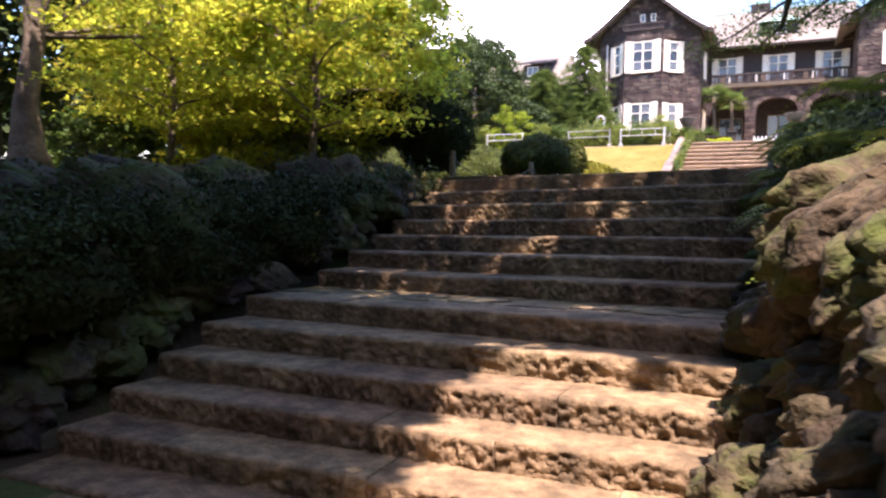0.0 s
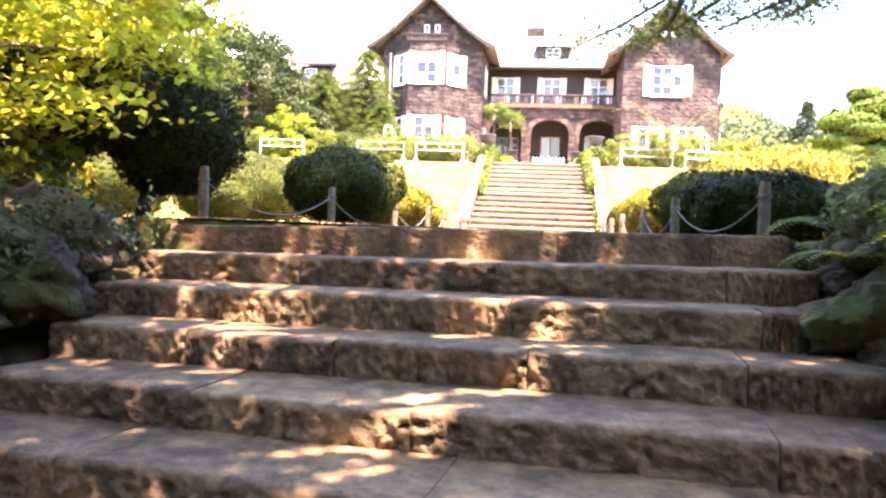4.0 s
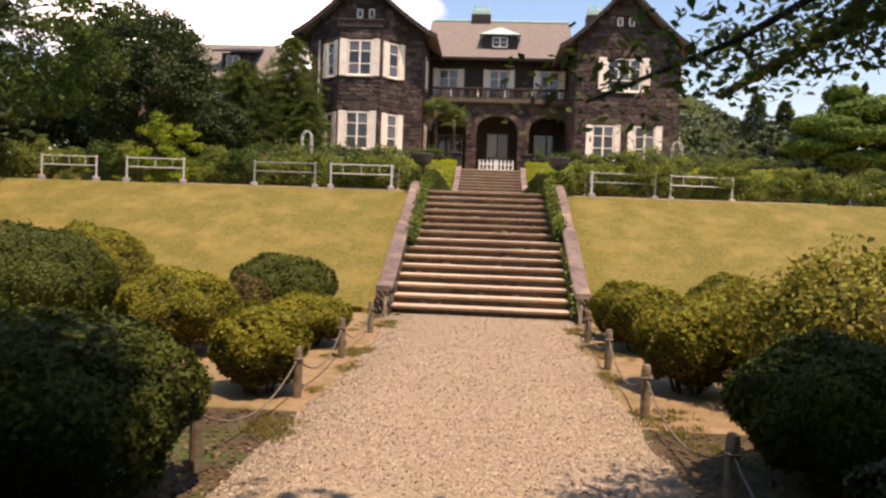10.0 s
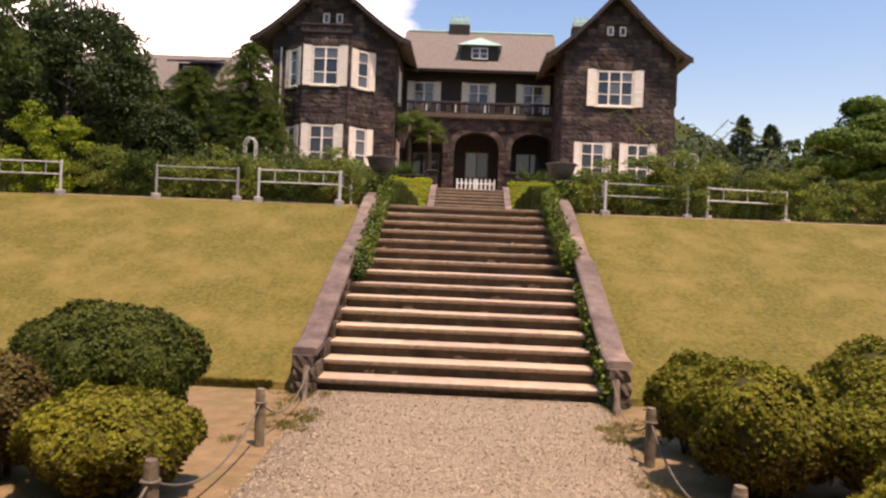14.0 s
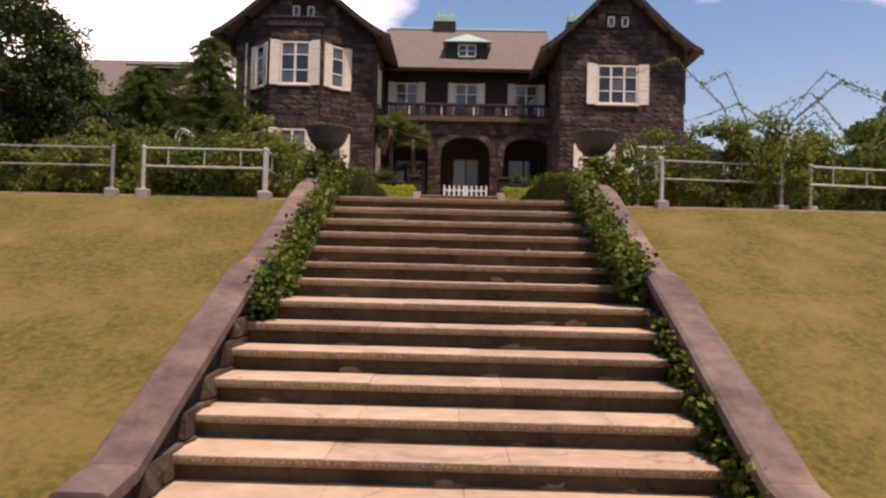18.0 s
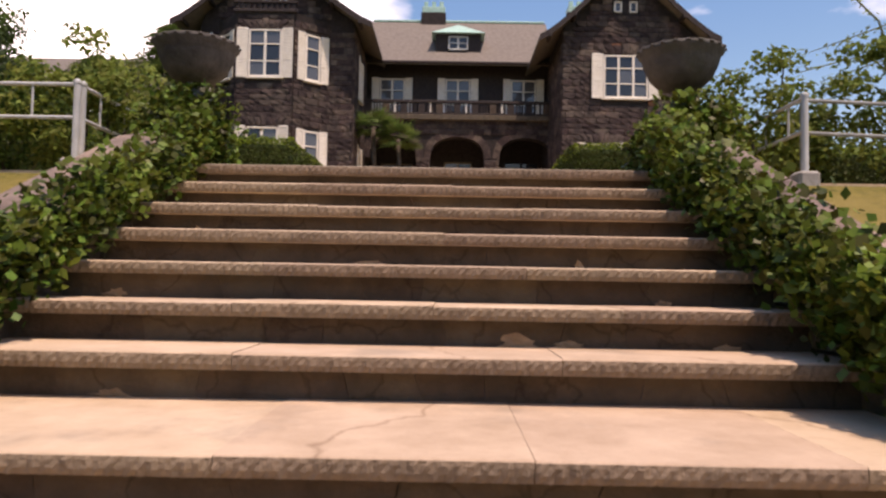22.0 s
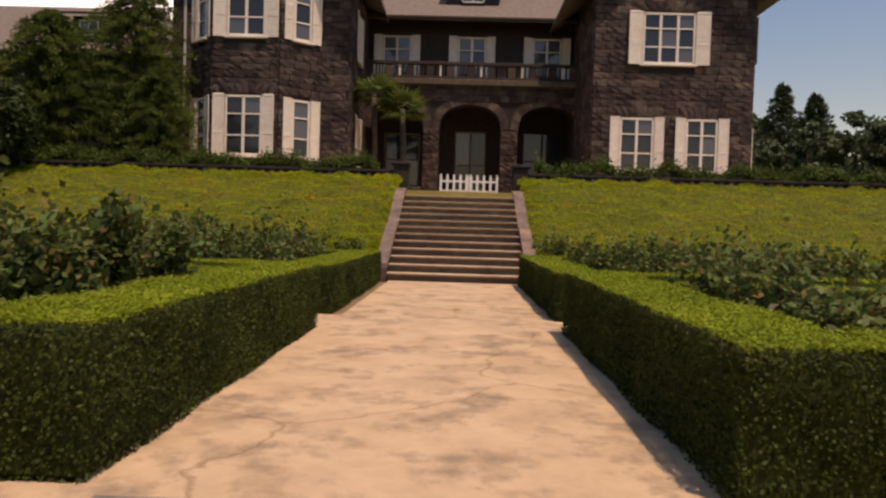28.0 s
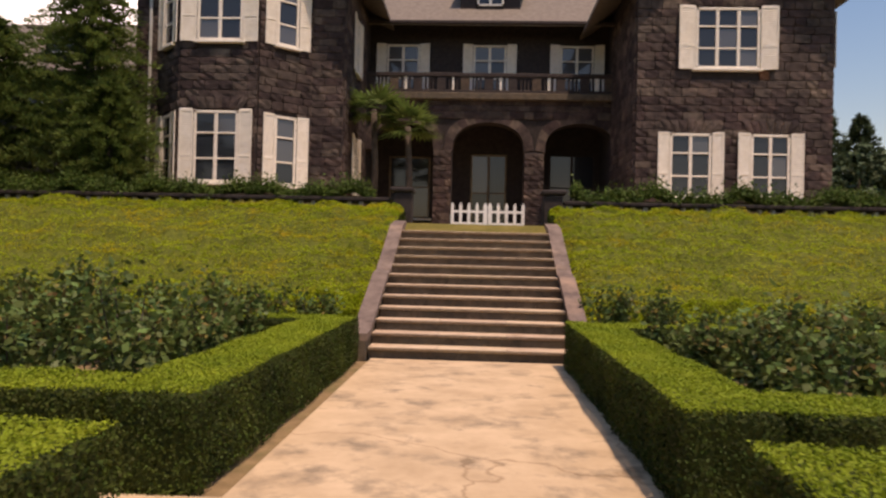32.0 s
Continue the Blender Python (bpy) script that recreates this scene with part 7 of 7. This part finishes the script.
# spreading evergreens over the banks; the west ones hold the bank's shade in their colour
for x, y, r, h in ((-3.75, -16.0, 0.75, 0.75), (-4.5, -15.3, 0.85, 0.7), (-4.3, -17.2, 0.9, 0.75), (-5.6, -16.2, 1.0, 0.7), (-4.9, -18.6, 1.0, 0.8), (-6.4, -17.9, 1.1, 0.8), (-4.1, -18.4, 0.6, 0.6), (-6.0, -19.6, 1.1, 0.8), (-3.4, -14.9, 0.5, 0.55), (-3.5, -17.0, 0.6, 0.6), (-3.3, -18.3, 0.55, 0.6), (-3.6, -19.6, 0.7, 0.7), (-4.7, -20.3, 0.9, 0.8), (2.9, -14.3, 0.6, 0.6), (3.4, -15.4, 0.8, 0.8), (3.3, -16.8, 0.75, 0.7), (3.0, -13.2, 0.6, 0.7), (3.7, -18.4, 0.8, 0.8), (4.0, -13.9, 0.8, 0.9), (2.4, -14.1, 0.5, 0.55), (2.35, -15.0, 0.5, 0.6), (2.45, -15.9, 0.5, 0.6), (2.6, -16.7, 0.5, 0.55), *[(-2.98 - 0.12 * (i % 2), -14.7 - 0.55 * i, 0.42, 0.5) for i in range(10)], *[(-2.72 - 0.2 * (i % 3), -16.2 - 0.42 * i, 0.46, 0.5) for i in range(12)]):
    z0 = (west_top(y) + (0.06 if x < -3.2 else -0.12) - (0.45 if x > -2.95 or r == 0.46 else 0.3 if x < -3.2 else 0.1) if x < 0 else 0.36 + 0.14 * (y + 15)) - h + random.uniform(0.0, 0.1)
    ob = empty("spreading_evergreen", x, y - 0.6, z0 - 0.06, label="low dark evergreen spreading over the shaded rocks", category="shrub", group="bank evergreens")
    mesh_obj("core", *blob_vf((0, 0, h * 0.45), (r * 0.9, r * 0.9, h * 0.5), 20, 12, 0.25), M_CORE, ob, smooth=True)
    P, N, D = on_ellipsoid(int(5200 * r), (0, 0, h * 0.45), (r, r, h * 0.55), -0.6, 0.15)
    quads_obj("foliage", leaf_quads(P + N * RNG.normal(0, 0.04, (len(P), 1)), N, 0.034, 1.9, 0.8), L_SHADED if x < 0 else L_JUNIPER, ob)
# out-of-view crown added to keep light off the west bank
tree("bank_shade_screen", -8.6, -22.4, -1.3, ([(0, 0, -0.4), (0.1, 0, 2.5), (0.5, 0.3, 5.0)], [0.2, 0.16, 0.1]), [((4.4, 2.4, 8.2), (4.8, 3.2, 1.0), 440, 80, 0.12, 0.6)], L_DARK, M_BARKD, "unseen dark tree added high over the west bank to shade it", limbs=8)
tree("leaning_tree", 2.95, -18.9, -0.66, ([(0.0, 0, -0.5), (-0.05, -0.05, 0.6), (-0.25, -0.1, 1.8), (-0.7, -0.3, 3.6), (-1.0, -0.8, 5.6)], [0.17, 0.15, 0.14, 0.12, 0.08]), [((-1.2, 0.6, 7.4), (1.6, 1.2, 0.6), 26, 60, 0.12, 0.5)], L_MID, M_BARKD, "leaning dark-barked tree at the foot of the east rockery", limbs=6)
for x, y in ((-4.6, -13.9), (-5.6, -13.1), (-6.5, -12.0), (-9.4, -11.9), (-7.2, -14.2)):
    lt = empty("maple_sapling", x, y, 0.0, label="low layered young maple with bright yellow-green leaves", category="tree", group="young maples")
    mesh_obj("trunk", *tube_vf([(0, 0, -0.1), (0.1, 0.05, 1.2), (-0.1, 0.1, 2.6)], [0.07, 0.05, 0.03], 8), M_BARK, lt, smooth=True)
    for i in range(13):
        w, zz = i * 2.4, 0.9 + i * 0.2
        rr = 1.5 * (1 - abs(i - 4) / 14)
        c = (rr * math.cos(w), rr * math.sin(w), zz)
        mesh_obj("limb", *tube_vf([(0, 0, zz * 0.8), (c[0] * 0.5, c[1] * 0.5, zz * 0.95), c], [0.025, 0.018, 0.006], 5), M_BARK, lt)
        P = np.array(c) + RNG.normal(0, 1, (420, 3)) * np.array([0.5, 0.5, 0.07])
        layer = quads_obj("leaf_layer", leaf_quads(P, np.tile([0, -0.2, 1.0], (420, 1)), 0.062, 1.6, 0.6), L_MAPLE, lt)
        layer["kind"] = "stuff"
# thick unseen foliage behind the lower garden, added to cut skylight on the steps
south_screen = empty("south_skylight_screen", 0, -29, -2.0, label="unseen dense dark foliage added to keep skylight off the old steps", category="woods")
south_screen["kind"] = "stuff"
Q = []
for i in range(22):
    q, C = crown_quads((-17 + i * 1.6, random.uniform(-2, 2), random.uniform(3.0, 5.0)), (2.2, 2.0, 4.6), 44, 46, 0.34, 0.9)
    Q.append(q)
quads_obj("foliage", np.concatenate(Q), L_DARK, south_screen)
# small wooden sign beyond the east rocks
signp = empty("garden_sign", 2.62, -14.0, -0.26, 12, label="small weathered wooden notice board on a post", category="sign")
mesh_obj("post", *box_vf(-0.03, -0.03, -0.1, 0.03, 0.03, 1.14, 0.004), M_WOOD, signp)
mesh_obj("board", *box_vf(-0.13, -0.05, 0.97, 0.13, -0.032, 1.17, 0.006), M_WOOD, signp)

# ---- gravel and turf ----
def pebbles():
    n = 150000
    y = -13.75 + RNG.random(n) * 13.9
    ya = np.linspace(-13.85, 0.3, 240)
    a, b = np.interp(y, ya, [path_side(v, 1) for v in ya]), np.interp(y, ya, [path_side(v, 2) for v in ya])
    x = a + (b - a) * RNG.random(n) + RNG.normal(0, 0.03, n)
    P = np.stack([x, y, 0.024 + np.interp(y, ya, [path_rise(v) for v in ya])], 1)
    Q = leaf_quads(P, np.tile([0, 0, 1.0], (n, 1)), 0.0145, 1.25, 0.4)
    return tagged(quads_obj("loose_gravel", Q, M_GRAVEL), "loose tan gravel stones strewn over the path", "gravel", kind="stuff")


pebbles()


def litter():
    n = 26000
    y = -13.3 + RNG.random(n) ** 1.3 * 6.2
    s = np.where(RNG.random(n) < 0.5, -1, 1)
    x = s * (1.5 + RNG.random(n) ** 1.3 * 7.5)
    P = np.stack([x, y, 0.012 + np.array([path_rise(v) for v in y])], 1)
    return tagged(quads_obj("leaf_litter", leaf_quads(P, np.tile([0, 0, 1.0], (n, 1)), 0.03, 1.5, 0.25), M_LITTER), "fallen brown leaves strewn on the shaded soil", "leaf litter", kind="stuff")


litter()


def turf():
    """Ragged fringe of grass where the lawn banks meet the soil."""
    n = 14000
    x = np.where(RNG.random(n) < 0.5, -1, 1) * (2.3 + RNG.random(n) ** 1.5 * 8)
    y, z, h = 0.13 + 0.05 * RNG.random(n), 0.04 + 0.06 * RNG.random(n), 0.012 + 0.02 * RNG.random(n)
    w = RNG.random(n) * 6.28
    dx, dy = np.cos(w) * 0.009, np.sin(w) * 0.009
    lx, ly = RNG.normal(0, 0.03, n), RNG.normal(0, 0.03, n)
    Q = np.stack([np.stack([x - dx, y - dy, z - 0.004], 1), np.stack([x + dx, y + dy, z - 0.004], 1), np.stack([x + lx + dx * 0.2, y + ly + dy * 0.2, z + h], 1), np.stack([x + lx - dx * 0.2, y + ly - dy * 0.2, z + h], 1)], 1)
    return tagged(quads_obj("lawn_grass", Q, M_BLADE), "short sun-bleached summer grass fringing the lawn banks", "grass", kind="stuff")


turf()


def weeds():
    """Tufts of weedy grass in patches along both edges of the gravel and over the bare soil."""
    P, per = [], 26
    while len(P) < 420:
        s = 1 if RNG.random() < 0.5 else -1
        x, y = s * (1.42 + abs(RNG.normal(0, 0.35))), -8.0 + RNG.random() * 8.0
        if noise.noise(Vector((x * 1.3, y * 1.1, 5))) > 0.08:
            P.append((x, y))
    C = np.repeat(np.array(P), per, 0)
    n = len(C)
    x, y = C[:, 0] + RNG.normal(0, 0.035, n), C[:, 1] + RNG.normal(0, 0.035, n)
    h = 0.01 + 0.03 * RNG.random(n)
    w = RNG.random(n) * 6.28
    dx, dy = np.cos(w) * 0.004, np.sin(w) * 0.004
    lx, ly = RNG.normal(0, 0.02, n), RNG.normal(0, 0.02, n)
    z = np.full(n, 0.004) + 0.018 * (np.abs(x) < 1.6)
    Q = np.stack([np.stack([x - dx, y - dy, z], 1), np.stack([x + dx, y + dy, z], 1), np.stack([x + lx + dx * 0.3, y + ly + dy * 0.3, z + h], 1), np.stack([x + lx - dx * 0.3, y + ly - dy * 0.3, z + h], 1)], 1)
    return tagged(quads_obj("weed_tufts", Q, M_BLADE), "thin weedy grass tufts along the gravel edges", "grass", kind="stuff")


weeds()
